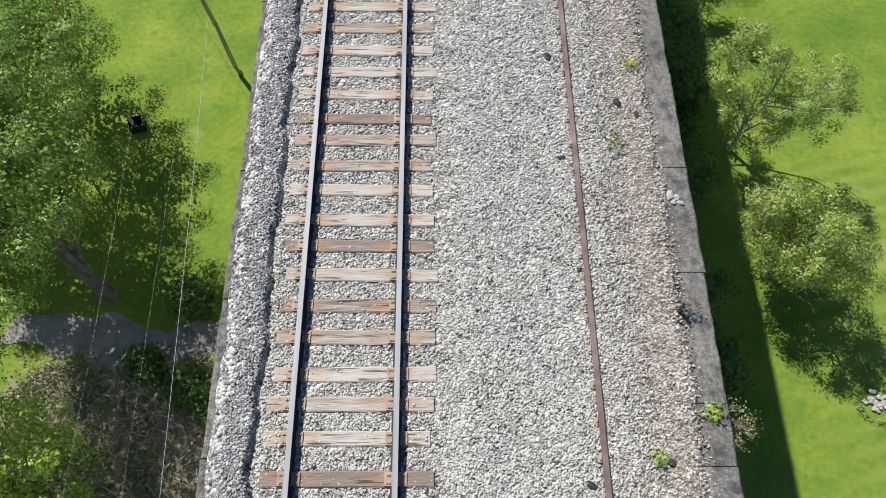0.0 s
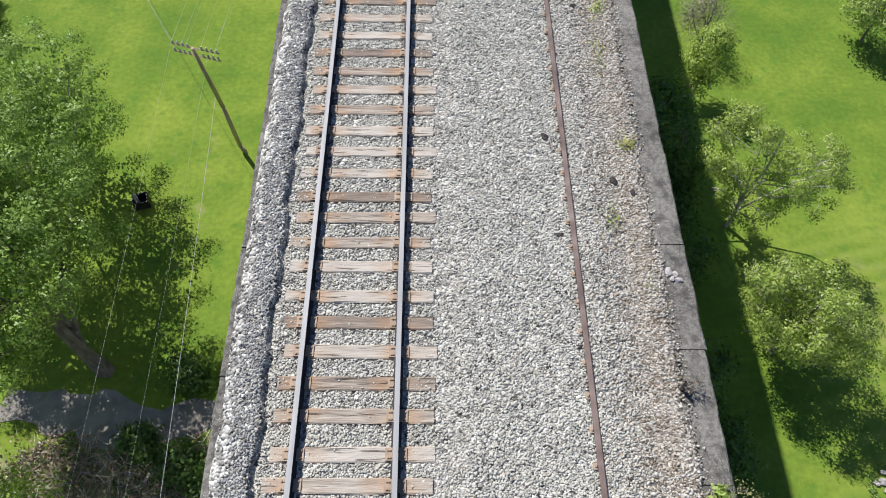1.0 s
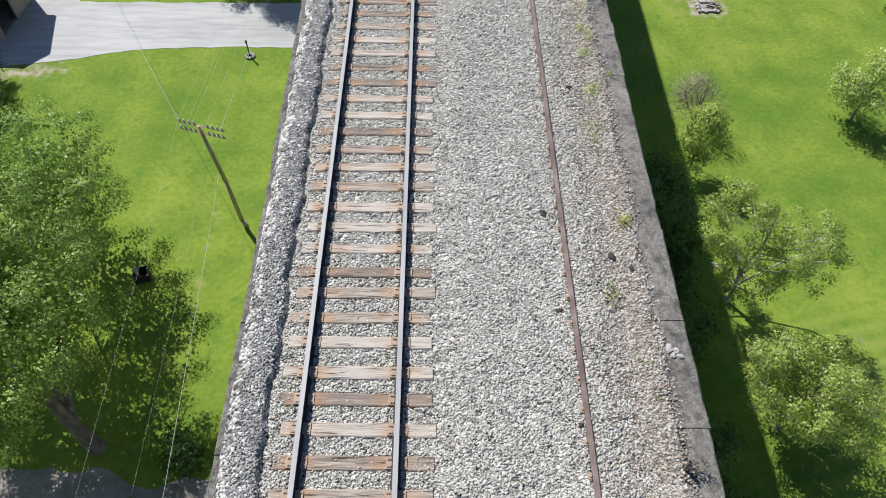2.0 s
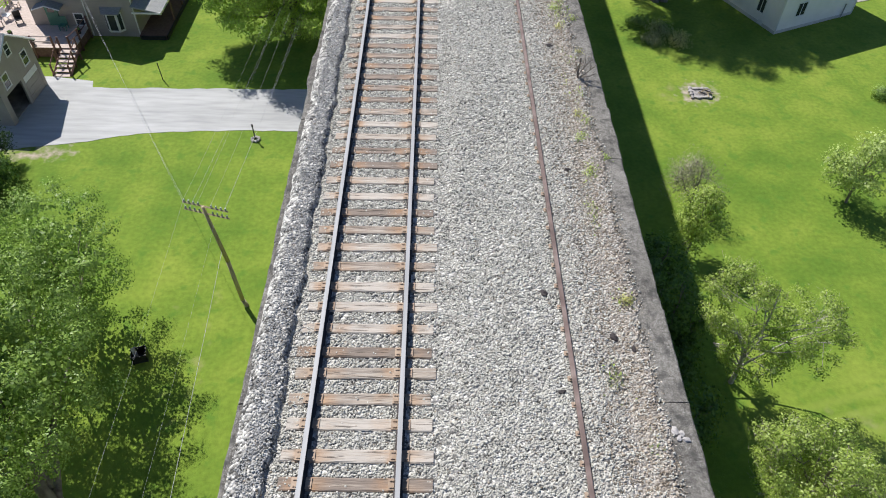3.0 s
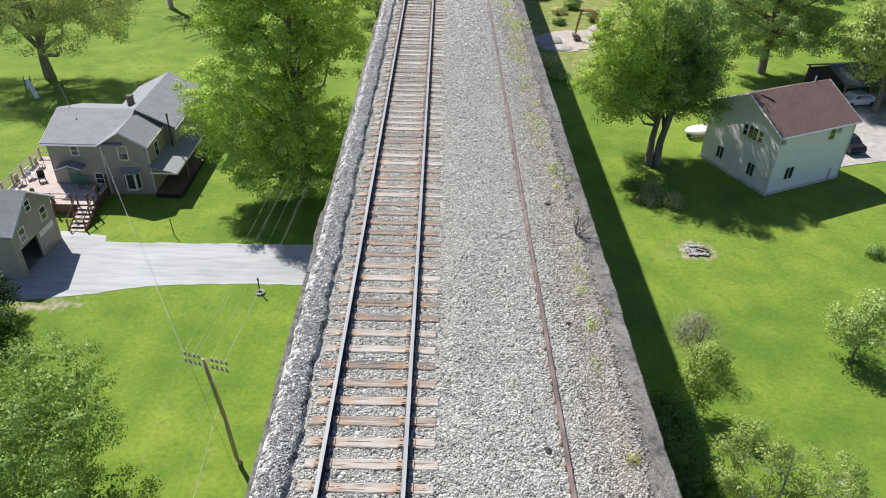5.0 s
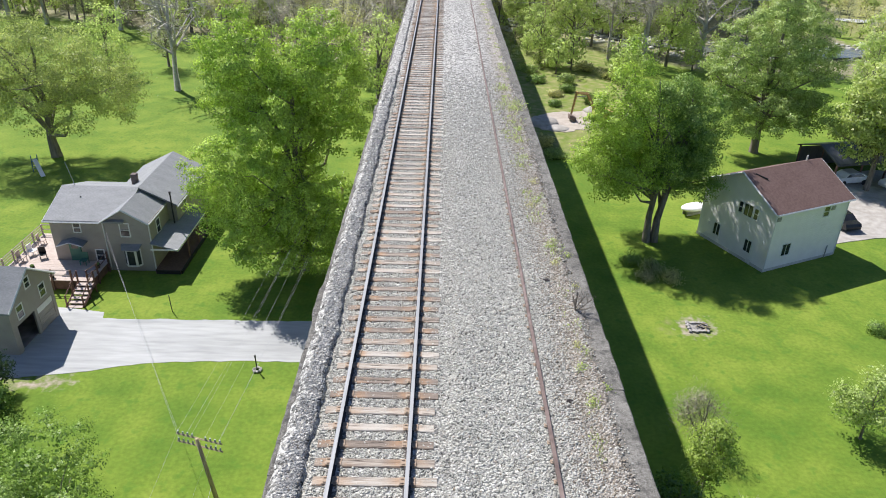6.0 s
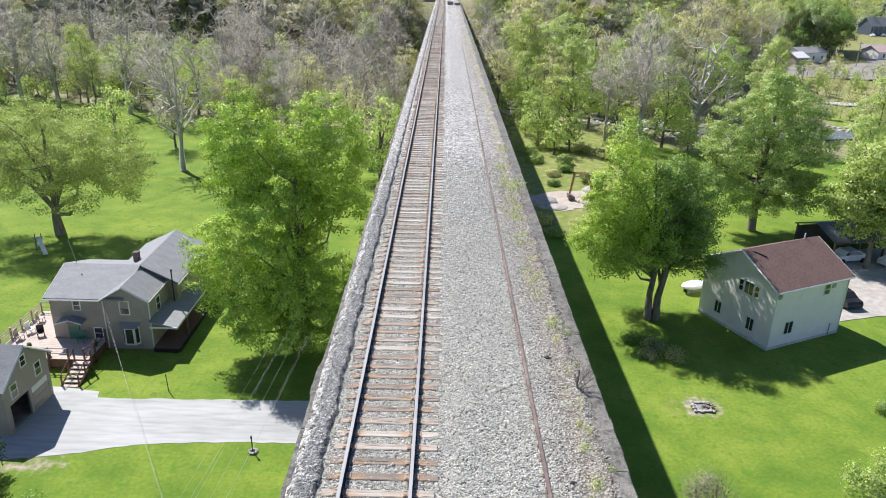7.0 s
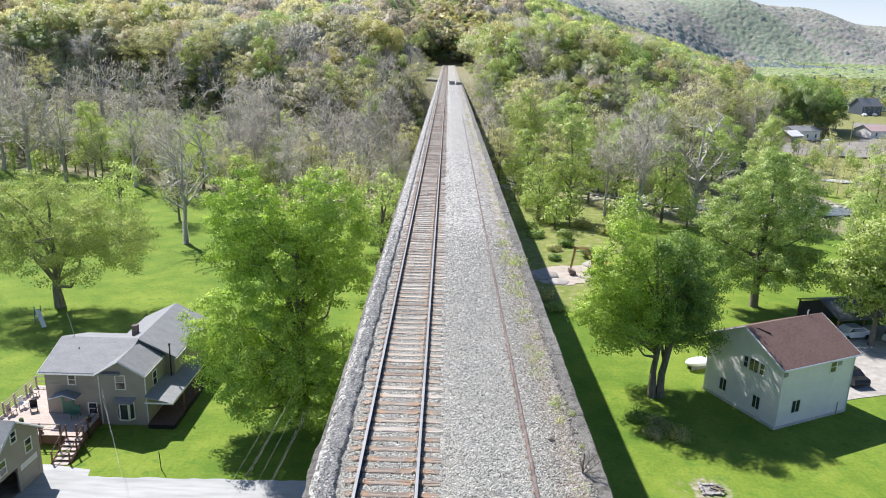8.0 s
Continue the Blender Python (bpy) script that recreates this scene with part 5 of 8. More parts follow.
def hill_canopy():
    """The closed tops of the hillside woods and of the wood beside the cutting, crown beside crown."""
    rng = np.random.default_rng(62)
    U, Y = np.meshgrid(np.linspace(-0.78, 0.42, 600), 206 * (840 / 206) ** np.linspace(0, 1, 420))
    X = U * Y
    c, side = 11.0, 200
    hue = np.array([(0.44, 0.42, 0.18), (0.345, 0.335, 0.175), (0.32, 0.28, 0.19), (0.29, 0.28, 0.22), (0.25, 0.33, 0.115), (0.35, 0.415, 0.125), (0.345, 0.31, 0.2)])
    jit = rng.uniform(0.05, 0.95, (side, side, 2))
    tall = rng.uniform(4.5, 8.5, (side, side))
    wide = rng.uniform(6.2, 10.0, (side, side))
    pick = rng.integers(0, 9, (side, side))
    left = np.array([0, 1, 0, 2, 3, 1, 6, 3, 4])
    right = np.array([5, 5, 4, 5, 0, 1, 5, 3, 4])
    I, J = np.floor(X / c).astype(int), np.floor(Y / c).astype(int)
    top, T = np.zeros_like(X), np.zeros(X.shape + (3,)) + np.array((0.2, 0.19, 0.12))
    for di in (-1, 0, 1):
        for dj in (-1, 0, 1):
            a, b = (I + di) % side, (J + dj) % side
            cx, cy = (I + di + jit[a, b, 0]) * c, (J + dj + jit[a, b, 1]) * c
            d2 = ((X - cx) ** 2 + (Y - cy) ** 2) / wide[a, b] ** 2
            h = 9.0 + tall[a, b] * np.sqrt(np.clip(1 - d2, 0, 1))
            k = np.where((cx > 4) & (cy < 390) | (cx > 0.1 * cy), right[pick[a, b]], left[pick[a, b]])
            win = h > top
            top = np.where(win, h, top)
            T = np.where(win[..., None], hue[k] * (1.0 + 0.3 * jit[a, b, :1]), T)
    top = np.maximum(top, 9.0) + rng.normal(0, 0.25, X.shape) + 0.7 * np.sin(X * 1.9 + 2 * np.sin(Y * 0.7)) * np.sin(Y * 1.3 + 2 * np.sin(X * 0.9))
    front = np.where(X < 0, np.minimum(river_y(X) + 15, 232), 246)
    edge = sstep((Y - front) / 20) * np.maximum(sstep((np.abs(X + 1.5) - 16.5) / 12), sstep((Y - 430) / 75)) * sstep((0.40 * Y - 4 - X) / 10)
    Z = land(X, Y) + (top + 1.0) * edge - 1.0
    n, m = X.shape
    i = np.arange(n * m).reshape(n, m)
    f = np.stack([i[:-1, :-1], i[:-1, 1:], i[1:, 1:], i[1:, :-1]], -1).reshape(-1, 4)
    me = raw("hill_woods", np.stack([X, Y, Z], -1).reshape(-1, 3), f, [M_CANOPY], smooth=True)
    ca = me.color_attributes.new("tint", "FLOAT_COLOR", "POINT")
    ca.data.foreach_set("color", np.concatenate([T.reshape(-1, 3), np.ones((n * m, 1))], 1).astype(np.float32).ravel())
    tagged(new("hill_woods", me), "closed tree tops of the hillside in yellow, olive and brown", "woods", kind="stuff")
    # leaf and twig tufts all over the crowns, coarser with distance
    q = 620000
    drop = np.hypot((Z[1:, :-1] - Z[:-1, :-1]) / (Y[1:, :-1] - Y[:-1, :-1]), (Z[:-1, 1:] - Z[:-1, :-1]) / (X[:-1, 1:] - X[:-1, :-1]))
    odds = np.clip(1 + drop, 1, 14) * (edge[:-1, :-1] > 0.08)
    cell = rng.choice(odds.size, q, p=(odds / odds.sum()).ravel())
    r0, c0 = np.divmod(cell, odds.shape[1])
    u, w = rng.uniform(0, 1, (q, 1)), rng.uniform(0, 1, (q, 1))
    P = np.stack([X, Y, Z], -1)
    at00, at01, at10, at11 = P[r0, c0], P[r0, c0 + 1], P[r0 + 1, c0], P[r0 + 1, c0 + 1]
    p = at00 * (1 - u) * (1 - w) + at01 * (1 - u) * w + at10 * u * (1 - w) + at11 * u * w
    nrm = np.cross(at01 - at00, at10 - at00)
    nrm /= np.linalg.norm(nrm, axis=1, keepdims=True)
    q = len(p)
    size = 0.0023 * p[:, 1:2] * rng.uniform(0.5, 1.5, (q, 1))
    p = p + nrm * size * rng.uniform(-0.1, 0.8, (q, 1)) + rng.normal(size=(q, 3)) * size * 0.3
    plane = nrm * np.array([1, 1, 0.6]) + 0.45 * rng.normal(size=(q, 3)) + np.array([0, -0.25, 0])
    plane /= np.linalg.norm(plane, axis=1, keepdims=True)
    t = np.cross(plane, rng.normal(size=(q, 3)))
    t /= np.linalg.norm(t, axis=1, keepdims=True)
    b = np.cross(plane, t)
    v = np.stack([p - t * size * 0.5, p + b * size * 0.4, p + t * size * 0.5, p - b * size * 0.4], 1)
    soft = nrm * 0.5 + np.array([0, -0.1, 0.9]) + 0.09 * rng.normal(size=(q, 3))
    soft /= np.linalg.norm(soft, axis=1, keepdims=True)
    me = raw("hill_foliage", v.reshape(-1, 3), np.arange(q * 4).reshape(-1, 4), [L_TINT], normals=np.repeat(soft, 4, 0))
    col = np.repeat(T[r0, c0] * 1.08 * rng.uniform(0.93, 1.07, (q, 1)), 4, 0)
    ca = me.color_attributes.new("tint", "FLOAT_COLOR", "POINT")
    ca.data.foreach_set("color", np.concatenate([col, np.ones((len(col), 1))], 1).astype(np.float32).ravel())
    tagged(new("hill_foliage", me), "young leaves and twigs of the hillside crowns", "foliage", kind="stuff")


hill_canopy()


def far_woods():
    """Woods on the hill and the flats beyond: domed, slender and leafless crowns in the colours of early May."""
    rng = np.random.default_rng(77)

    def unit(v):
        return v / (np.linalg.norm(v, axis=1, keepdims=True) + 1e-9)

    def blades(c, nrm, size, aspect, along=None):
        """Flat tufts at the places c across nrm; each with its size."""
        q = len(c)
        t = rng.normal(size=(q, 3)) if along is None else along + 0.35 * rng.normal(size=(q, 3))
        t = unit(t - nrm * np.sum(t * nrm, 1, keepdims=True))
        b = np.cross(nrm, t)
        z = size * rng.uniform(0.6, 1.4, (q, 1))
        return np.stack([c - t * z * 0.5, c + b * z * aspect * 0.5, c + t * z * 0.5, c - b * z * aspect * 0.5], 1)

    def stem(r, top):
        lean = rng.uniform(-0.03, 0.03, 2)
        ring = [(math.cos(2.1 * i), math.sin(2.1 * i)) for i in range(3)]
        v = np.array([[(r * a[0], r * a[1], 0), (r * b[0], r * b[1], 0), (lean[0] + 0.4 * r * b[0], lean[1] + 0.4 * r * b[1], top), (lean[0] + 0.4 * r * a[0], lean[1] + 0.4 * r * a[1], top)]
                      for a, b in zip(ring, ring[1:] + ring[:1])])
        n = np.array([[(a[0] + b[0], a[1] + b[1], 0.01)] * 4 for a, b in zip(ring, ring[1:] + ring[:1])])
        return v, n

    def limb(p0, p1, r):
        """One thin limb as two crossed strips."""
        p0, p1 = np.array(p0), np.array(p1)
        d = p1 - p0
        u = np.cross(d, (0.3, 0.8, 0.2))
        u /= np.linalg.norm(u) + 1e-9
        w = np.cross(d, u)
        w /= np.linalg.norm(w) + 1e-9
        v = np.array([[p0 - k * r, p0 + k * r, p1 + k * r * 0.35, p1 - k * r * 0.35] for k in (u, w)])
        return v, np.array([[w] * 4, [u] * 4])

    def pattern(form, q, m, size):
        """One crown, height 1: blades and limbs with their normals, and how many of them are wood."""
        wide, tall, mid = {"dome": (0.36, 0.33, 0.64), "slim": (0.17, 0.36, 0.62), "bare": (0.3, 0.36, 0.6)}[form]
        d = rng.normal(size=(m, 3))
        d[:, 2] = np.abs(d[:, 2]) * 1.1 - 0.45
        d = unit(d)
        heart = d * rng.uniform(0.62, 0.95, (m, 1)) * np.array([wide, wide, tall]) + np.array([0, 0, mid])
        r = rng.uniform(0.07, 0.13, m) * (0.8 if form == "slim" else 1.0)
        q = int(q * 1.9) if form == "bare" else q
        i = rng.integers(0, m, q)
        way = unit(d[i] * 0.8 + rng.normal(size=(q, 3)))
        if form == "bare":
            out = unit(d[i] * 0.8 + np.array([0, 0, 0.6]) + 0.5 * rng.normal(size=(q, 3)))
            c = heart[i] * 1.0 + way * (r[i] * rng.uniform(0.1, 1.3, q))[:, None] - np.array([0, 0, 0.02])
            nrm = unit(d[i] * np.array([1, 1, 0.3]) + 0.6 * rng.normal(size=(q, 3)))
            v = blades(c, nrm, size * 2.1, 0.075, out)
            n = unit(d[i] * 0.5 + np.array([0, 0, 0.7]) + 0.3 * nrm)
        else:
            c = heart[i] + way * (r[i] * rng.uniform(0.55, 1.05, q))[:, None] * np.array([1, 1, 0.8])
            n = unit(way * 0.4 + d[i] * 0.35 + np.array([0, 0, 0.7]))
            v = blades(c, unit(way * 0.7 + d[i] * 0.6 + 0.35 * rng.normal(size=(q, 3))), np.full((q, 1), size), 0.8)
        n = np.repeat(n[:, None], 4, 1)
        wood = [stem(0.012 if form != "slim" else 0.009, 0.7)]
        if q > 300:
            for k in range(min(m, 14)):
                z = rng.uniform(0.18, 0.5)
                wood.append(limb((0, 0, z), heart[k], 0.006))
        wv, wn = np.concatenate([w[0] for w in wood]), np.concatenate([w[1] for w in wood])
        return np.concatenate([v, wv]), np.concatenate([n, wn]), len(wv)

    LOD = {-1: (2800, 40, 0.034), 0: (1000, 26, 0.042), 1: (440, 24, 0.062), 2: (170, 18, 0.1), 3: (64, 14, 0.16)}
    pats = {(f, g, v): pattern(f, *LOD[g]) for f in ("dome", "slim", "bare") for g in LOD for v in range(6 if g < 2 else 4)}
    z = np.linspace(0.12, 0.98, 70)
    a = rng.uniform(0, 6.28, 70)
    r = 0.2 * (1.02 - z) * rng.uniform(0.7, 1.1, 70)
    cone = np.stack([r * np.cos(a), r * np.sin(a), z], -1)
    cn = unit(np.stack([np.cos(a), np.sin(a), 0.5 + 0 * a], -1))
    conifer = (blades(cone, unit(cn + 0.3 * rng.normal(size=(70, 3))), np.full((70, 1), 0.12), 0.7), np.repeat(cn[:, None], 4, 1), 0)
    # colours of young leaf, bud and twig; spruce is a paler, greyer pine for distance
    tones = {"olive": (0.52, 0.49, 0.235), "brown": (0.54, 0.45, 0.32), "lime": (0.42, 0.49, 0.125), "green": (0.28, 0.375, 0.12), "grey": (0.56, 0.525, 0.45), "pine": (0.075, 0.12, 0.08), "spruce": (0.16, 0.205, 0.165),
             "yellow": (0.58, 0.565, 0.215), "deep": (0.2, 0.3, 0.1), "pale": (0.38, 0.43, 0.23), "dun": (0.57, 0.53, 0.4), "tan": (0.5, 0.44, 0.28), "vivid": (0.29, 0.46, 0.12)}
    V, N, T = [], [], []

    def put(x, y, h, kind, slim=False, wide=1.0, fine=False):
        g = -1 if fine else 0 if y < 300 else 1 if y < 440 else 2 if y < 640 else 3
        form = "bare" if kind in ("grey", "brown", "dun") and g < 1 else "slim" if slim else "dome"
        p, pn, woody = conifer if kind in ("pine", "spruce") else pats[form, g, int(rng.integers(6 if g < 2 else 4))]
        a = rng.uniform(0, 6.28)
        w = h * rng.uniform(0.85, 1.2) * wide
        c, s = math.cos(a), math.sin(a)
        V.append(np.stack([(p[..., 0] * c - p[..., 1] * s) * w + x, (p[..., 0] * s + p[..., 1] * c) * w + y, p[..., 2] * h + float(land(x, y)) - 0.2], -1))
        N.append(np.stack([pn[..., 0] * c - pn[..., 1] * s, pn[..., 0] * s + pn[..., 1] * c, pn[..., 2]], -1))
        col = np.zeros((len(p), 4, 3)) + np.array(tones[kind]) * rng.uniform(0.85, 1.14) * np.array([rng.uniform(0.94, 1.06), 1, rng.uniform(0.92, 1.1)])
        if woody:
            col[-woody:] = (0.3, 0.275, 0.245) if kind != "grey" else (0.42, 0.4, 0.37)
        T.append(col)

    bank = ("grey", "pale", "green", "pale", "olive", "lime", "grey", "yellow")
    slope = ("yellow", "olive", "grey", "yellow", "olive", "brown", "yellow", "dun", "green")
    brow = ("brown", "olive", "dun", "yellow", "olive", "brown", "yellow", "green")
    belt = ("lime", "lime", "green", "grey", "yellow", "lime", "dun", "olive")
    flats = ("lime", "green", "pale", "lime", "pale", "olive", "green")
    cell, done, placed, tries = 4.0, {}, 0, 0
    while placed < 1500 and tries < 90000:
        tries += 1
        y = 205 + 620 * rng.uniform(0, 1) ** 1.6
        x = rng.uniform(-0.74, 0.72) * y
        if (-13 if y < 228 else -18) < x < 14 and y < 440:
            continue
        if x > 0.42 * y - 5 and y < 420:
            continue
        if y < 236 and -0.72 * y < x < 110 and (y < float(river_y(x)) + 12 or rng.uniform() < 0.45):
            continue
        near_track = abs(x - 2) < 20
        if y > (284 if x > 0 else 250) and x < 0.4 * y - 6 and not near_track:
            continue
        right = x > 0
        flat = x > 30 and float(land(x, y)) < 8 and y > 300
        gap = (3.4 if near_track else 3.4 if right and y < 330 else 7.0 if flat else 5.0 if y < 258 else 6.0) * (1 + max(0, y - 420) / 900)
        key = (int(x // cell), int(y // cell))
        reach = int(gap // cell) + 1
        if any((x - a) ** 2 + (y - b) ** 2 < gap * gap for i in range(-reach, reach + 1) for j in range(-reach, reach + 1) for a, b in done.get((key[0] + i, key[1] + j), ())):
            continue
        done.setdefault(key, []).append((x, y))
        placed += 1
        if flat:
            kind, h = flats[int(rng.integers(len(flats)))], rng.uniform(8, 14)
            if math.sin(x * 0.05) * math.sin(y * 0.043) > 0.95:
                kind, h = "spruce", 15
            put(x, y, h, kind, wide=1.5)
        elif right and y < 350:
            kind = belt[int(rng.integers(len(belt)))]
            put(x, y, rng.uniform(15, 21) * (0.85 if near_track else 1.0), kind, slim=rng.uniform() < 0.72)
        elif y < 258:
            put(x, y, rng.uniform(14, 20), bank[int(rng.integers(len(bank)))], slim=rng.uniform() < 0.5)
        elif y < 430 and not right:
            k = int(abs(math.sin(x * 0.031 + 1.0) + math.sin(y * 0.027 + x * 0.011)) * 3 + rng.uniform(0, 5)) % len(slope)
            put(x, y, rng.uniform(19, 25), slope[k], wide=1.25)
        else:
            kind = brow[int(rng.integers(len(brow)))]
            if math.sin(x * 0.043 + 2) * math.sin(y * 0.051) > 0.93:
                kind = "pine"
            put(x, y, rng.uniform(15, 21), kind, wide=1.15)
    # the full green grove at the village's near end
    for k in range(30):
        y = rng.uniform(296, 345)
        x = rng.uniform(0.425, 0.53) * y
        put(x, y, rng.uniform(19, 25), ("vivid", "lime", "green", "vivid")[k % 4], wide=0.8, fine=True)
        put(x + 2, y - 4, rng.uniform(9, 13), ("green", "vivid", "lime")[k % 3])
        put(x - 3, y - 6, rng.uniform(6, 9), "green" if k % 2 else "lime")
    # trees that close the cutting, two dark spruces among them
    for k in range(16):
        put(rng.uniform(-14, 18), rng.uniform(446, 485), rng.uniform(8, 13), ("green", "lime", "pale", "green", "olive")[k % 5])
    for k in range(60):
        put(rng.uniform(-16, 19), rng.uniform(436, 447), rng.uniform(3.5, 8), ("lime", "green", "pale")[k % 3], wide=1.4)
    for x, y, h in ((0.4, 446, 23), (2.6, 449, 15)):
        put(x, y, h, "spruce", wide=1.2)
    # single crowns that flank the cutting, and brush on its shoulders
    for x, y, h, kind, w in ((14.2, 252, 19, "lime", 1.25), (25, 262, 19, "lime", 1.0), (-20, 236, 21, "yellow", 1.15), (-31, 250, 19, "yellow", 1.0), (-19, 292, 20, "tan", 1.2), (-15, 330, 12, "lime", 0.9),
                             (-14, 372, 11, "green", 0.9), (17, 312, 17, "lime", 1.0), (15, 362, 15, "green", 0.9), (16, 408, 16, "lime", 0.9), (-9.5, 432, 14, "lime", 0.8), (-7, 441, 17, "green", 0.7), (-12.5, 440, 18, "pale", 0.8), (11, 430, 14, "lime", 0.8), (8.6, 441, 17, "vivid", 0.7), (13, 439, 18, "lime", 0.8), (-14, 418, 13, "lime", 0.9)):
        put(x, y, h, kind, wide=w, fine=True)
    for k in range(150):
        y = rng.uniform(240, 436)
        put(2 + (7.8 + 7 * rng.uniform() ** 1.3) * (1 if k % 2 else -1), y, rng.uniform(1.2, 3.4), ("lime", "green", "pale", "olive")[int(rng.integers(4))], wide=1.3)
    # tall slender trees in a row beside the line, and full domes at the foot of the hill
    for k in range(34):
        x = 14 + 84 * ((k + rng.uniform(0, 1)) / 34)
        put(x, rng.uniform(220, 246), rng.uniform(17.5, 21.5), ("lime", "lime", "green", "yellow", "vivid", "lime", "pale")[int(rng.integers(7))], wide=rng.uniform(0.55, 0.8), fine=True)
    for k in range(30):
        x = -22 - 140 * ((k + rng.uniform(0, 1)) / 30)
        put(x, float(max(river_y(x) + 14, 236)) + rng.uniform(0, 26), rng.uniform(17, 22), ("yellow", "olive", "tan", "yellow", "pale", "lime", "olive")[int(rng.integers(7))], wide=rng.uniform(0.9, 1.15), fine=True)
    # leafy understorey along the far bank of the river
    for k in range(150):
        x = rng.uniform(-150, -8)
        y = float(river_y(x)) + rng.uniform(7, 34)
        put(x, y, rng.uniform(6, 12), ("pale", "lime", "green", "yellow", "pale", "olive")[k % 6], wide=1.1)
    placed = 0
    while placed < 110:
        y = 820 + 1060 * rng.uniform(0, 1)
        x = rng.uniform(-0.04, 0.66) * y
        dark = max(math.exp(-(((x - px) / rx) ** 2 + ((y - py) / ry) ** 2)) for px, py, rx, ry in STANDS)
        if rng.uniform() < dark or rng.uniform() < 0.02:
            put(x, y, rng.uniform(13, 17), "spruce")
            placed += 1
    V, N, T = np.concatenate(V), np.concatenate(N), np.concatenate(T)
    N = N / (np.linalg.norm(N, axis=-1, keepdims=True) + 1e-9)
    me = raw("far_woods", V.reshape(-1, 3), np.arange(V.shape[0] * 4).reshape(-1, 4), [L_TINT], normals=N.reshape(-1, 3))
    ca = me.color_attributes.new("tint", "FLOAT_COLOR", "POINT")
    ca.data.foreach_set("color", np.concatenate([T.reshape(-1, 3), np.ones((T.shape[0] * 4, 1))], 1).astype(np.float32).ravel())
    tagged(new("far_woods", me), "hillside woods in grey, olive and lime spring colours", "woods", kind="stuff")


far_woods()


# ---------------------------------------------------------------- houses
def window(parent, m, w, h, sashes=2, name="window"):
    """A framed window on a wall; m: centre of its sill on the wall's outer face, x along the wall, y outwards."""
    bm = bmesh.new()
    f = 0.09
    box(bm, -w / 2 - f, w / 2 + f, -0.06, 0.05, -f, 0, m)
    box(bm, -w / 2 - f, w / 2 + f, -0.06, 0.045, h, h + f, m)
    for s in (-1, 1):
        box(bm, s * (w / 2 + f / 2) - f / 2, s * (w / 2 + f / 2) + f / 2, -0.06, 0.04, 0, h, m)
    if sashes == 2:
        box(bm, -w / 2, w / 2, -0.05, 0.03, h / 2 - 0.03, h / 2 + 0.03, m)
    elif sashes == 3:
        box(bm, -0.03, 0.03, -0.05, 0.03, 0, h, m)
    win = part(name, bm, M_TRIM, parent, "white framed window")
    bm = bmesh.new()
    box(bm, -w / 2, w / 2, -0.05, 0.014, 0, h, m)
    part("pane", bm, M_GLASS, win, "dark glass pane")
    return win


def gable_walls(bm, x0, x1, y0, y1, eave, ridge, along="x", base=-0.3):
    """A solid house body with gable ends."""
    if along == "x":
        c = (y0 + y1) / 2
        ends = [[(x, y0, base), (x, y1, base), (x, y1, eave), (x, c, ridge), (x, y0, eave)] for x in (x0, x1)]
    else:
        c = (x0 + x1) / 2
        ends = [[(x0, y, base), (x1, y, base), (x1, y, eave), (c, y, ridge), (x0, y, eave)] for y in (y0, y1)]
    a, b = [[bm.verts.new(p) for p in e] for e in ends]
    bm.faces.new(a)
    bm.faces.new(b[::-1])
    for i in range(5):
        j = (i + 1) % 5
        bm.faces.new((a[i], b[i], b[j], a[j]))


def gable_roof(bm, x0, x1, y0, y1, eave, ridge, along="x", over=0.3, thick=0.16):
    up = 0.1
    if along == "x":
        c, half = (y0 + y1) / 2, (y1 - y0) / 2
        k = (ridge - eave) / half
        for s in (-1, 1):
            e = c + s * (half + over)
            slab(bm, [(x0 - over, c, ridge + up), (x1 + over, c, ridge + up), (x1 + over, e, eave - k * over + up), (x0 - over, e, eave - k * over + up)][::s], thick)
    else:
        c, half = (x0 + x1) / 2, (x1 - x0) / 2
        k = (ridge - eave) / half
        for s in (-1, 1):
            e = c + s * (half + over)
            slab(bm, [(c, y0 - over, ridge + up), (c, y1 + over, ridge + up), (e, y1 + over, eave - k * over + up), (e, y0 - over, eave - k * over + up)][::-s], thick)


def on(x, y, z, face):
    """Frame of a wall's outer face: face is the angle of the outward way, in degrees from +x."""
    a = radians(face)
    ox, oy = math.cos(a), math.sin(a)
    return Matrix(((-oy, ox, 0, x), (ox, oy, 0, y), (0, 0, 1, z), (0, 0, 0, 1)))


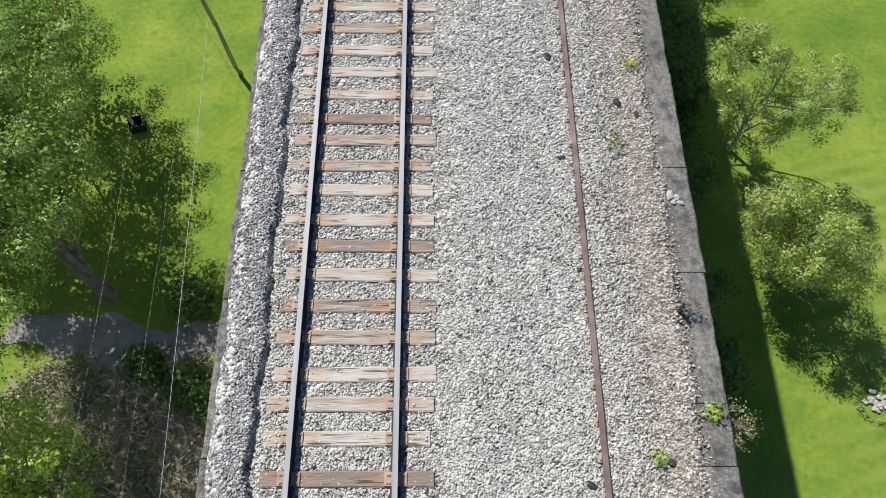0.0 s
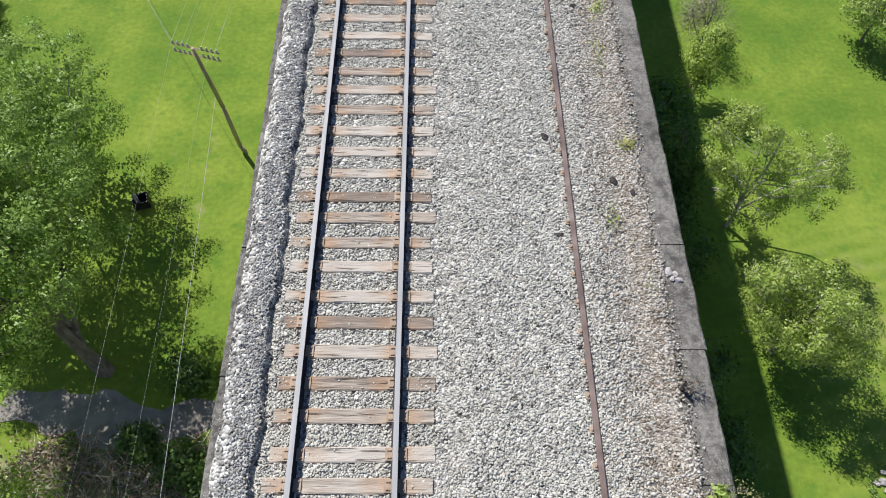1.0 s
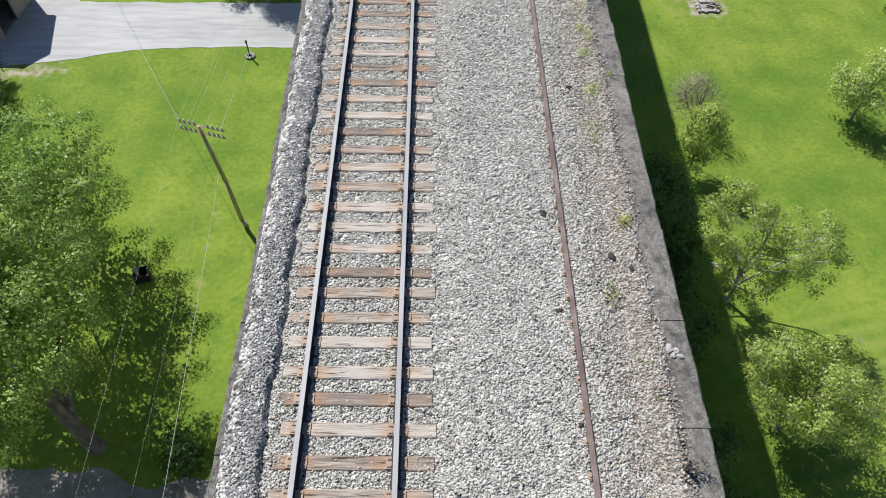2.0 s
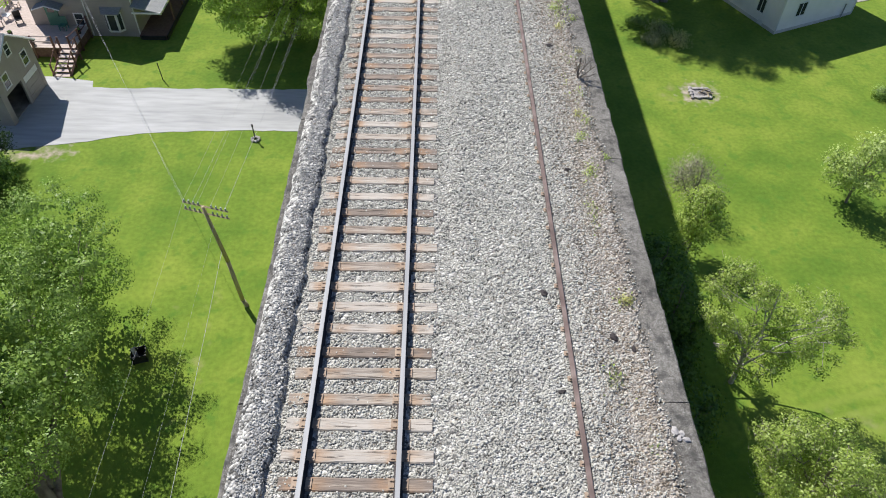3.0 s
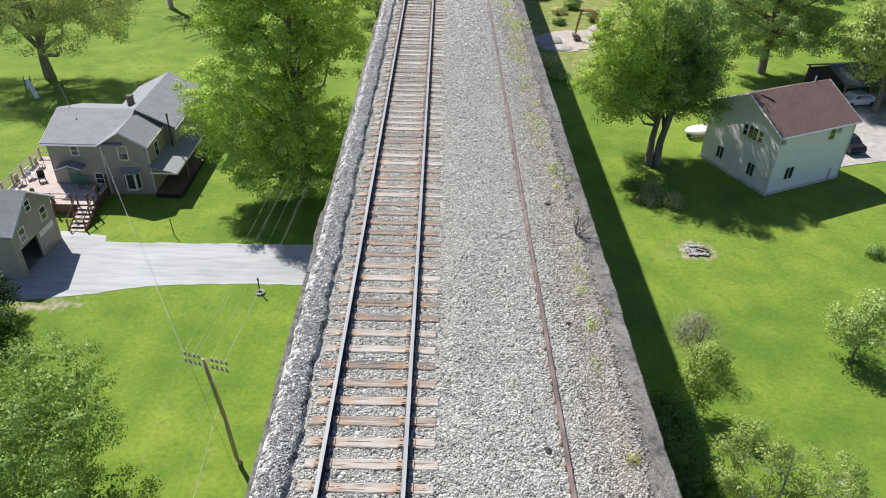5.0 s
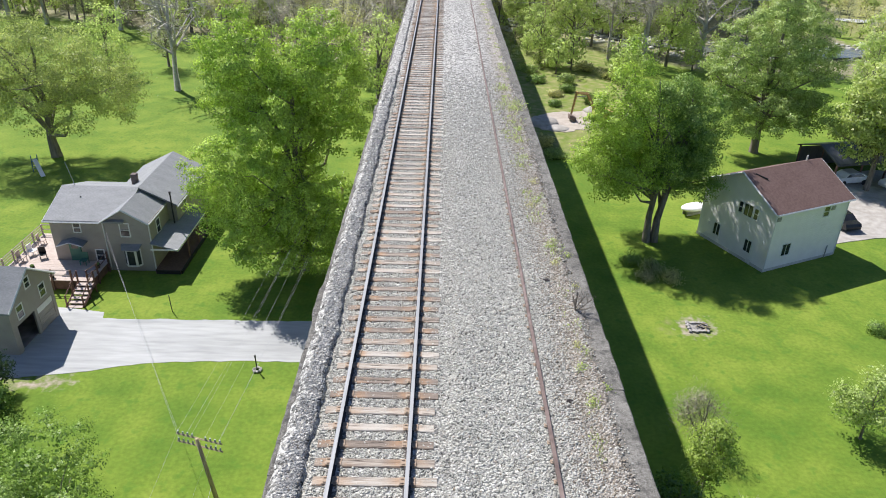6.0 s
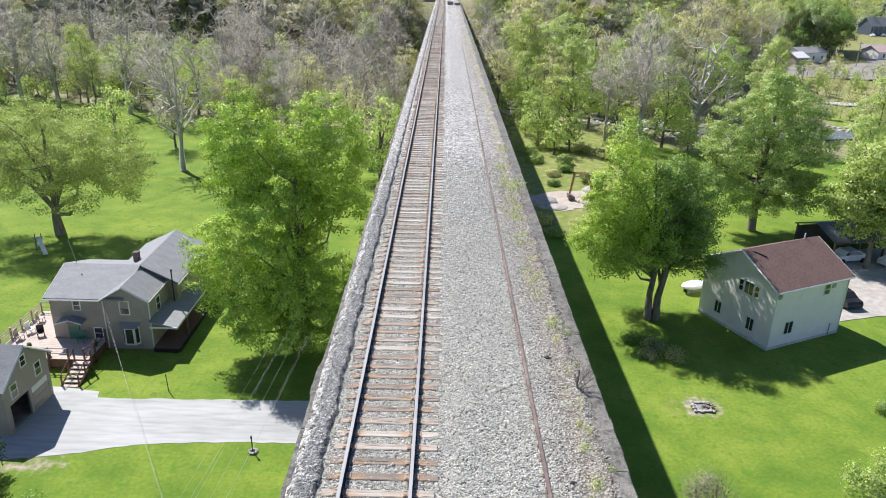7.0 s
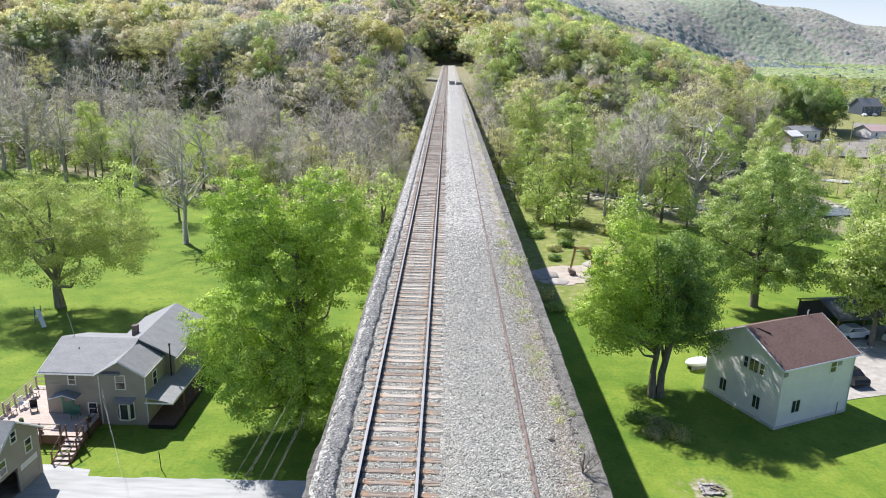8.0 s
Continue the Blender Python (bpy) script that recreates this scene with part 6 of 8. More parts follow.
def grey_house():
    h = tagged(thing("farmhouse"), "two-storey taupe farmhouse with grey roofs and white trim", "house")
    bm = bmesh.new()
    gable_walls(bm, -31.4, -25.2, 53.9, 61.7, 4.82, 6.12, "x")
    box(bm, -25.2, -23.0, 53.9, 58.2, -0.3, 4.72)
    part("wall", bm, M_GREYWALL, h)
    bm = bmesh.new()
    gable_walls(bm, -28.0, -22.2, 58.1, 66.5, 4.65, 6.1, "y")
    part("rear_wall", bm, M_GREYWALL, h)
    bm = bmesh.new()
    gable_walls(bm, -26.85, -23.3, 53.88, 57.7, 4.78, 5.86, "y", base=4.0)
    part("gable_wall", bm, M_GREYWALL, h)
    bm = bmesh.new()
    gable_roof(bm, -31.4, -25.35, 53.9, 61.7, 4.82, 6.12, "x")
    part("main_roof", bm, M_ROOFGREY, h, "grey roof with a long plain slope")
    bm = bmesh.new()
    gable_roof(bm, -28.0, -22.2, 58.0, 66.5, 4.65, 6.1, "y")
    part("rear_roof", bm, M_ROOFGREY, h)
    bm = bmesh.new()
    gable_roof(bm, -26.85, -23.3, 53.9, 58.0, 4.78, 5.86, "y")
    part("gable_roof", bm, M_ROOFGREY, h)
    # white eave boards and rakes
    for a, b in (((-31.75, 53.52, 4.7), (-27.0, 53.52, 4.7)), ((-27.2, 53.56, 4.62), (-25.07, 53.56, 5.92)), ((-22.95, 53.56, 4.62), (-25.07, 53.56, 5.92)),
                 ((-31.73, 53.55, 4.72), (-31.73, 57.8, 6.14)), ((-31.73, 62.0, 4.72), (-31.73, 57.8, 6.14)), ((-21.86, 57.6, 4.48), (-21.86, 66.8, 4.48)), ((-22.95, 53.6, 4.62), (-22.95, 57.8, 4.62))):
        bm = bmesh.new()
        tube(bm, a, b, 0.075, n=4)
        part("fascia", bm, M_TRIM, h, "white fascia board")
    for x in (-26.9, -23.06):
        bm = bmesh.new()
        tube(bm, (x, 53.82, 0.1), (x, 53.82, 4.7), 0.05, n=6)
        part("downspout", bm, M_TRIM, h, "white downspout")
    # windows
    for x, z, w, hh in ((-29.15, 3.66, 0.52, 0.78), (-25.15, 3.35, 0.7, 1.15), (-27.65, 1.0, 0.62, 0.95)):
        window(h, on(x, 53.9, z, -90), w, hh)
    window(h, on(-23.0, 55.6, 3.0, 0), 0.7, 1.2)
    window(h, on(-22.2, 60.2, 3.0, 0), 0.7, 1.2)
    window(h, on(-31.4, 56.5, 3.0, 180), 0.7, 1.1)
    # bay window
    bm = bmesh.new()
    for m, w in ((on(-24.85, 53.45, 0.72, -90), 0.7), (on(-25.42, 53.66, 0.72, -140), 0.42), (on(-24.28, 53.66, 0.72, -40), 0.42)):
        box(bm, -w / 2 - 0.04, w / 2 + 0.04, -0.1, 0, -0.12, 1.5, m)
    bay = part("bay_window", bm, M_TRIM, h, "white bay window with a small roof")
    bm = bmesh.new()
    for m, w in ((on(-24.85, 53.45, 0.72, -90), 0.7), (on(-25.42, 53.66, 0.72, -140), 0.4), (on(-24.28, 53.66, 0.72, -40), 0.4)):
        box(bm, -w / 2 + 0.05, w / 2 - 0.05, -0.05, 0.012, 0.05, 1.38, m)
    part("pane", bm, M_GLASS, bay)
    bm = bmesh.new()
    slab(bm, [(-25.75, 53.9, 2.62), (-25.55, 53.35, 2.25), (-24.15, 53.35, 2.25), (-23.95, 53.9, 2.62)], 0.06)
    part("bay_roof", bm, M_ROOFGREY, bay)
    # front door with hood
    bm = bmesh.new()
    box(bm, -30.15, -29.2, 53.8, 53.92, 0.95, 3.0)
    d = part("door", bm, M_GREENDOOR, h, "green front door with a window")
    bm = bmesh.new()
    box(bm, -29.95, -29.4, 53.78, 53.82, 2.1, 2.75)
    part("door_pane", bm, M_GLASS, d)
    bm = bmesh.new()
    for s in (-1, 1):
        slab(bm, [(-29.6, 52.95, 3.15), (-29.6, 53.9, 3.15), (-29.6 + s * 1.08, 53.9, 2.8), (-29.6 + s * 1.08, 52.95, 2.8)][::s], 0.1)
    hood = part("door_hood", bm, M_ROOFGREY, h, "small gabled hood over the door")
    bm = bmesh.new()
    for s in (-1, 1):
        tube(bm, (-29.6, 52.92, 3.08), (-29.6 + s * 1.1, 52.92, 2.73), 0.05, n=4)
    part("hood_trim", bm, M_TRIM, hood)
    # side porch
    bm = bmesh.new()
    slab(bm, [(-23.0, 53.3, 3.0), (-20.7, 53.3, 2.45), (-20.7, 61.5, 2.45), (-23.0, 61.5, 3.0)], 0.12)
    porch = part("porch_roof", bm, M_ROOFGREY, h, "lean-to grey porch roof")
    for y in (56.1, 58.8, 61.3):
        bm = bmesh.new()
        box(bm, -20.9, -20.78, y - 0.06, y + 0.06, 0, 2.36)
        part("porch_post", bm, M_TRIM if y < 54 else M_REDWOOD, porch)
    bm = bmesh.new()
    box(bm, -20.76, -20.68, 53.3, 61.5, 2.3, 2.42)
    box(bm, -23.0, -20.7, 53.26, 53.32, 2.36, 2.5)
    part("porch_fascia", bm, M_TRIM, porch)
    bm = bmesh.new()
    box(bm, -23.0, -20.8, 53.5, 61.4, 0, 0.35)
    part("porch_floor", bm, M_ROOFBROWN, porch)
    # black strips stand in for the shade under the porch
    bm = bmesh.new()
    box(bm, -22.9, -20.85, 53.4, 53.5, 0.0, 0.34)
    box(bm, -20.8, -20.7, 53.5, 61.4, 0.0, 0.34)
    part("porch_skirt", bm, M_BLACK, porch, "black strip in place of shade under the porch")
    # flue, chimney, vent
    bm = bmesh.new()
    tube(bm, (-22.35, 57.6, 2.7), (-22.35, 57.6, 5.75), 0.065)
    tube(bm, (-22.35, 57.6, 5.75), (-22.35, 57.6, 5.92), 0.1)
    part("stove_pipe", bm, M_BLACK, h, "black metal stove pipe")
    bm = bmesh.new()
    box(bm, -26.6, -26.15, 59.95, 60.45, 5.0, 6.45)
    box(bm, -26.64, -26.11, 59.91, 60.49, 6.28, 6.36)
    part("chimney", bm, M_BRICK, h, "squat brick chimney")
    bm = bmesh.new()
    tube(bm, (-29.6, 56.4, 5.2), (-29.6, 56.4, 5.85), 0.05)
    part("roof_vent", bm, M_BLACK, h)
    bm = bmesh.new()
    tube(bm, (-30.9, 58.4, 5.7), (-31.6, 58.8, 8.0), 0.03)
    part("antenna_mast", bm, M_STEEL, h, "leaning thin metal mast")


grey_house()


def wood_deck():
    d = tagged(thing("wooden_deck"), "large pale timber deck with red-brown rails round the farmhouse", "deck")
    z = 0.95
    y = 50.4
    while y < 58.6:
        bm = bmesh.new()
        x1 = -27.0 if y < 53.7 else -31.45
        box(bm, -35.0, x1, y, y + 0.27, z - 0.05, z)
        part("deck_board", bm, M_DECKWOOD, d)
        y += 0.285
    posts = [(-35.0, 50.4), (-35.0, 52.0), (-35.0, 53.6), (-35.0, 55.2), (-35.0, 56.9), (-35.0, 58.5), (-33.4, 50.4), (-31.8, 50.4), (-30.2, 50.4), (-28.6, 50.4), (-27.3, 50.4), (-27.0, 51.6), (-27.0, 53.6), (-33.2, 58.6)]
    for x, y in posts:
        bm = bmesh.new()
        box(bm, x - 0.06, x + 0.06, y - 0.06, y + 0.06, -0.1, z + 1.0)
        part("post", bm, M_REDWOOD if y < 51 or x > -30 else M_DECKWOOD, d)
    for a, b in (((-35, 50.4), (-35, 58.5)), ((-35, 58.5), (-33.2, 58.6)), ((-35, 50.4), (-28.6, 50.4)), ((-27, 51.6), (-27, 53.6)), ((-27.3, 50.4), (-27, 51.6))):
        for hz in ((0.95, 0.72, 0.5, 0.28) if a[0] == b[0] == -35 else (0.95, 0.5)):
            bm = bmesh.new()
            tube(bm, (*a, z + hz), (*b, z + hz), 0.05, n=4)
            part("rail", bm, M_REDWOOD if a[1] < 51.7 and a[0] > -34 else M_DECKWOOD, d)
    bm = bmesh.new()
    box(bm, -34.9, -27.1, 50.45, 53.7, 0.1, z - 0.06)
    part("skirt", bm, M_REDWOOD, d, "red-brown boarded deck skirt")
    n = 6
    for i in range(n):
        bm = bmesh.new()
        yy, zz = 50.3 - 0.42 * i, z - 0.16 * (i + 1)
        box(bm, -28.0, -26.8, yy - 0.44, yy, zz + 0.02, zz + 0.07)
        part("stair_tread", bm, M_DECKWOOD, d)
        bm = bmesh.new()
        box(bm, -28.0, -26.8, yy - 0.02, yy + 0.01, zz - 0.14, zz + 0.02)
        part("stair_riser", bm, M_REDWOOD, d)
    for x in (-28.07, -26.73):
        bm = bmesh.new()
        tube(bm, (x, 50.3, z - 0.1), (x, 47.9, 0.05), 0.1, n=4)
        tube(bm, (x, 50.3, z + 0.9), (x, 47.95, 0.9), 0.05, n=4)
        for k in (0.0, 0.5, 1.0):
            yy = 50.3 - 2.3 * k
            box(bm, x - 0.05, x + 0.05, yy - 0.05, yy + 0.05, 0.0, z + 0.95 - 0.95 * k + 0.05)
        part("stair_rail", bm, M_REDWOOD, d)


wood_deck()


def chair(x, y, z, turn, m, label):
    c = tagged(thing("patio_chair", pose(x, y, z, 0, 0, turn)), label, "chair", "patio chairs on the deck")
    bm = bmesh.new()
    box(bm, -0.28, 0.28, -0.28, 0.28, 0.38, 0.44)
    part("seat", bm, m, c)
    bm = bmesh.new()
    box(bm, -0.28, 0.28, 0.24, 0.3, 0.44, 1.0)
    part("backrest", bm, m, c)
    for sx in (-0.25, 0.25):
        for sy in (-0.25, 0.25):
            bm = bmesh.new()
            box(bm, sx - 0.025, sx + 0.025, sy - 0.025, sy + 0.025, 0, 0.38)
            part("leg", bm, m, c)
    return c


for x, y, a, m in ((-34.2, 53.4, 90, M_DECKWOOD), (-33.9, 54.6, 80, M_WHITE), (-34.1, 56.6, 100, M_DECKWOOD), (-32.3, 56.3, -60, M_BLACK), (-32.7, 54.0, 30, M_BLACK), (-32.0, 57.4, -100, M_BLACK)):
    chair(x, y, 0.95, a, m, "outdoor patio chair standing on the timber deck")
chair(-28.8, 53.2, 0.95, 0, M_GREENDOOR, "green metal chair beside the front door")


def planter(x, y, z):
    p = tagged(thing("plant_pot", pose(x, y, z)), "dark round pot on the timber deck", "plant pot", "pots on the deck")
    bm = bmesh.new()
    tube(bm, (0, 0, 0), (0, 0, 0.35), 0.14, 0.2, 10)
    part("pot", bm, M_BLACK, p)
    bm = bmesh.new()
    ball(bm, (0, 0, 0.42), 0.18, (1, 1, 0.7), 1, 0.2, random.Random(3))
    part("plant", bm, L_DARK, p)


for x, y in ((-32.6, 52.0), (-31.9, 51.0), (-30.4, 50.8), (-27.4, 52.6)):
    planter(x, y, 0.95)


def garage():
    """Gabled garage turned towards the drive."""
    m = Matrix.Translation((-28.1, 46.8, 0)) @ Matrix.Rotation(radians(-3), 4, "Z")
    g = tagged(thing("garage", m), "taupe gabled garage with a dark open doorway", "garage")
    w, dp, e, r = 5.3, 7.0, 3.8, 5.7
    bm = bmesh.new()
    # front wall with the open doorway cut through, side walls, back
    c = -w / 2
    t = 0.15
    for y0, y1, z0, z1 in ((-w, -4.75, 0, 2.1), (-2.65, -2.35, 0, 2.1), (-w, 0, 2.1, e), (-0.35, 0, 0, 2.1)):
        box(bm, -t, 0, y0, y1, z0, z1)
    f = [bm.verts.new(p) for p in ((0, -w, e), (0, 0, e), (0, c, r), (-t, -w, e), (-t, 0, e), (-t, c, r))]
    bm.faces.new((f[0], f[1], f[2]))
    bm.faces.new((f[3], f[5], f[4]))
    bm.faces.new((f[1], f[4], f[5], f[2]))
    bm.faces.new((f[0], f[2], f[5], f[3]))
    box(bm, -dp, -t, -t, 0, -0.2, e)
    box(bm, -dp, -t, -w, -w + t, -0.2, e)
    box(bm, -dp - t, -dp, -w, 0, -0.2, e)
    part("wall", bm, M_GREYWALL, g)
    bm = bmesh.new()
    gable_roof(bm, -dp, 0, -w, 0, e, r, "x", over=0.28)
    part("roof", bm, M_ROOFGREY, g, "grey gabled roof")
    bm = bmesh.new()
    for y in (-w - 0.28, 0.28):
        tube(bm, (0.3, c, r + 0.02), (0.3, y, e - 0.14), 0.08, n=4)
    part("rake_board", bm, M_TRIM, g)
    bm = bmesh.new()
    box(bm, -0.1, -0.03, -2.35, -0.35, 0, 2.1)
    d = part("garage_door", bm, M_GREYWALL, g, "closed pale panelled garage door")
    for k in range(4):
        bm = bmesh.new()
        box(bm, -0.03, -0.012, -2.3, -0.4, 0.05 + 0.51 * k, 0.5 + 0.51 * k)
        part("door_panel", bm, M_TRIM if k == 3 else M_GREYWALL, d)
    bm = bmesh.new()
    box(bm, -6.8, -0.2, -5.1, -0.3, -0.02, 0.07)
    part("floor", bm, M_DIRT, g)
    for y, z, ww, hh in ((-1.25, 2.6, 0.62, 0.95), (-4.1, 2.5, 0.62, 0.95), (-2.65, 4.15, 0.5, 0.75)):
        window(g, Matrix(((0, 1, 0, 0.0), (-1, 0, 0, y), (0, 0, 1, z), (0, 0, 0, 1))), ww, hh)


garage()


def white_house():
    a = math.atan2(60.14 - 56.43, 38.57 - 30.5)
    m = Matrix.Translation((30.6, 56.2, 0)) @ Matrix.Rotation(a, 4, "Z")
    h = tagged(thing("white_house", m), "two-storey cream-sided house with a brown shingle roof", "house")
    w, dp, e, r = 9.05, 8.45, 5.95, 8.12
    bm = bmesh.new()
    gable_walls(bm, 0, w, 0, dp, e, r, "x")
    part("wall", bm, M_WHITEWALL, h)
    bm = bmesh.new()
    gable_roof(bm, 0, w, 0, dp, e, r, "x", over=0.32)
    part("roof", bm, M_ROOFBROWN, h, "brown asphalt shingle roof")
    bm = bmesh.new()
    for p, q in (((-0.34, -0.34, e - 0.16), (-0.34, dp / 2, r + 0.02)), ((-0.34, dp + 0.34, e - 0.16), (-0.34, dp / 2, r + 0.02)), ((-0.3, -0.34, e - 0.16), (w + 0.3, -0.34, e - 0.16)), ((w + 0.34, -0.34, e - 0.16), (w + 0.34, dp / 2, r + 0.02))):
        tube(bm, p, q, 0.09, n=4)
    part("fascia", bm, M_TRIM, h, "white fascia and rake boards")
    bm = bmesh.new()
    box(bm, -0.03, w + 0.03, -0.03, dp + 0.03, -0.3, 0.28)
    part("foundation", bm, M_PALECONC, h, "pale concrete foundation strip")
    for x in (0.02, w - 0.02):
        bm = bmesh.new()
        tube(bm, (x, -0.06, 0.1), (x, -0.06, e - 0.1), 0.045, n=6)
        part("downspout", bm, M_TRIM, h)
    front = lambda x, z: Matrix(((-1, 0, 0, x), (0, -1, 0, 0.0), (0, 0, 1, z), (0, 0, 0, 1)))
    side = lambda y, z: Matrix(((0, -1, 0, 0.0), (1, 0, 0, y), (0, 0, 1, z), (0, 0, 0, 1)))
    window(h, front(2.3, 1.3), 0.95, 1.15, 3)
    window(h, front(6.35, 4.5), 0.65, 0.95)
    for y, z, ww, hh in ((2.2, 1.05, 0.75, 1.15), (6.1, 1.0, 0.75, 1.15), (2.1, 4.35, 0.42, 1.0), (3.0, 4.3, 0.95, 1.1), (3.9, 4.35, 0.42, 1.0)):
        window(h, side(y, z), ww, hh, 3 if ww > 0.7 else 2)
    for x in (0.42, 7.15):
        bm = bmesh.new()
        box(bm, x - 0.24, x + 0.24, -0.05, 0, 5.0, 5.4)
        for k in range(4):
            box(bm, x - 0.22, x + 0.22, -0.075, -0.05, 5.04 + 0.09 * k, 5.09 + 0.09 * k)
        part("vent_cover", bm, M_STEEL, h, "grey louvred vent cover")
    bm = bmesh.new()
    box(bm, -0.06, 0, 1.5, 2.0, 0.1, 0.45)
    part("hatch", bm, M_TRIM, h)
    bm = bmesh.new()
    tube(bm, (7.75, -0.1, 0), (7.75, -0.1, 1.3), 0.05, n=6)
    part("meter_pipe", bm, M_STEEL, h)
    bm = bmesh.new()
    tube(bm, (7.6, dp / 2 + 0.1, r - 0.1), (7.6, dp / 2 + 0.1, r + 0.55), 0.06, n=8)
    part("roof_vent", bm, M_TRIM, h)
    bm = bmesh.new()
    tube(bm, (0.7, dp / 2 - 0.4, r - 0.1), (1.5, dp / 2 - 1.2, r - 0.45), 0.06, n=6)
    part("roof_pipe", bm, M_BLACK, h)


white_house()


def shed():
    s = tagged(thing("carport", pose(50.8, 81.0, 0, 0, 0, 12)), "open dark-roofed carport full of shade behind the trees", "carport")
    bm = bmesh.new()
    slab(bm, [(-4.6, -3.2, 2.6), (6, -3.2, 2.6), (6, 0.5, 3.9), (-4.6, 0.5, 3.9)], 0.15)
    slab(bm, [(-4.6, 0.5, 3.9), (6, 0.5, 3.9), (6, 4.2, 2.6), (-4.6, 4.2, 2.6)], 0.15)
    part("roof", bm, M_ROOFDARK, s, "dark pitched metal roof")
    for x in (-4.4, -1, 2.4, 5.8):
        for y in (-2.8, 3.8):
            bm = bmesh.new()
            box(bm, x - 0.08, x + 0.08, y - 0.08, y + 0.08, 0, 2.6)
            part("post", bm, M_REDWOOD, s)
    bm = bmesh.new()
    box(bm, -4.5, 5.9, 3.75, 3.85, 0, 2.4)
    part("back_wall", bm, M_ROOFDARK, s)


shed()


def car(x, y, turn, paint, label, z=0.05):
    c = tagged(thing("car", pose(x, y, z, 0, 0, turn)), label, "car")
    bm = bmesh.new()
    prof = [(-2.15, 0.3), (-2.2, 0.62), (-2.05, 0.9), (-1.35, 0.98), (-0.75, 1.42), (0.75, 1.46), (1.55, 1.0), (2.1, 0.86), (2.2, 0.55), (2.12, 0.3)]
    a = [bm.verts.new((px, -0.88 + (0.14 if pz > 1.2 else 0), pz)) for px, pz in prof]
    b = [bm.verts.new((px, 0.88 - (0.14 if pz > 1.2 else 0), pz)) for px, pz in prof]
    bm.faces.new(a)
    bm.faces.new(b[::-1])
    for i in range(len(prof)):
        j = (i + 1) % len(prof)
        bm.faces.new((a[i], b[i], b[j], a[j]))
    part("body", bm, paint, c)
    for s in (-1, 1):
        bm = bmesh.new()
        q = [bm.verts.new((px, s * (0.895 - (0.11 if pz > 1.2 else 0)), pz)) for px, pz in ((-1.2, 1.0), (-0.7, 1.36), (0.7, 1.39), (1.35, 1.02))]
        bm.faces.new(q)
        part("side_window", bm, M_GLASS, c)
    bm = bmesh.new()
    slab(bm, [(0.82, -0.7, 1.44), (1.5, -0.8, 1.06), (1.5, 0.8, 1.06), (0.82, 0.7, 1.44)], 0.02)
    part("windscreen", bm, M_GLASS, c)
    for px in (-1.35, 1.35):
        for py in (-0.82, 0.82):
            bm = bmesh.new()
            tube(bm, (px, py - 0.1, 0.31), (px, py + 0.1, 0.31), 0.31, n=14)
            part("wheel", bm, M_RUBBER, c)
    return c


car(42.7, 66.8, 100, M_CARDARK, "dark parked car on the gravel yard")
car(49.4, 78.2, 12, M_WHITE, "white parked car at the mouth of the carport")
car(54.6, 77.0, 20, M_WHITE, "white parked car under the trees of the yard")
for x, y, a, p in ((140, 270, 20, M_CARDARK), (146, 272, 30, M_CARGREY), (236, 408, 80, M_WHITE), (243, 410, 80, M_CARGREY)):
    car(x, y, a, p, "car parked in the village street", 0.38)


def boat(x, y):
    """White covered hull beside the house."""
    b = tagged(thing("covered_boat", pose(x, y, 0, 0, 0, 25)), "small white covered boat on the lawn beside the house", "boat")
    bm = bmesh.new()
    vs = ball(bm, (0, 0, 0.75), 1.0, (1.7, 0.85, 0.42), 3)
    for v in vs:
        if v.co.z > 0.85:
            v.co.z = 0.85 + (v.co.z - 0.85) * 0.5
    part("hull", bm, M_WHITE, b, smooth=True)
    bm = bmesh.new()
    box(bm, -1.2, 1.2, -0.35, -0.25, 0, 0.5)
    box(bm, -1.2, 1.2, 0.25, 0.35, 0, 0.5)
    part("cradle", bm, M_STEEL, b)


boat(28.2, 68.6)


def fire_pit():
    rng = random.Random(4)
    f = tagged(thing("fire_pit", pose(21.9, 47.0, 0) @ Matrix.Scale(0.85, 4)), "square fieldstone fire pit with ash and charred logs on bare earth", "fire pit")
    for i in range(26):
        k = i / 26 * 4
        s, u = int(k), (k % 1) * 2 - 1
        x, y = ((u, -1), (1, u), (-u, 1), (-1, -u))[s]
        bm = bmesh.new()
        ball(bm, (x * 0.85 + rng.uniform(-0.06, 0.06), y * 0.7 + rng.uniform(-0.06, 0.06), 0.12), rng.uniform(0.12, 0.19), (1.2, 1, 0.7), 1, 0.18, rng)
        part("stone", bm, M_ASH, f)
    bm = bmesh.new()
    slab(bm, [(-0.8, -0.65, 0.05), (0.8, -0.65, 0.05), (0.8, 0.65, 0.05), (-0.8, 0.65, 0.05)], 0.06)
    part("ash_bed", bm, M_ASH, f)
    for i in range(7):
        bm = bmesh.new()
        a = rng.uniform(0, 3.1)
        x, y = rng.uniform(0.0, 0.8), rng.uniform(-0.6, 0.2)
        dx, dy = math.cos(a) * 0.35, math.sin(a) * 0.35
        tube(bm, (x - dx, y - dy, 0.16 + 0.03 * i), (x + dx, y + dy, 0.2 + 0.03 * i), 0.06, 0.05, 7)
        part("log", bm, M_BLACK if i % 2 else M_POLE, f)


fire_pit()


# ---------------------------------------------------------------- poles and wires
POLE = Vector((-8.95, 25.5, 0))
TOP = Vector((-9.7, 25.2, 7.75))


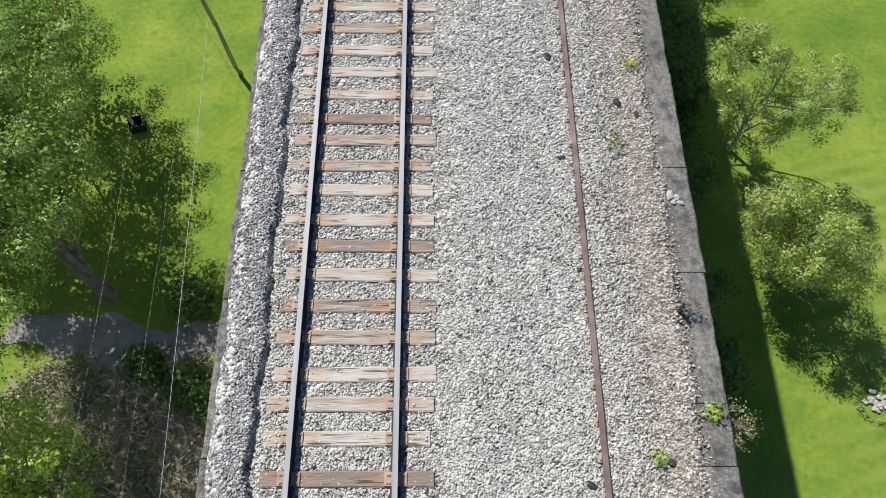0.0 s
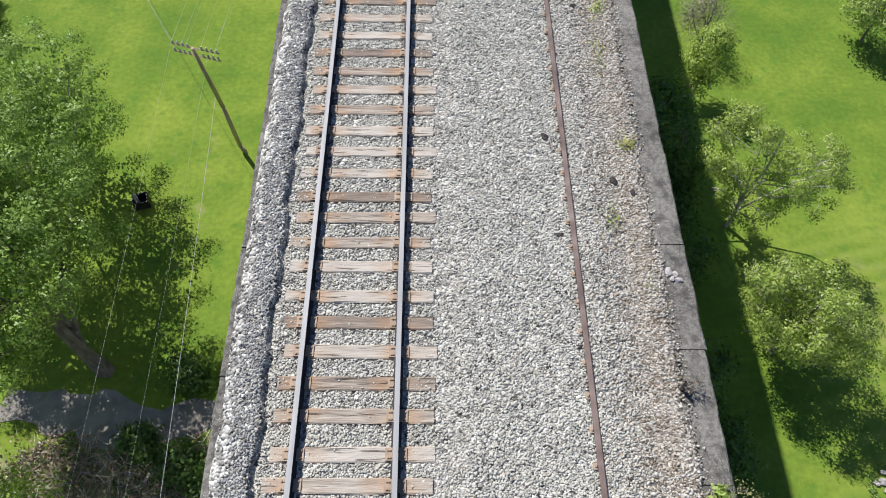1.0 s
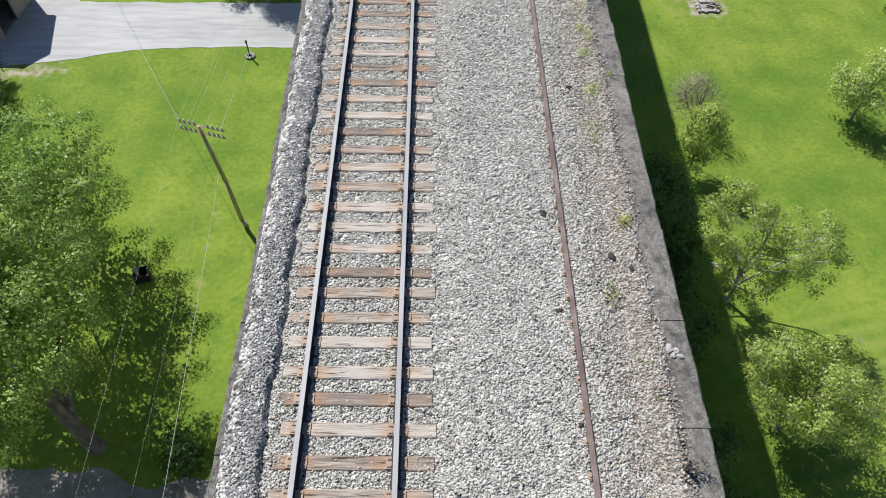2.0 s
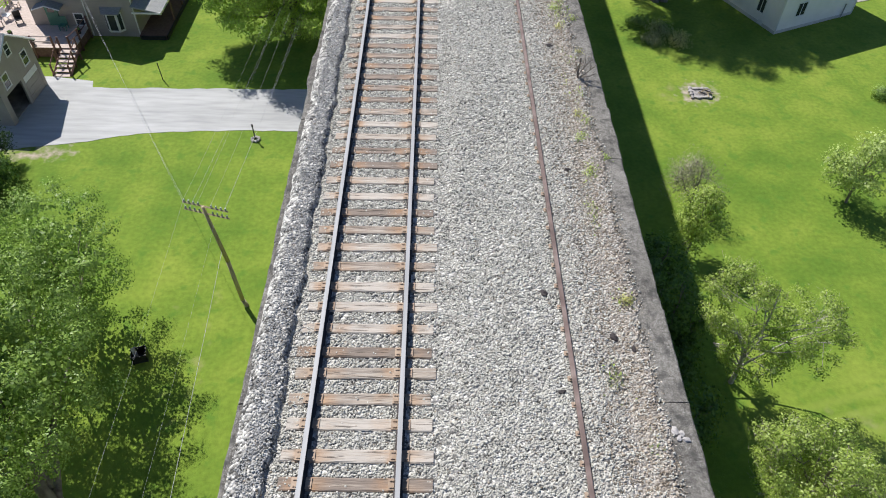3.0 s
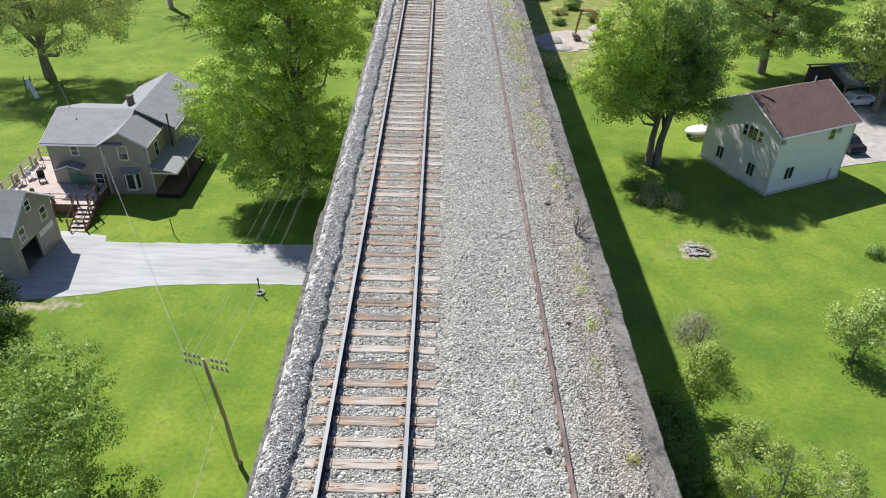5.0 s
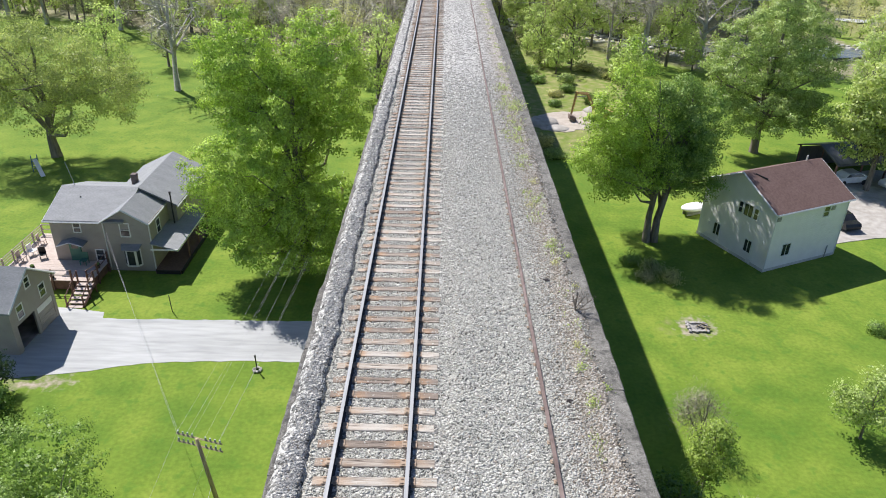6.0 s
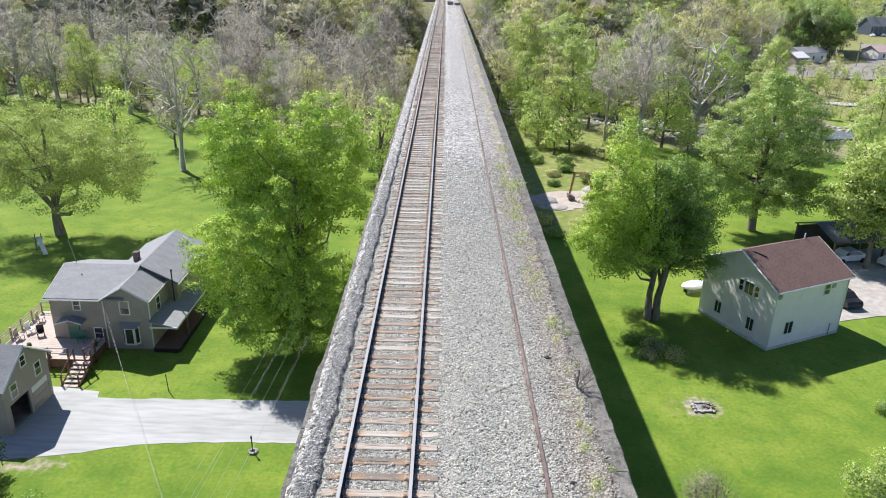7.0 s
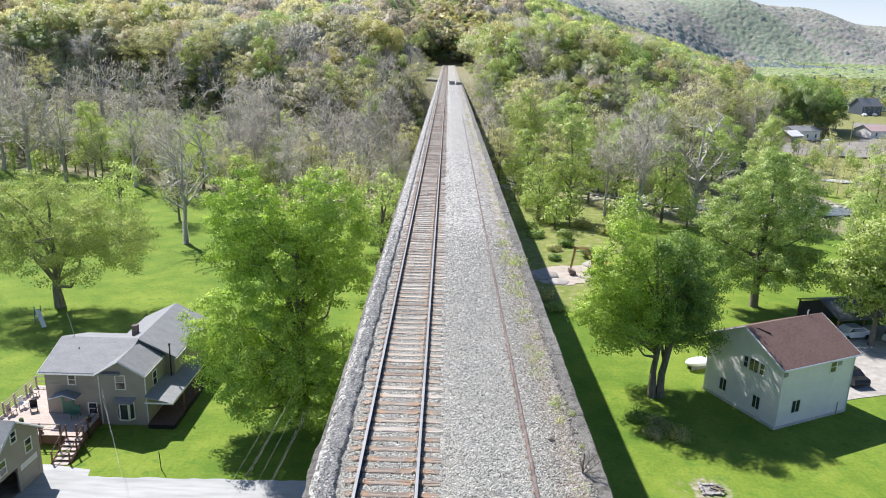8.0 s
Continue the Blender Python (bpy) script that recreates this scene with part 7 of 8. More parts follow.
def telegraph_pole():
    p = tagged(thing("utility_pole"), "leaning wooden pole with two insulator crossarms", "utility pole")
    bm = bmesh.new()
    kink = POLE.lerp(TOP, 0.06) + Vector((-0.24, 0.1, 0))
    tube(bm, POLE - Vector((0, 0, 0.3)), kink, 0.13, 0.12, 12)
    tube(bm, kink, POLE.lerp(TOP, 0.5), 0.12, 0.11, 12)
    tube(bm, POLE.lerp(TOP, 0.5), TOP + Vector((0, 0, 0.12)), 0.11, 0.085, 12)
    part("pole", bm, M_POLE, p, smooth=True)
    pins = []
    along = Vector((2.2, -0.62, -0.02)).normalized()
    for k, (dz, dy) in enumerate(((-0.02, 0.16), (-0.42, 0.1))):
        c = TOP + Vector((0.05, dy, dz))
        bm = bmesh.new()
        tube(bm, c - along * 1.2, c + along * 1.2, 0.055, n=4)
        arm = part("crossarm", bm, M_POLE, p)
        for u in (-1.1, -0.85, -0.6, -0.35, 0.35, 0.6, 0.85, 1.1):
            q = c + along * u
            bm = bmesh.new()
            tube(bm, q, q + Vector((0, 0, 0.1)), 0.02, n=6)
            tube(bm, q + Vector((0, 0, 0.07)), q + Vector((0, 0, 0.2)), 0.05, 0.035, 8)
            part("insulator", bm, M_INSUL, arm, "pale glass insulator")
            pins.append(q + Vector((0, 0, 0.2)))
    return pins


PINS = telegraph_pole()


def wire(a, b, sag, r=0.008, label="thin slack overhead wire"):
    a, b = Vector(a), Vector(b)
    n = 14
    pts = [a.lerp(b, i / n) - Vector((0, 0, sag * 4 * (i / n) * (1 - i / n))) for i in range(n + 1)]
    co, fa = limbs([[(tuple(p), r) for p in pts]], 4)
    return tagged(new("overhead_wire", raw("overhead_wire", co, fa, [M_WIRE])), label, "wire", "overhead wires")


for i in (0, 3, 4, 7):
    q = PINS[i]
    wire(q, q + Vector((1.6, 33, 0.2)), 0.5, 0.0035)
for i, r in ((0, 0.003), (13, 0.0025)):
    q = PINS[i]
    wire(q, q + Vector((1.0, -38, 0.6)), 0.5, r)
for i in (9, 14):
    q = PINS[i]
    wire(q, q + Vector((1.9, 33, 0.0)), 0.5, 0.0045)
wire(POLE.lerp(TOP, 0.62), (-7.2, -14, 5.6), 0.4, 0.01, "pale slack cable leading off from the pole")
wire(PINS[0], (-26.85, 53.7, 4.3), 0.35, 0.005, "service cable slung to the farmhouse")
wire(PINS[8], (-26.7, 53.7, 4.1), 0.4, 0.005, "service cable slung to the farmhouse")


def far_pole(x, y, h, z=None):
    p = tagged(thing("roadside_pole", Matrix.Translation(at(x, y, z))), "plain wooden roadside pole with a crossarm", "utility pole", "roadside poles")
    bm = bmesh.new()
    tube(bm, (0, 0, -0.3), (0, 0, h), 0.16, 0.12, 8)
    part("pole", bm, M_POLE, p)
    bm = bmesh.new()
    w = 1.1 if h > 8 else 0.25
    box(bm, -w, w, -0.06, 0.06, h - 0.7, h - 0.58)
    part("crossarm", bm, M_POLE, p)


for x, y, h in ((20.9, 142.2, 12.8), (-7.6, 60.5, 6.0), (152, 268, 9), (166, 266, 9), (208, 330, 10), (120, 160, 9)):
    far_pole(x, y, h)
for dz in (12.3, 11.0, 9.5):
    wire((20.9, 142.2, dz), (-20, 152, dz), 0.6, 0.03)
    wire((20.9, 142.2, dz), (60, 133, dz), 0.6, 0.03)


def yard_pump(x, y):
    p = tagged(thing("yard_post", pose(x, y, 0) @ Matrix.Scale(0.8, 4)), "black iron post in a ring of pale stones on the lawn", "post")
    rng = random.Random(6)
    bm = bmesh.new()
    tube(bm, (0, 0, 0), (-0.05, 0, 1.6), 0.055, n=8)
    tube(bm, (-0.05, 0, 1.45), (-0.05, 0, 1.65), 0.09, n=8)
    part("post", bm, M_BLACK, p)
    for i in range(9):
        a = i / 9 * 6.28
        bm = bmesh.new()
        ball(bm, (0.32 * math.cos(a), 0.3 * math.sin(a), 0.1), 0.15, (1, 1, 0.8), 1, 0.2, rng)
        part("stone", bm, M_ASH, p)


yard_pump(-11.22, 40.4)
for x, y, dx, h in ((-19.6, 47.6, -0.1, 1.5),):
    s = tagged(thing("garden_stake", pose(x, y, 0)), "thin dark stake standing in the lawn", "stake")
    bm = bmesh.new()
    tube(bm, (0, 0, -0.1), (dx, 0.05, h), 0.035, n=6)
    part("stake", bm, M_BLACK, s)


def garden_bin():
    """Open box of dark sheet metal with a board leaning in it."""
    g = tagged(thing("garden_bin", pose(-13.9, 21.9, 0, 0, 0, 18) @ Matrix.Scale(0.75, 4)), "black open metal bin with a grey board leaning in it", "bin")
    for x0, x1, y0, y1 in ((-0.5, 0.5, -0.45, -0.41), (-0.5, 0.5, 0.41, 0.45), (-0.5, -0.46, -0.41, 0.41), (0.46, 0.5, -0.41, 0.41)):
        bm = bmesh.new()
        box(bm, x0, x1, y0, y1, 0.06, 0.8)
        part("side_panel", bm, M_BLACK, g)
    bm = bmesh.new()
    box(bm, -0.46, 0.46, -0.41, 0.41, 0.06, 0.1)
    part("bottom", bm, M_BLACK, g)
    for x in (-0.46, 0.46):
        for y in (-0.41, 0.41):
            bm = bmesh.new()
            box(bm, x - 0.04, x + 0.04, y - 0.04, y + 0.04, 0, 0.84)
            part("corner_post", bm, M_BLACK, g)
    bm = bmesh.new()
    box(bm, -0.16, 0.12, -0.02, 0.02, 0, 1.15, pose(-0.1, -0.28, 0.1, -24, 0, 20))
    part("board", bm, M_STEEL, g, "weathered grey board")


garden_bin()


def slide():
    s = tagged(thing("playground_slide", pose(-43.6, 74.7, 0, 0, 0, 42) @ Matrix.Scale(0.78, 4)), "white plastic slide with blue frame in the tree shade", "slide")
    bm = bmesh.new()
    slab(bm, [(-0.3, -1.6, 0.3), (0.3, -1.6, 0.3), (0.3, 1.2, 2.0), (-0.3, 1.2, 2.0)], 0.08)
    part("chute", bm, M_WHITE, s)
    for x in (-0.4, 0.4):
        bm = bmesh.new()
        tube(bm, (x, 1.9, 0), (x, 1.3, 2.6), 0.06, n=6)
        part("frame", bm, M_BLUE, s)
    bm = bmesh.new()
    for k in range(5):
        box(bm, -0.4, 0.4, 1.85 - 0.11 * k, 1.92 - 0.11 * k, 0.35 + 0.4 * k, 0.42 + 0.4 * k)
    part("ladder", bm, M_BLUE, s)


slide()


def excavator():
    e = tagged(thing("excavator", pose(24.3, 99.3, 0.1, 0, 0, 184)), "worn orange excavator with its arm down on bare earth", "excavator")
    for y in (-1.0, 1.0):
        bm = bmesh.new()
        box(bm, -1.7, 1.7, y - 0.25, y + 0.25, 0, 0.75)
        part("crawler_track", bm, M_RUBBER, e)
    bm = bmesh.new()
    box(bm, -1.6, 1.2, -1.1, 1.1, 0.85, 1.7)
    part("body", bm, M_ORANGE, e)
    bm = bmesh.new()
    box(bm, 0.0, 1.3, 0.2, 1.1, 1.7, 2.7)
    part("cab", bm, M_GLASS, e)
    bm = bmesh.new()
    tube(bm, (1.1, -0.2, 1.6), (2.3, -0.2, 3.9), 0.24, 0.22, 4)
    tube(bm, (2.3, -0.2, 3.9), (4.0, -0.2, 4.0), 0.22, 0.16, 4)
    part("boom", bm, M_ORANGE, e)
    bm = bmesh.new()
    tube(bm, (3.9, -0.2, 4.2), (4.4, -0.2, 0.9), 0.2, 0.15, 4)
    part("arm", bm, M_ORANGE, e)
    bm = bmesh.new()
    tube(bm, (2.6, 0.05, 3.6), (3.95, 0.05, 3.5), 0.07, n=6)
    part("cylinder", bm, M_STEEL, e)
    bm = bmesh.new()
    slab(bm, [(3.7, -0.7, 0.5), (4.7, -0.7, 0.9), (4.7, 0.3, 0.9), (3.7, 0.3, 0.5)], 0.6)
    part("bucket", bm, M_RUST, e, "rusty digging bucket")


excavator()


def mound(x, y, r, h, seed):
    rng = random.Random(seed)
    bm = bmesh.new()
    vs = ball(bm, (0, 0, 0), 1, (r, r * 0.8, h), 3)
    for v in vs:
        v.co *= 1 + 0.16 * noise.noise(v.co * 1.1)
    bmesh.ops.delete(bm, geom=[v for v in bm.verts if v.co.z < -0.3], context="VERTS")
    o = link("gravel_mound", bm, M_YARD, True)
    o.location = (x, y, 0)
    tagged(o, "low mound of dumped grey gravel", "gravel mound")


mound(15.6, 98.0, 2.4, 0.8, 1)
mound(17.6, 95.6, 1.7, 0.35, 3)
mound(24.5, 104, 2.0, 0.7, 2)


def village_house(name, label, x, y, w, d, e, r, turn, wall, roof, wins):
    h = tagged(thing(name, Matrix.Translation(at(x, y)) @ Matrix.Rotation(radians(turn), 4, "Z")), label, "house", "houses of the village")
    bm = bmesh.new()
    gable_walls(bm, -w / 2, w / 2, -d / 2, d / 2, e, r, "x")
    part("wall", bm, wall, h)
    bm = bmesh.new()
    gable_roof(bm, -w / 2, w / 2, -d / 2, d / 2, e, r, "x", over=0.4)
    part("roof", bm, roof, h)
    for k in range(wins):
        for z in ((0.9, 3.6) if e > 4.5 else (0.9,)):
            window(h, Matrix(((-1, 0, 0, -w / 2 + (k + 0.5) * w / wins), (0, -1, 0, -d / 2), (0, 0, 1, z), (0, 0, 0, 1))), 0.9, 1.3)


village_house("village_house", "slate-blue village house with white windows", 243, 420, 15, 9, 5.4, 9.5, 20, M_BLUEGREY, M_ROOFGREY, 4)
village_house("village_store", "long low building with a pale grey metal roof", 142, 288, 14, 9, 3.6, 5.2, 25, M_WHITEWALL, M_ROOFGREY, 3)
village_house("village_shed", "small shed with a pale pitched roof", 133, 276, 6, 7, 2.6, 4.2, 25, M_GREYWALL, M_WHITE, 1)
village_house("village_barn", "long shed with a faded red roof", 181, 300, 16, 9, 3.0, 5.0, 15, M_WHITEWALL, M_PINKROOF, 3)
village_house("village_hall", "large village hall with a grey metal roof", 270, 462, 26, 14, 5.5, 9.5, 25, M_WHITEWALL, M_ROOFGREY, 4)
village_house("village_house", "white village house with a grey roof", 272, 430, 12, 9, 4.8, 8.0, 20, M_WHITEWALL, M_ROOFGREY, 3)


# ---------------------------------------------------------------- weeds and litter on the viaduct
def weeds():
    rng = np.random.default_rng(9)
    spots = [(4.84, 12.77, 0.2, 33), (4.67, 11.75, 0.14, 27), (4.72, 11.3, 0.16, 33), (4.44, 7.3, 0.22, 44), (4.9, 15.8, 0.2, 22), (4.9, 20, 0.25, 49), (4.6, 22.6, 0.3, 66), (4.88, 35.6, 0.55, 231),
             (4.57, 24.5, 0.35, 66), (4.63, 30.6, 0.4, 93), (4.94, 20.6, 0.25, 49), (4.5, 27.5, 0.35, 60), (4.7, 33, 0.4, 71), (4.55, 39, 0.45, 99), (4.9, 43.2, 0.4, 82), (4.3, 31.5, 0.3, 44), (4.9, 6.0, 0.12, 12), (4.85, 9.0, 0.15, 22)]
    for k in range(70):
        y = 14 + 66 * rng.uniform() ** 0.9
        spots.append((rng.uniform(4.5, 5.05), y, rng.uniform(0.08, 0.2), int(rng.uniform(10, 36))))
    for k in range(26):
        spots.append((rng.uniform(4.2, 5.3), rng.uniform(75, 130), rng.uniform(0.3, 0.5), 24))
    V = []
    for x, y, r, n in spots:
        a = np.stack([x + rng.normal(size=n) * r * 0.6, y + rng.normal(size=n) * r, bed(x, y) + 0.02 + np.zeros(n)], -1)
        l = r * rng.uniform(0.2, 0.55, (n, 1)) + 0.03
        d = rng.normal(size=(n, 3)) * 0.6 + np.array([0, 0, 1.0])
        d /= np.linalg.norm(d, axis=1, keepdims=True)
        s = np.cross(d, rng.normal(size=(n, 3)))
        s /= np.linalg.norm(s, axis=1, keepdims=True)
        w = rng.uniform(0.01, 0.024, (n, 1))
        V.append(np.stack([a - s * w * 0.4, a + d * l * 0.6 + s * w, a + d * l, a + d * l * 0.6 - s * w], 1))
    V = np.concatenate(V)
    me = raw("weeds", V.reshape(-1, 3), np.arange(len(V) * 4).reshape(-1, 4), [L_BUD, L_YELLOW], (np.arange(len(V)) % 3 == 0).astype(int))
    tagged(new("weeds", me), "yellow-green weeds sprouting along the walkway edge", "weeds", kind="stuff")


weeds()


def edge_shrub(x, y, z, seed, label, reach, mat_leaf, n):
    tree("sprouting_shrub", label, (x, y, z), grow(seed, reach, [(0.15, 0, reach * 0.6, reach * 0.45, reach * 0.45)], n, 0.035, 0.008, 0.1, bare=1, clump=0.07, n_clump=60, twigs=0, stout=0.004), mat_leaf, M_BARK, category="shrub")


edge_shrub(5.68, 2.5, 20.2, 61, "wiry shrub sprouting from the viaduct's side", 0.75, L_OLIVE, 420)
edge_shrub(5.02, 16.6, 20.82, 62, "dry leafless shrub rooted in the walkway edge", 0.8, L_LITTER, 40)
edge_shrub(5.1, 4.2, 20.88, 63, "small dry twiggy shrub rooted in the coping", 0.4, L_LITTER, 20)
tree("weed_clump", "bright yellow-green weed clump in the ballast", (4.52, 1.95, 20.8), grow(64, 0.22, [(0, 0, 0.1, 0.12, 0.1)], 90, 0.06, 0.004, 0.2, clump=0.05), L_YELLOW, category="weed")


tree("weed_clump", "bright green grass tuft in a coping joint", (5.4, 2.6, 20.9), grow(65, 0.16, [(0, 0, 0.06, 0.13, 0.06)], 160, 0.07, 0.003, 0.2, clump=0.05), L_YELLOW, category="weed")
tree("weed_clump", "small mossy weed at the inner edge of the coping", (4.98, 9.0, 20.86), grow(66, 0.2, [(0, 0, 0.08, 0.14, 0.08)], 140, 0.06, 0.003, 0.2, clump=0.05), L_OLIVE, category="weed")


for i, (x, y, r, m) in enumerate(((4.71, 28.1, 0.3, L_YELLOW), (4.89, 25.6, 0.24, L_OLIVE), (4.83, 23.9, 0.24, L_YELLOW), (4.5, 23.4, 0.22, L_OLIVE), (4.81, 20.3, 0.17, L_YELLOW), (5.3, 19.7, 0.13, L_SPRING), (4.84, 19.3, 0.12, L_OLIVE),
                                  (4.8, 14.05, 0.15, L_YELLOW), (4.85, 12.78, 0.16, L_SPRING), (5.24, 13.3, 0.1, L_YELLOW), (5.2, 17.9, 0.1, L_OLIVE), (4.86, 15.0, 0.1, L_OLIVE), (4.84, 31.8, 0.26, L_YELLOW), (4.92, 35.0, 0.3, L_SPRING))):
    tree("weed_clump", "yellow-green weed clump along the inner edge of the coping", (x, y, D - 0.12), grow(500 + i, r * 1.1, [(0, 0, r * 0.35, r * 0.85, r * 0.35), (0.2 * r, 0.9 * r, r * 0.25, r * 0.5, r * 0.25)], 120, 0.045, 0.003, 0.2, clump=0.07), m, category="weed", group="weeds along the coping")


def clod(x, y, z, r, seed, m, label, name="clod"):
    rng = random.Random(seed)
    bm = bmesh.new()
    ball(bm, (0, 0, 0), r, (1.3, 0.9, 0.55), 2, 0.28, rng)
    o = link(name, bm, m)
    o.location = (x, y, z + r * 0.25)
    o.rotation_euler = (0, 0, rng.uniform(0, 6))
    tagged(o, label, "clod" if name == "clod" else "stone", "dark lumps in the ballast" if name == "clod" else "stones on the coping")


for i, (x, y, r) in enumerate(((4.7, 1.9, 0.055), (3.4, 9.2, 0.07), (3.5, 7.0, 0.05), (4.6, 8.2, 0.07), (3.5, 1.6, 0.06), (3.62, 4.9, 0.04), (4.9, 7.9, 0.05), (4.3, 12.9, 0.06), (4.45, 18.3, 0.08))):
    clod(x, y, float(bed(x, y)), r, 400 + i, M_RAIL, "dark lump of tar and dirt lying in the ballast")
for i, (x, y, r) in enumerate(((5.26, 6.25, 0.06), (5.36, 6.2, 0.05), (5.3, 6.12, 0.045), (5.42, 6.1, 0.05))):
    clod(x, y, D - 0.07, r, 420 + i, M_ASH, "pale loose stone on the dark coping", "loose_stone")


def stone_ring(x, y):
    """Low round bed edged with fieldstones."""
    rng = random.Random(12)
    p = tagged(thing("stone_ring", pose(x, y, 0)), "round bed of grey fieldstones with a grassy rim on the lawn", "flower bed")
    for i in range(34):
        a, k = rng.uniform(0, 6.28), 0.62 * math.sqrt(rng.random())
        bm = bmesh.new()
        ball(bm, (k * math.cos(a), k * math.sin(a), 0.08), rng.uniform(0.07, 0.13), (1.2, 1, 0.7), 1, 0.2, rng)
        part("stone", bm, M_ASH, p)
    g = np.random.default_rng(13)
    a = g.uniform(0, 6.28, 60)
    c = np.stack([0.82 * np.cos(a), 0.82 * np.sin(a), 0.1 + 0 * a], -1)
    v, f, q = leaves(g, c, 900, 0.09, 0.1, np.zeros((60, 3)) + np.array([0, 0, 1.0]), aspect=0.4)
    o = new("grass_rim", raw("grass_rim", v, f, [L_GREEN], normals=q))
    o.parent = p
    tagged(o, "tall green grass round the stones", kind="stuff")


stone_ring(21.2, 7.4)
for i in range(46):
    bm = bmesh.new()
    y = 0.9 + 0.53 * i
    box(bm, -0.11, -0.05, -0.05, 0.05, 0, 0.018)
    box(bm, -0.085, -0.06, -0.018, 0.018, 0.018, 0.04)
    o = part("rail_clip", bm, M_PLATE, DISUSED)
    o.location = (3.73, y, float(bed(3.62, y)) + 0.02)

# ---------------------------------------------------------------- ties, the pieces of the track
M_TIE = mat("weathered_tie_timber", [(0.22, 0.18, 0.145), (0.37, 0.32, 0.26), (0.47, 0.43, 0.37)], 5.0, 0.9, bump=0.012, bump_scale=14, stretch=(0.35, 7, 7), objects=0.6, big=0.2, big_scale=1.2, space="Object")


def worn_tie(m):
    """Orange rust washed off the plates, and long dark splits."""
    n, l = m.node_tree.nodes, m.node_tree.links
    b = n["Principled BSDF"]
    base = b.inputs["Base Color"].links[0].from_socket
    co = n.new("ShaderNodeTexCoord")
    xyz = n.new("ShaderNodeSeparateXYZ")
    l.new(co.outputs["Object"], xyz.inputs[0])
    ab = n.new("ShaderNodeMath")
    ab.operation = "ABSOLUTE"
    l.new(xyz.outputs[0], ab.inputs[0])
    df = n.new("ShaderNodeMath")
    df.operation = "SUBTRACT"
    l.new(ab.outputs[0], df.inputs[0])
    df.inputs[1].default_value = 0.72
    a2 = n.new("ShaderNodeMath")
    a2.operation = "ABSOLUTE"
    l.new(df.outputs[0], a2.inputs[0])
    mr = n.new("ShaderNodeMapRange")
    mr.inputs["From Min"].default_value, mr.inputs["From Max"].default_value = 0.5, 0.12
    l.new(a2.outputs[0], mr.inputs["Value"])
    pos = n.new("ShaderNodeNewGeometry")
    no = n.new("ShaderNodeTexNoise")
    no.inputs["Scale"].default_value, no.inputs["Detail"].default_value = 2.3, 4
    l.new(pos.outputs["Position"], no.inputs["Vector"])
    nr = n.new("ShaderNodeMapRange")
    nr.inputs["From Min"].default_value, nr.inputs["From Max"].default_value, nr.inputs["To Max"].default_value = 0.4, 0.62, 0.75
    l.new(no.outputs["Fac"], nr.inputs["Value"])
    mu = n.new("ShaderNodeMath")
    mu.operation = "MULTIPLY"
    l.new(mr.outputs[0], mu.inputs[0])
    l.new(nr.outputs[0], mu.inputs[1])
    mx = n.new("ShaderNodeMix")
    mx.data_type = "RGBA"
    mx.inputs[7].default_value = (0.4, 0.23, 0.115, 1)
    l.new(mu.outputs[0], mx.inputs[0])
    l.new(base, mx.inputs[6])
    mp = n.new("ShaderNodeMapping")
    mp.inputs["Scale"].default_value = (1.1, 16, 16)
    l.new(pos.outputs["Position"], mp.inputs["Vector"])
    cr = n.new("ShaderNodeTexNoise")
    cr.inputs["Scale"].default_value, cr.inputs["Detail"].default_value = 1.6, 3
    l.new(mp.outputs[0], cr.inputs["Vector"])
    cm = n.new("ShaderNodeMapRange")
    cm.inputs["From Min"].default_value, cm.inputs["From Max"].default_value, cm.inputs["To Max"].default_value = 0.59, 0.66, 0.85
    l.new(cr.outputs["Fac"], cm.inputs["Value"])
    m3 = n.new("ShaderNodeMix")
    m3.data_type = "RGBA"
    m3.inputs[7].default_value = (0.05, 0.04, 0.03, 1)
    l.new(cm.outputs[0], m3.inputs[0])
    l.new(mx.outputs[2], m3.inputs[6])
    l.new(m3.outputs[2], b.inputs["Base Color"])
    return m


worn_tie(M_TIE)


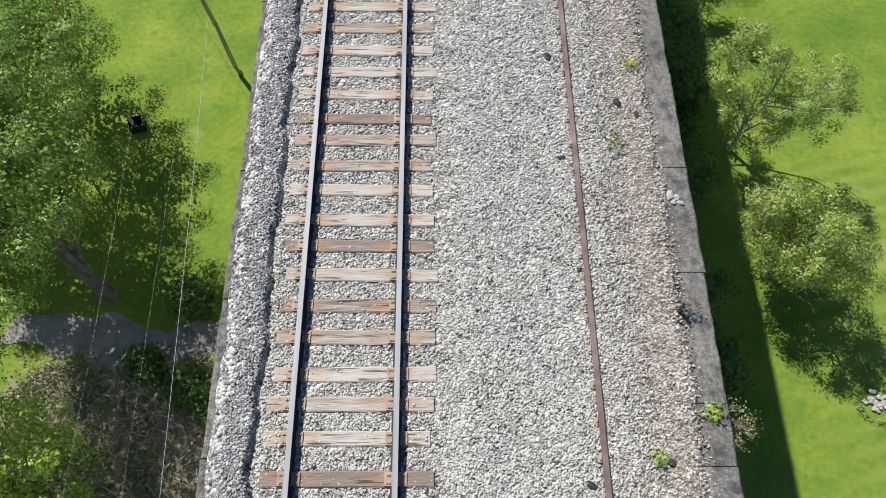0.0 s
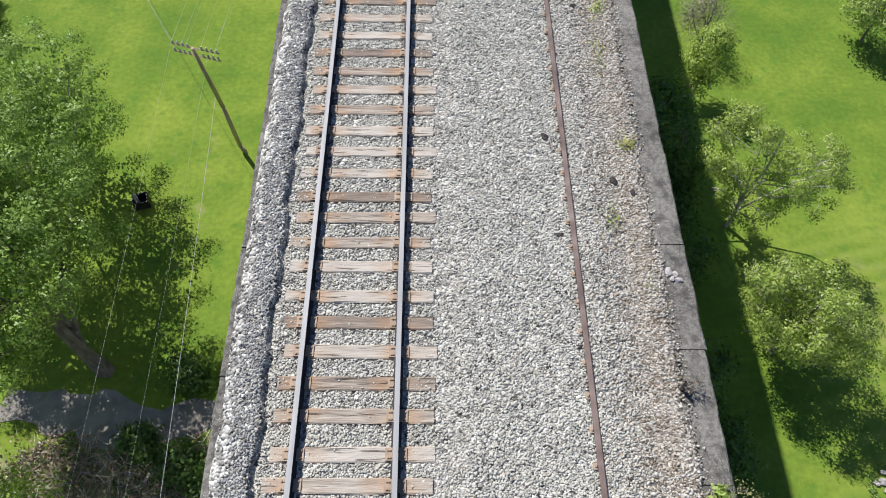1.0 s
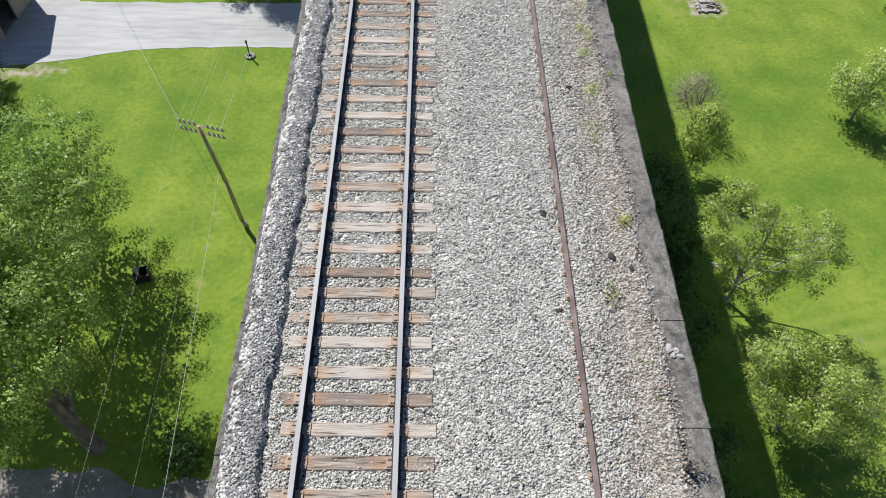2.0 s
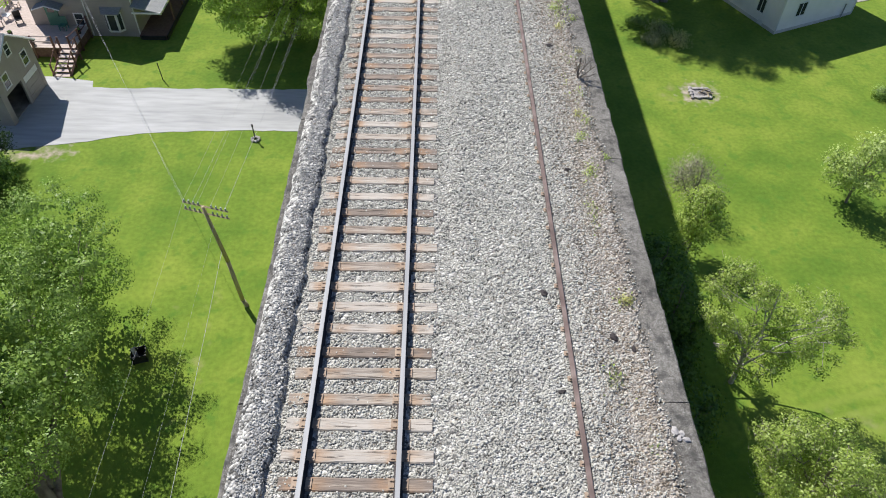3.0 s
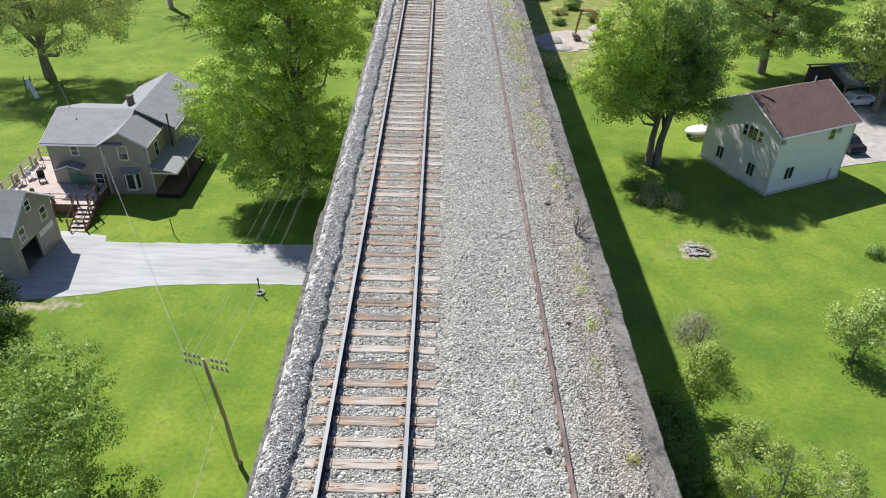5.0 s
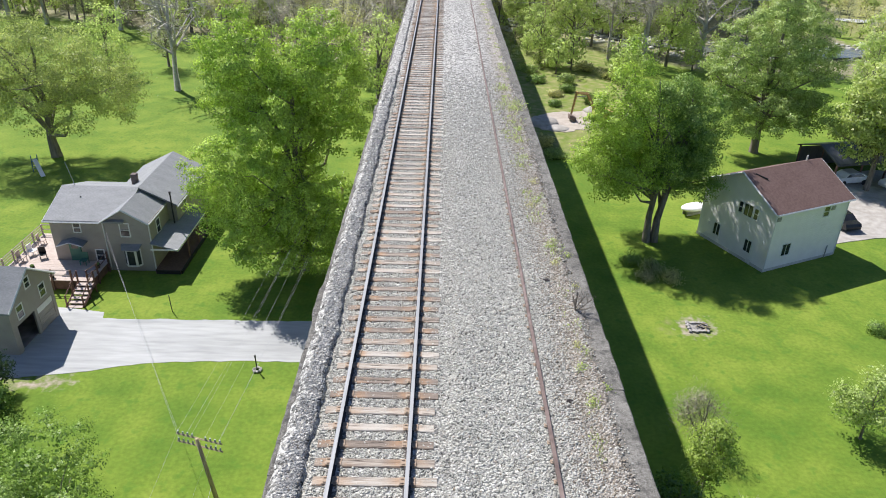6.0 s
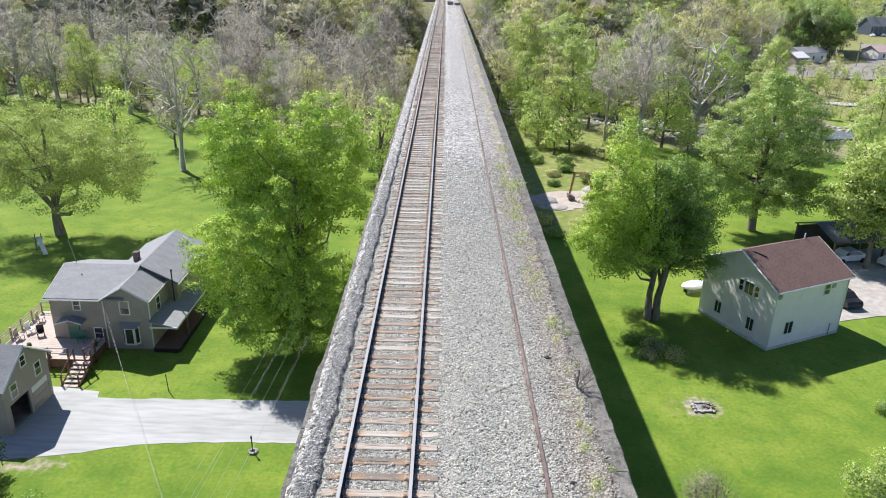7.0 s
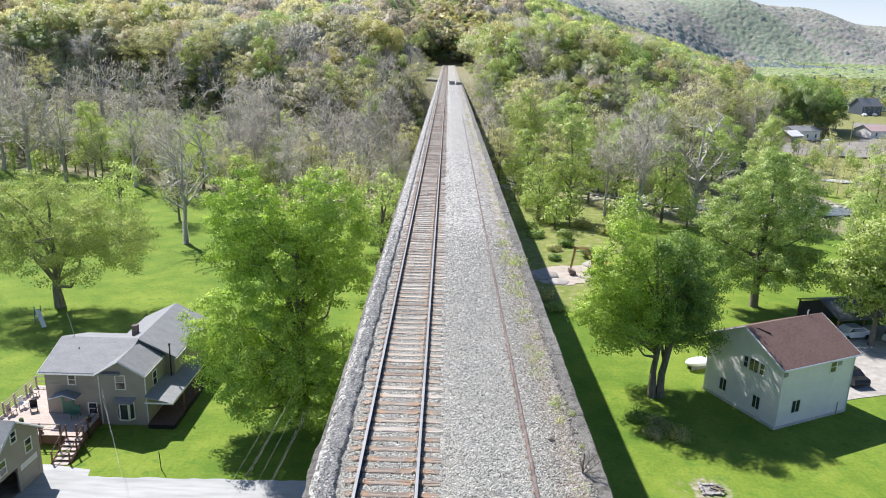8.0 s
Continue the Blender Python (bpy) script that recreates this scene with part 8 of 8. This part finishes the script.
def tie_meshes():
    """A few differently worn timbers, cracked and with chipped ends."""
    out = []
    for s in range(9):
        rng = random.Random(300 + s)
        bm = bmesh.new()
        n = 8
        rows = []
        off = rng.uniform(-0.05, 0.05)
        for i in range(n + 1):
            x = -1.12 + off + 2.44 * i / n + (rng.uniform(-0.03, 0.03) if i in (0, n) else 0)
            w = TIE_W / 2 + rng.uniform(-0.008, 0.008)
            rows.append([bm.verts.new(p) for p in ((x, -w, -0.14), (x, -w, -0.012 + rng.uniform(-0.006, 0.004)), (x, -w + 0.02, rng.uniform(-0.004, 0.006)),
                         (x, rng.uniform(-0.03, 0.03), rng.uniform(-0.012, 0.003)), (x, w - 0.02, rng.uniform(-0.004, 0.006)), (x, w, -0.012 + rng.uniform(-0.006, 0.004)), (x, w, -0.14))])
        for a, b in zip(rows, rows[1:]):
            for i in range(6):
                bm.faces.new((a[i], a[i + 1], b[i + 1], b[i]))
        bm.faces.new(rows[0][::-1])
        bm.faces.new(rows[-1])
        bmesh.ops.recalc_face_normals(bm, faces=bm.faces)
        me = bpy.data.meshes.new("tie")
        bm.to_mesh(me)
        bm.free()
        me.materials.append(M_TIE)
        out.append(me)
    return out


def plate_mesh():
    bm = bmesh.new()
    box(bm, -0.16, 0.16, -0.095, 0.095, 0.0, 0.016)
    for sx in (-0.12, -0.085, 0.085, 0.12):
        for sy in (-0.055, 0.055):
            box(bm, sx - 0.012, sx + 0.012, sy - 0.012, sy + 0.012, 0.016, 0.036)
    me = bpy.data.meshes.new("tie_plate")
    bm.to_mesh(me)
    bm.free()
    me.materials.append(M_PLATE)
    return me


def ties():
    rng = random.Random(15)
    meshes, plate = tie_meshes(), plate_mesh()
    near = [y for y in TIE_Y if 0.5 < y < 140][:290]
    rest = [y for y in TIE_Y if y not in near]
    for y in near:
        o = new("tie", rng.choice(meshes))
        o.parent = TRACK
        o.location = (rng.uniform(-0.03, 0.03), y + rng.uniform(-0.004, 0.004), D - 0.192 + rng.uniform(-0.006, 0.006))
        o.rotation_euler = (0, 0, radians(rng.uniform(-0.5, 0.5)))
        if y < 60:
            for x in (-0.7535, 0.7535):
                p = new("tie_plate", plate)
                p.parent = o
                p.location = (x - o.location.x, 0, 0.004)
    bm = bmesh.new()
    for y in rest:
        box(bm, -1.1, 1.33, y - TIE_W / 2, y + TIE_W / 2, D - 0.33, D - 0.192)
    o = part("distant_ties", bm, M_TIE, TRACK)
    tagged(o, kind="stuff")


ties()
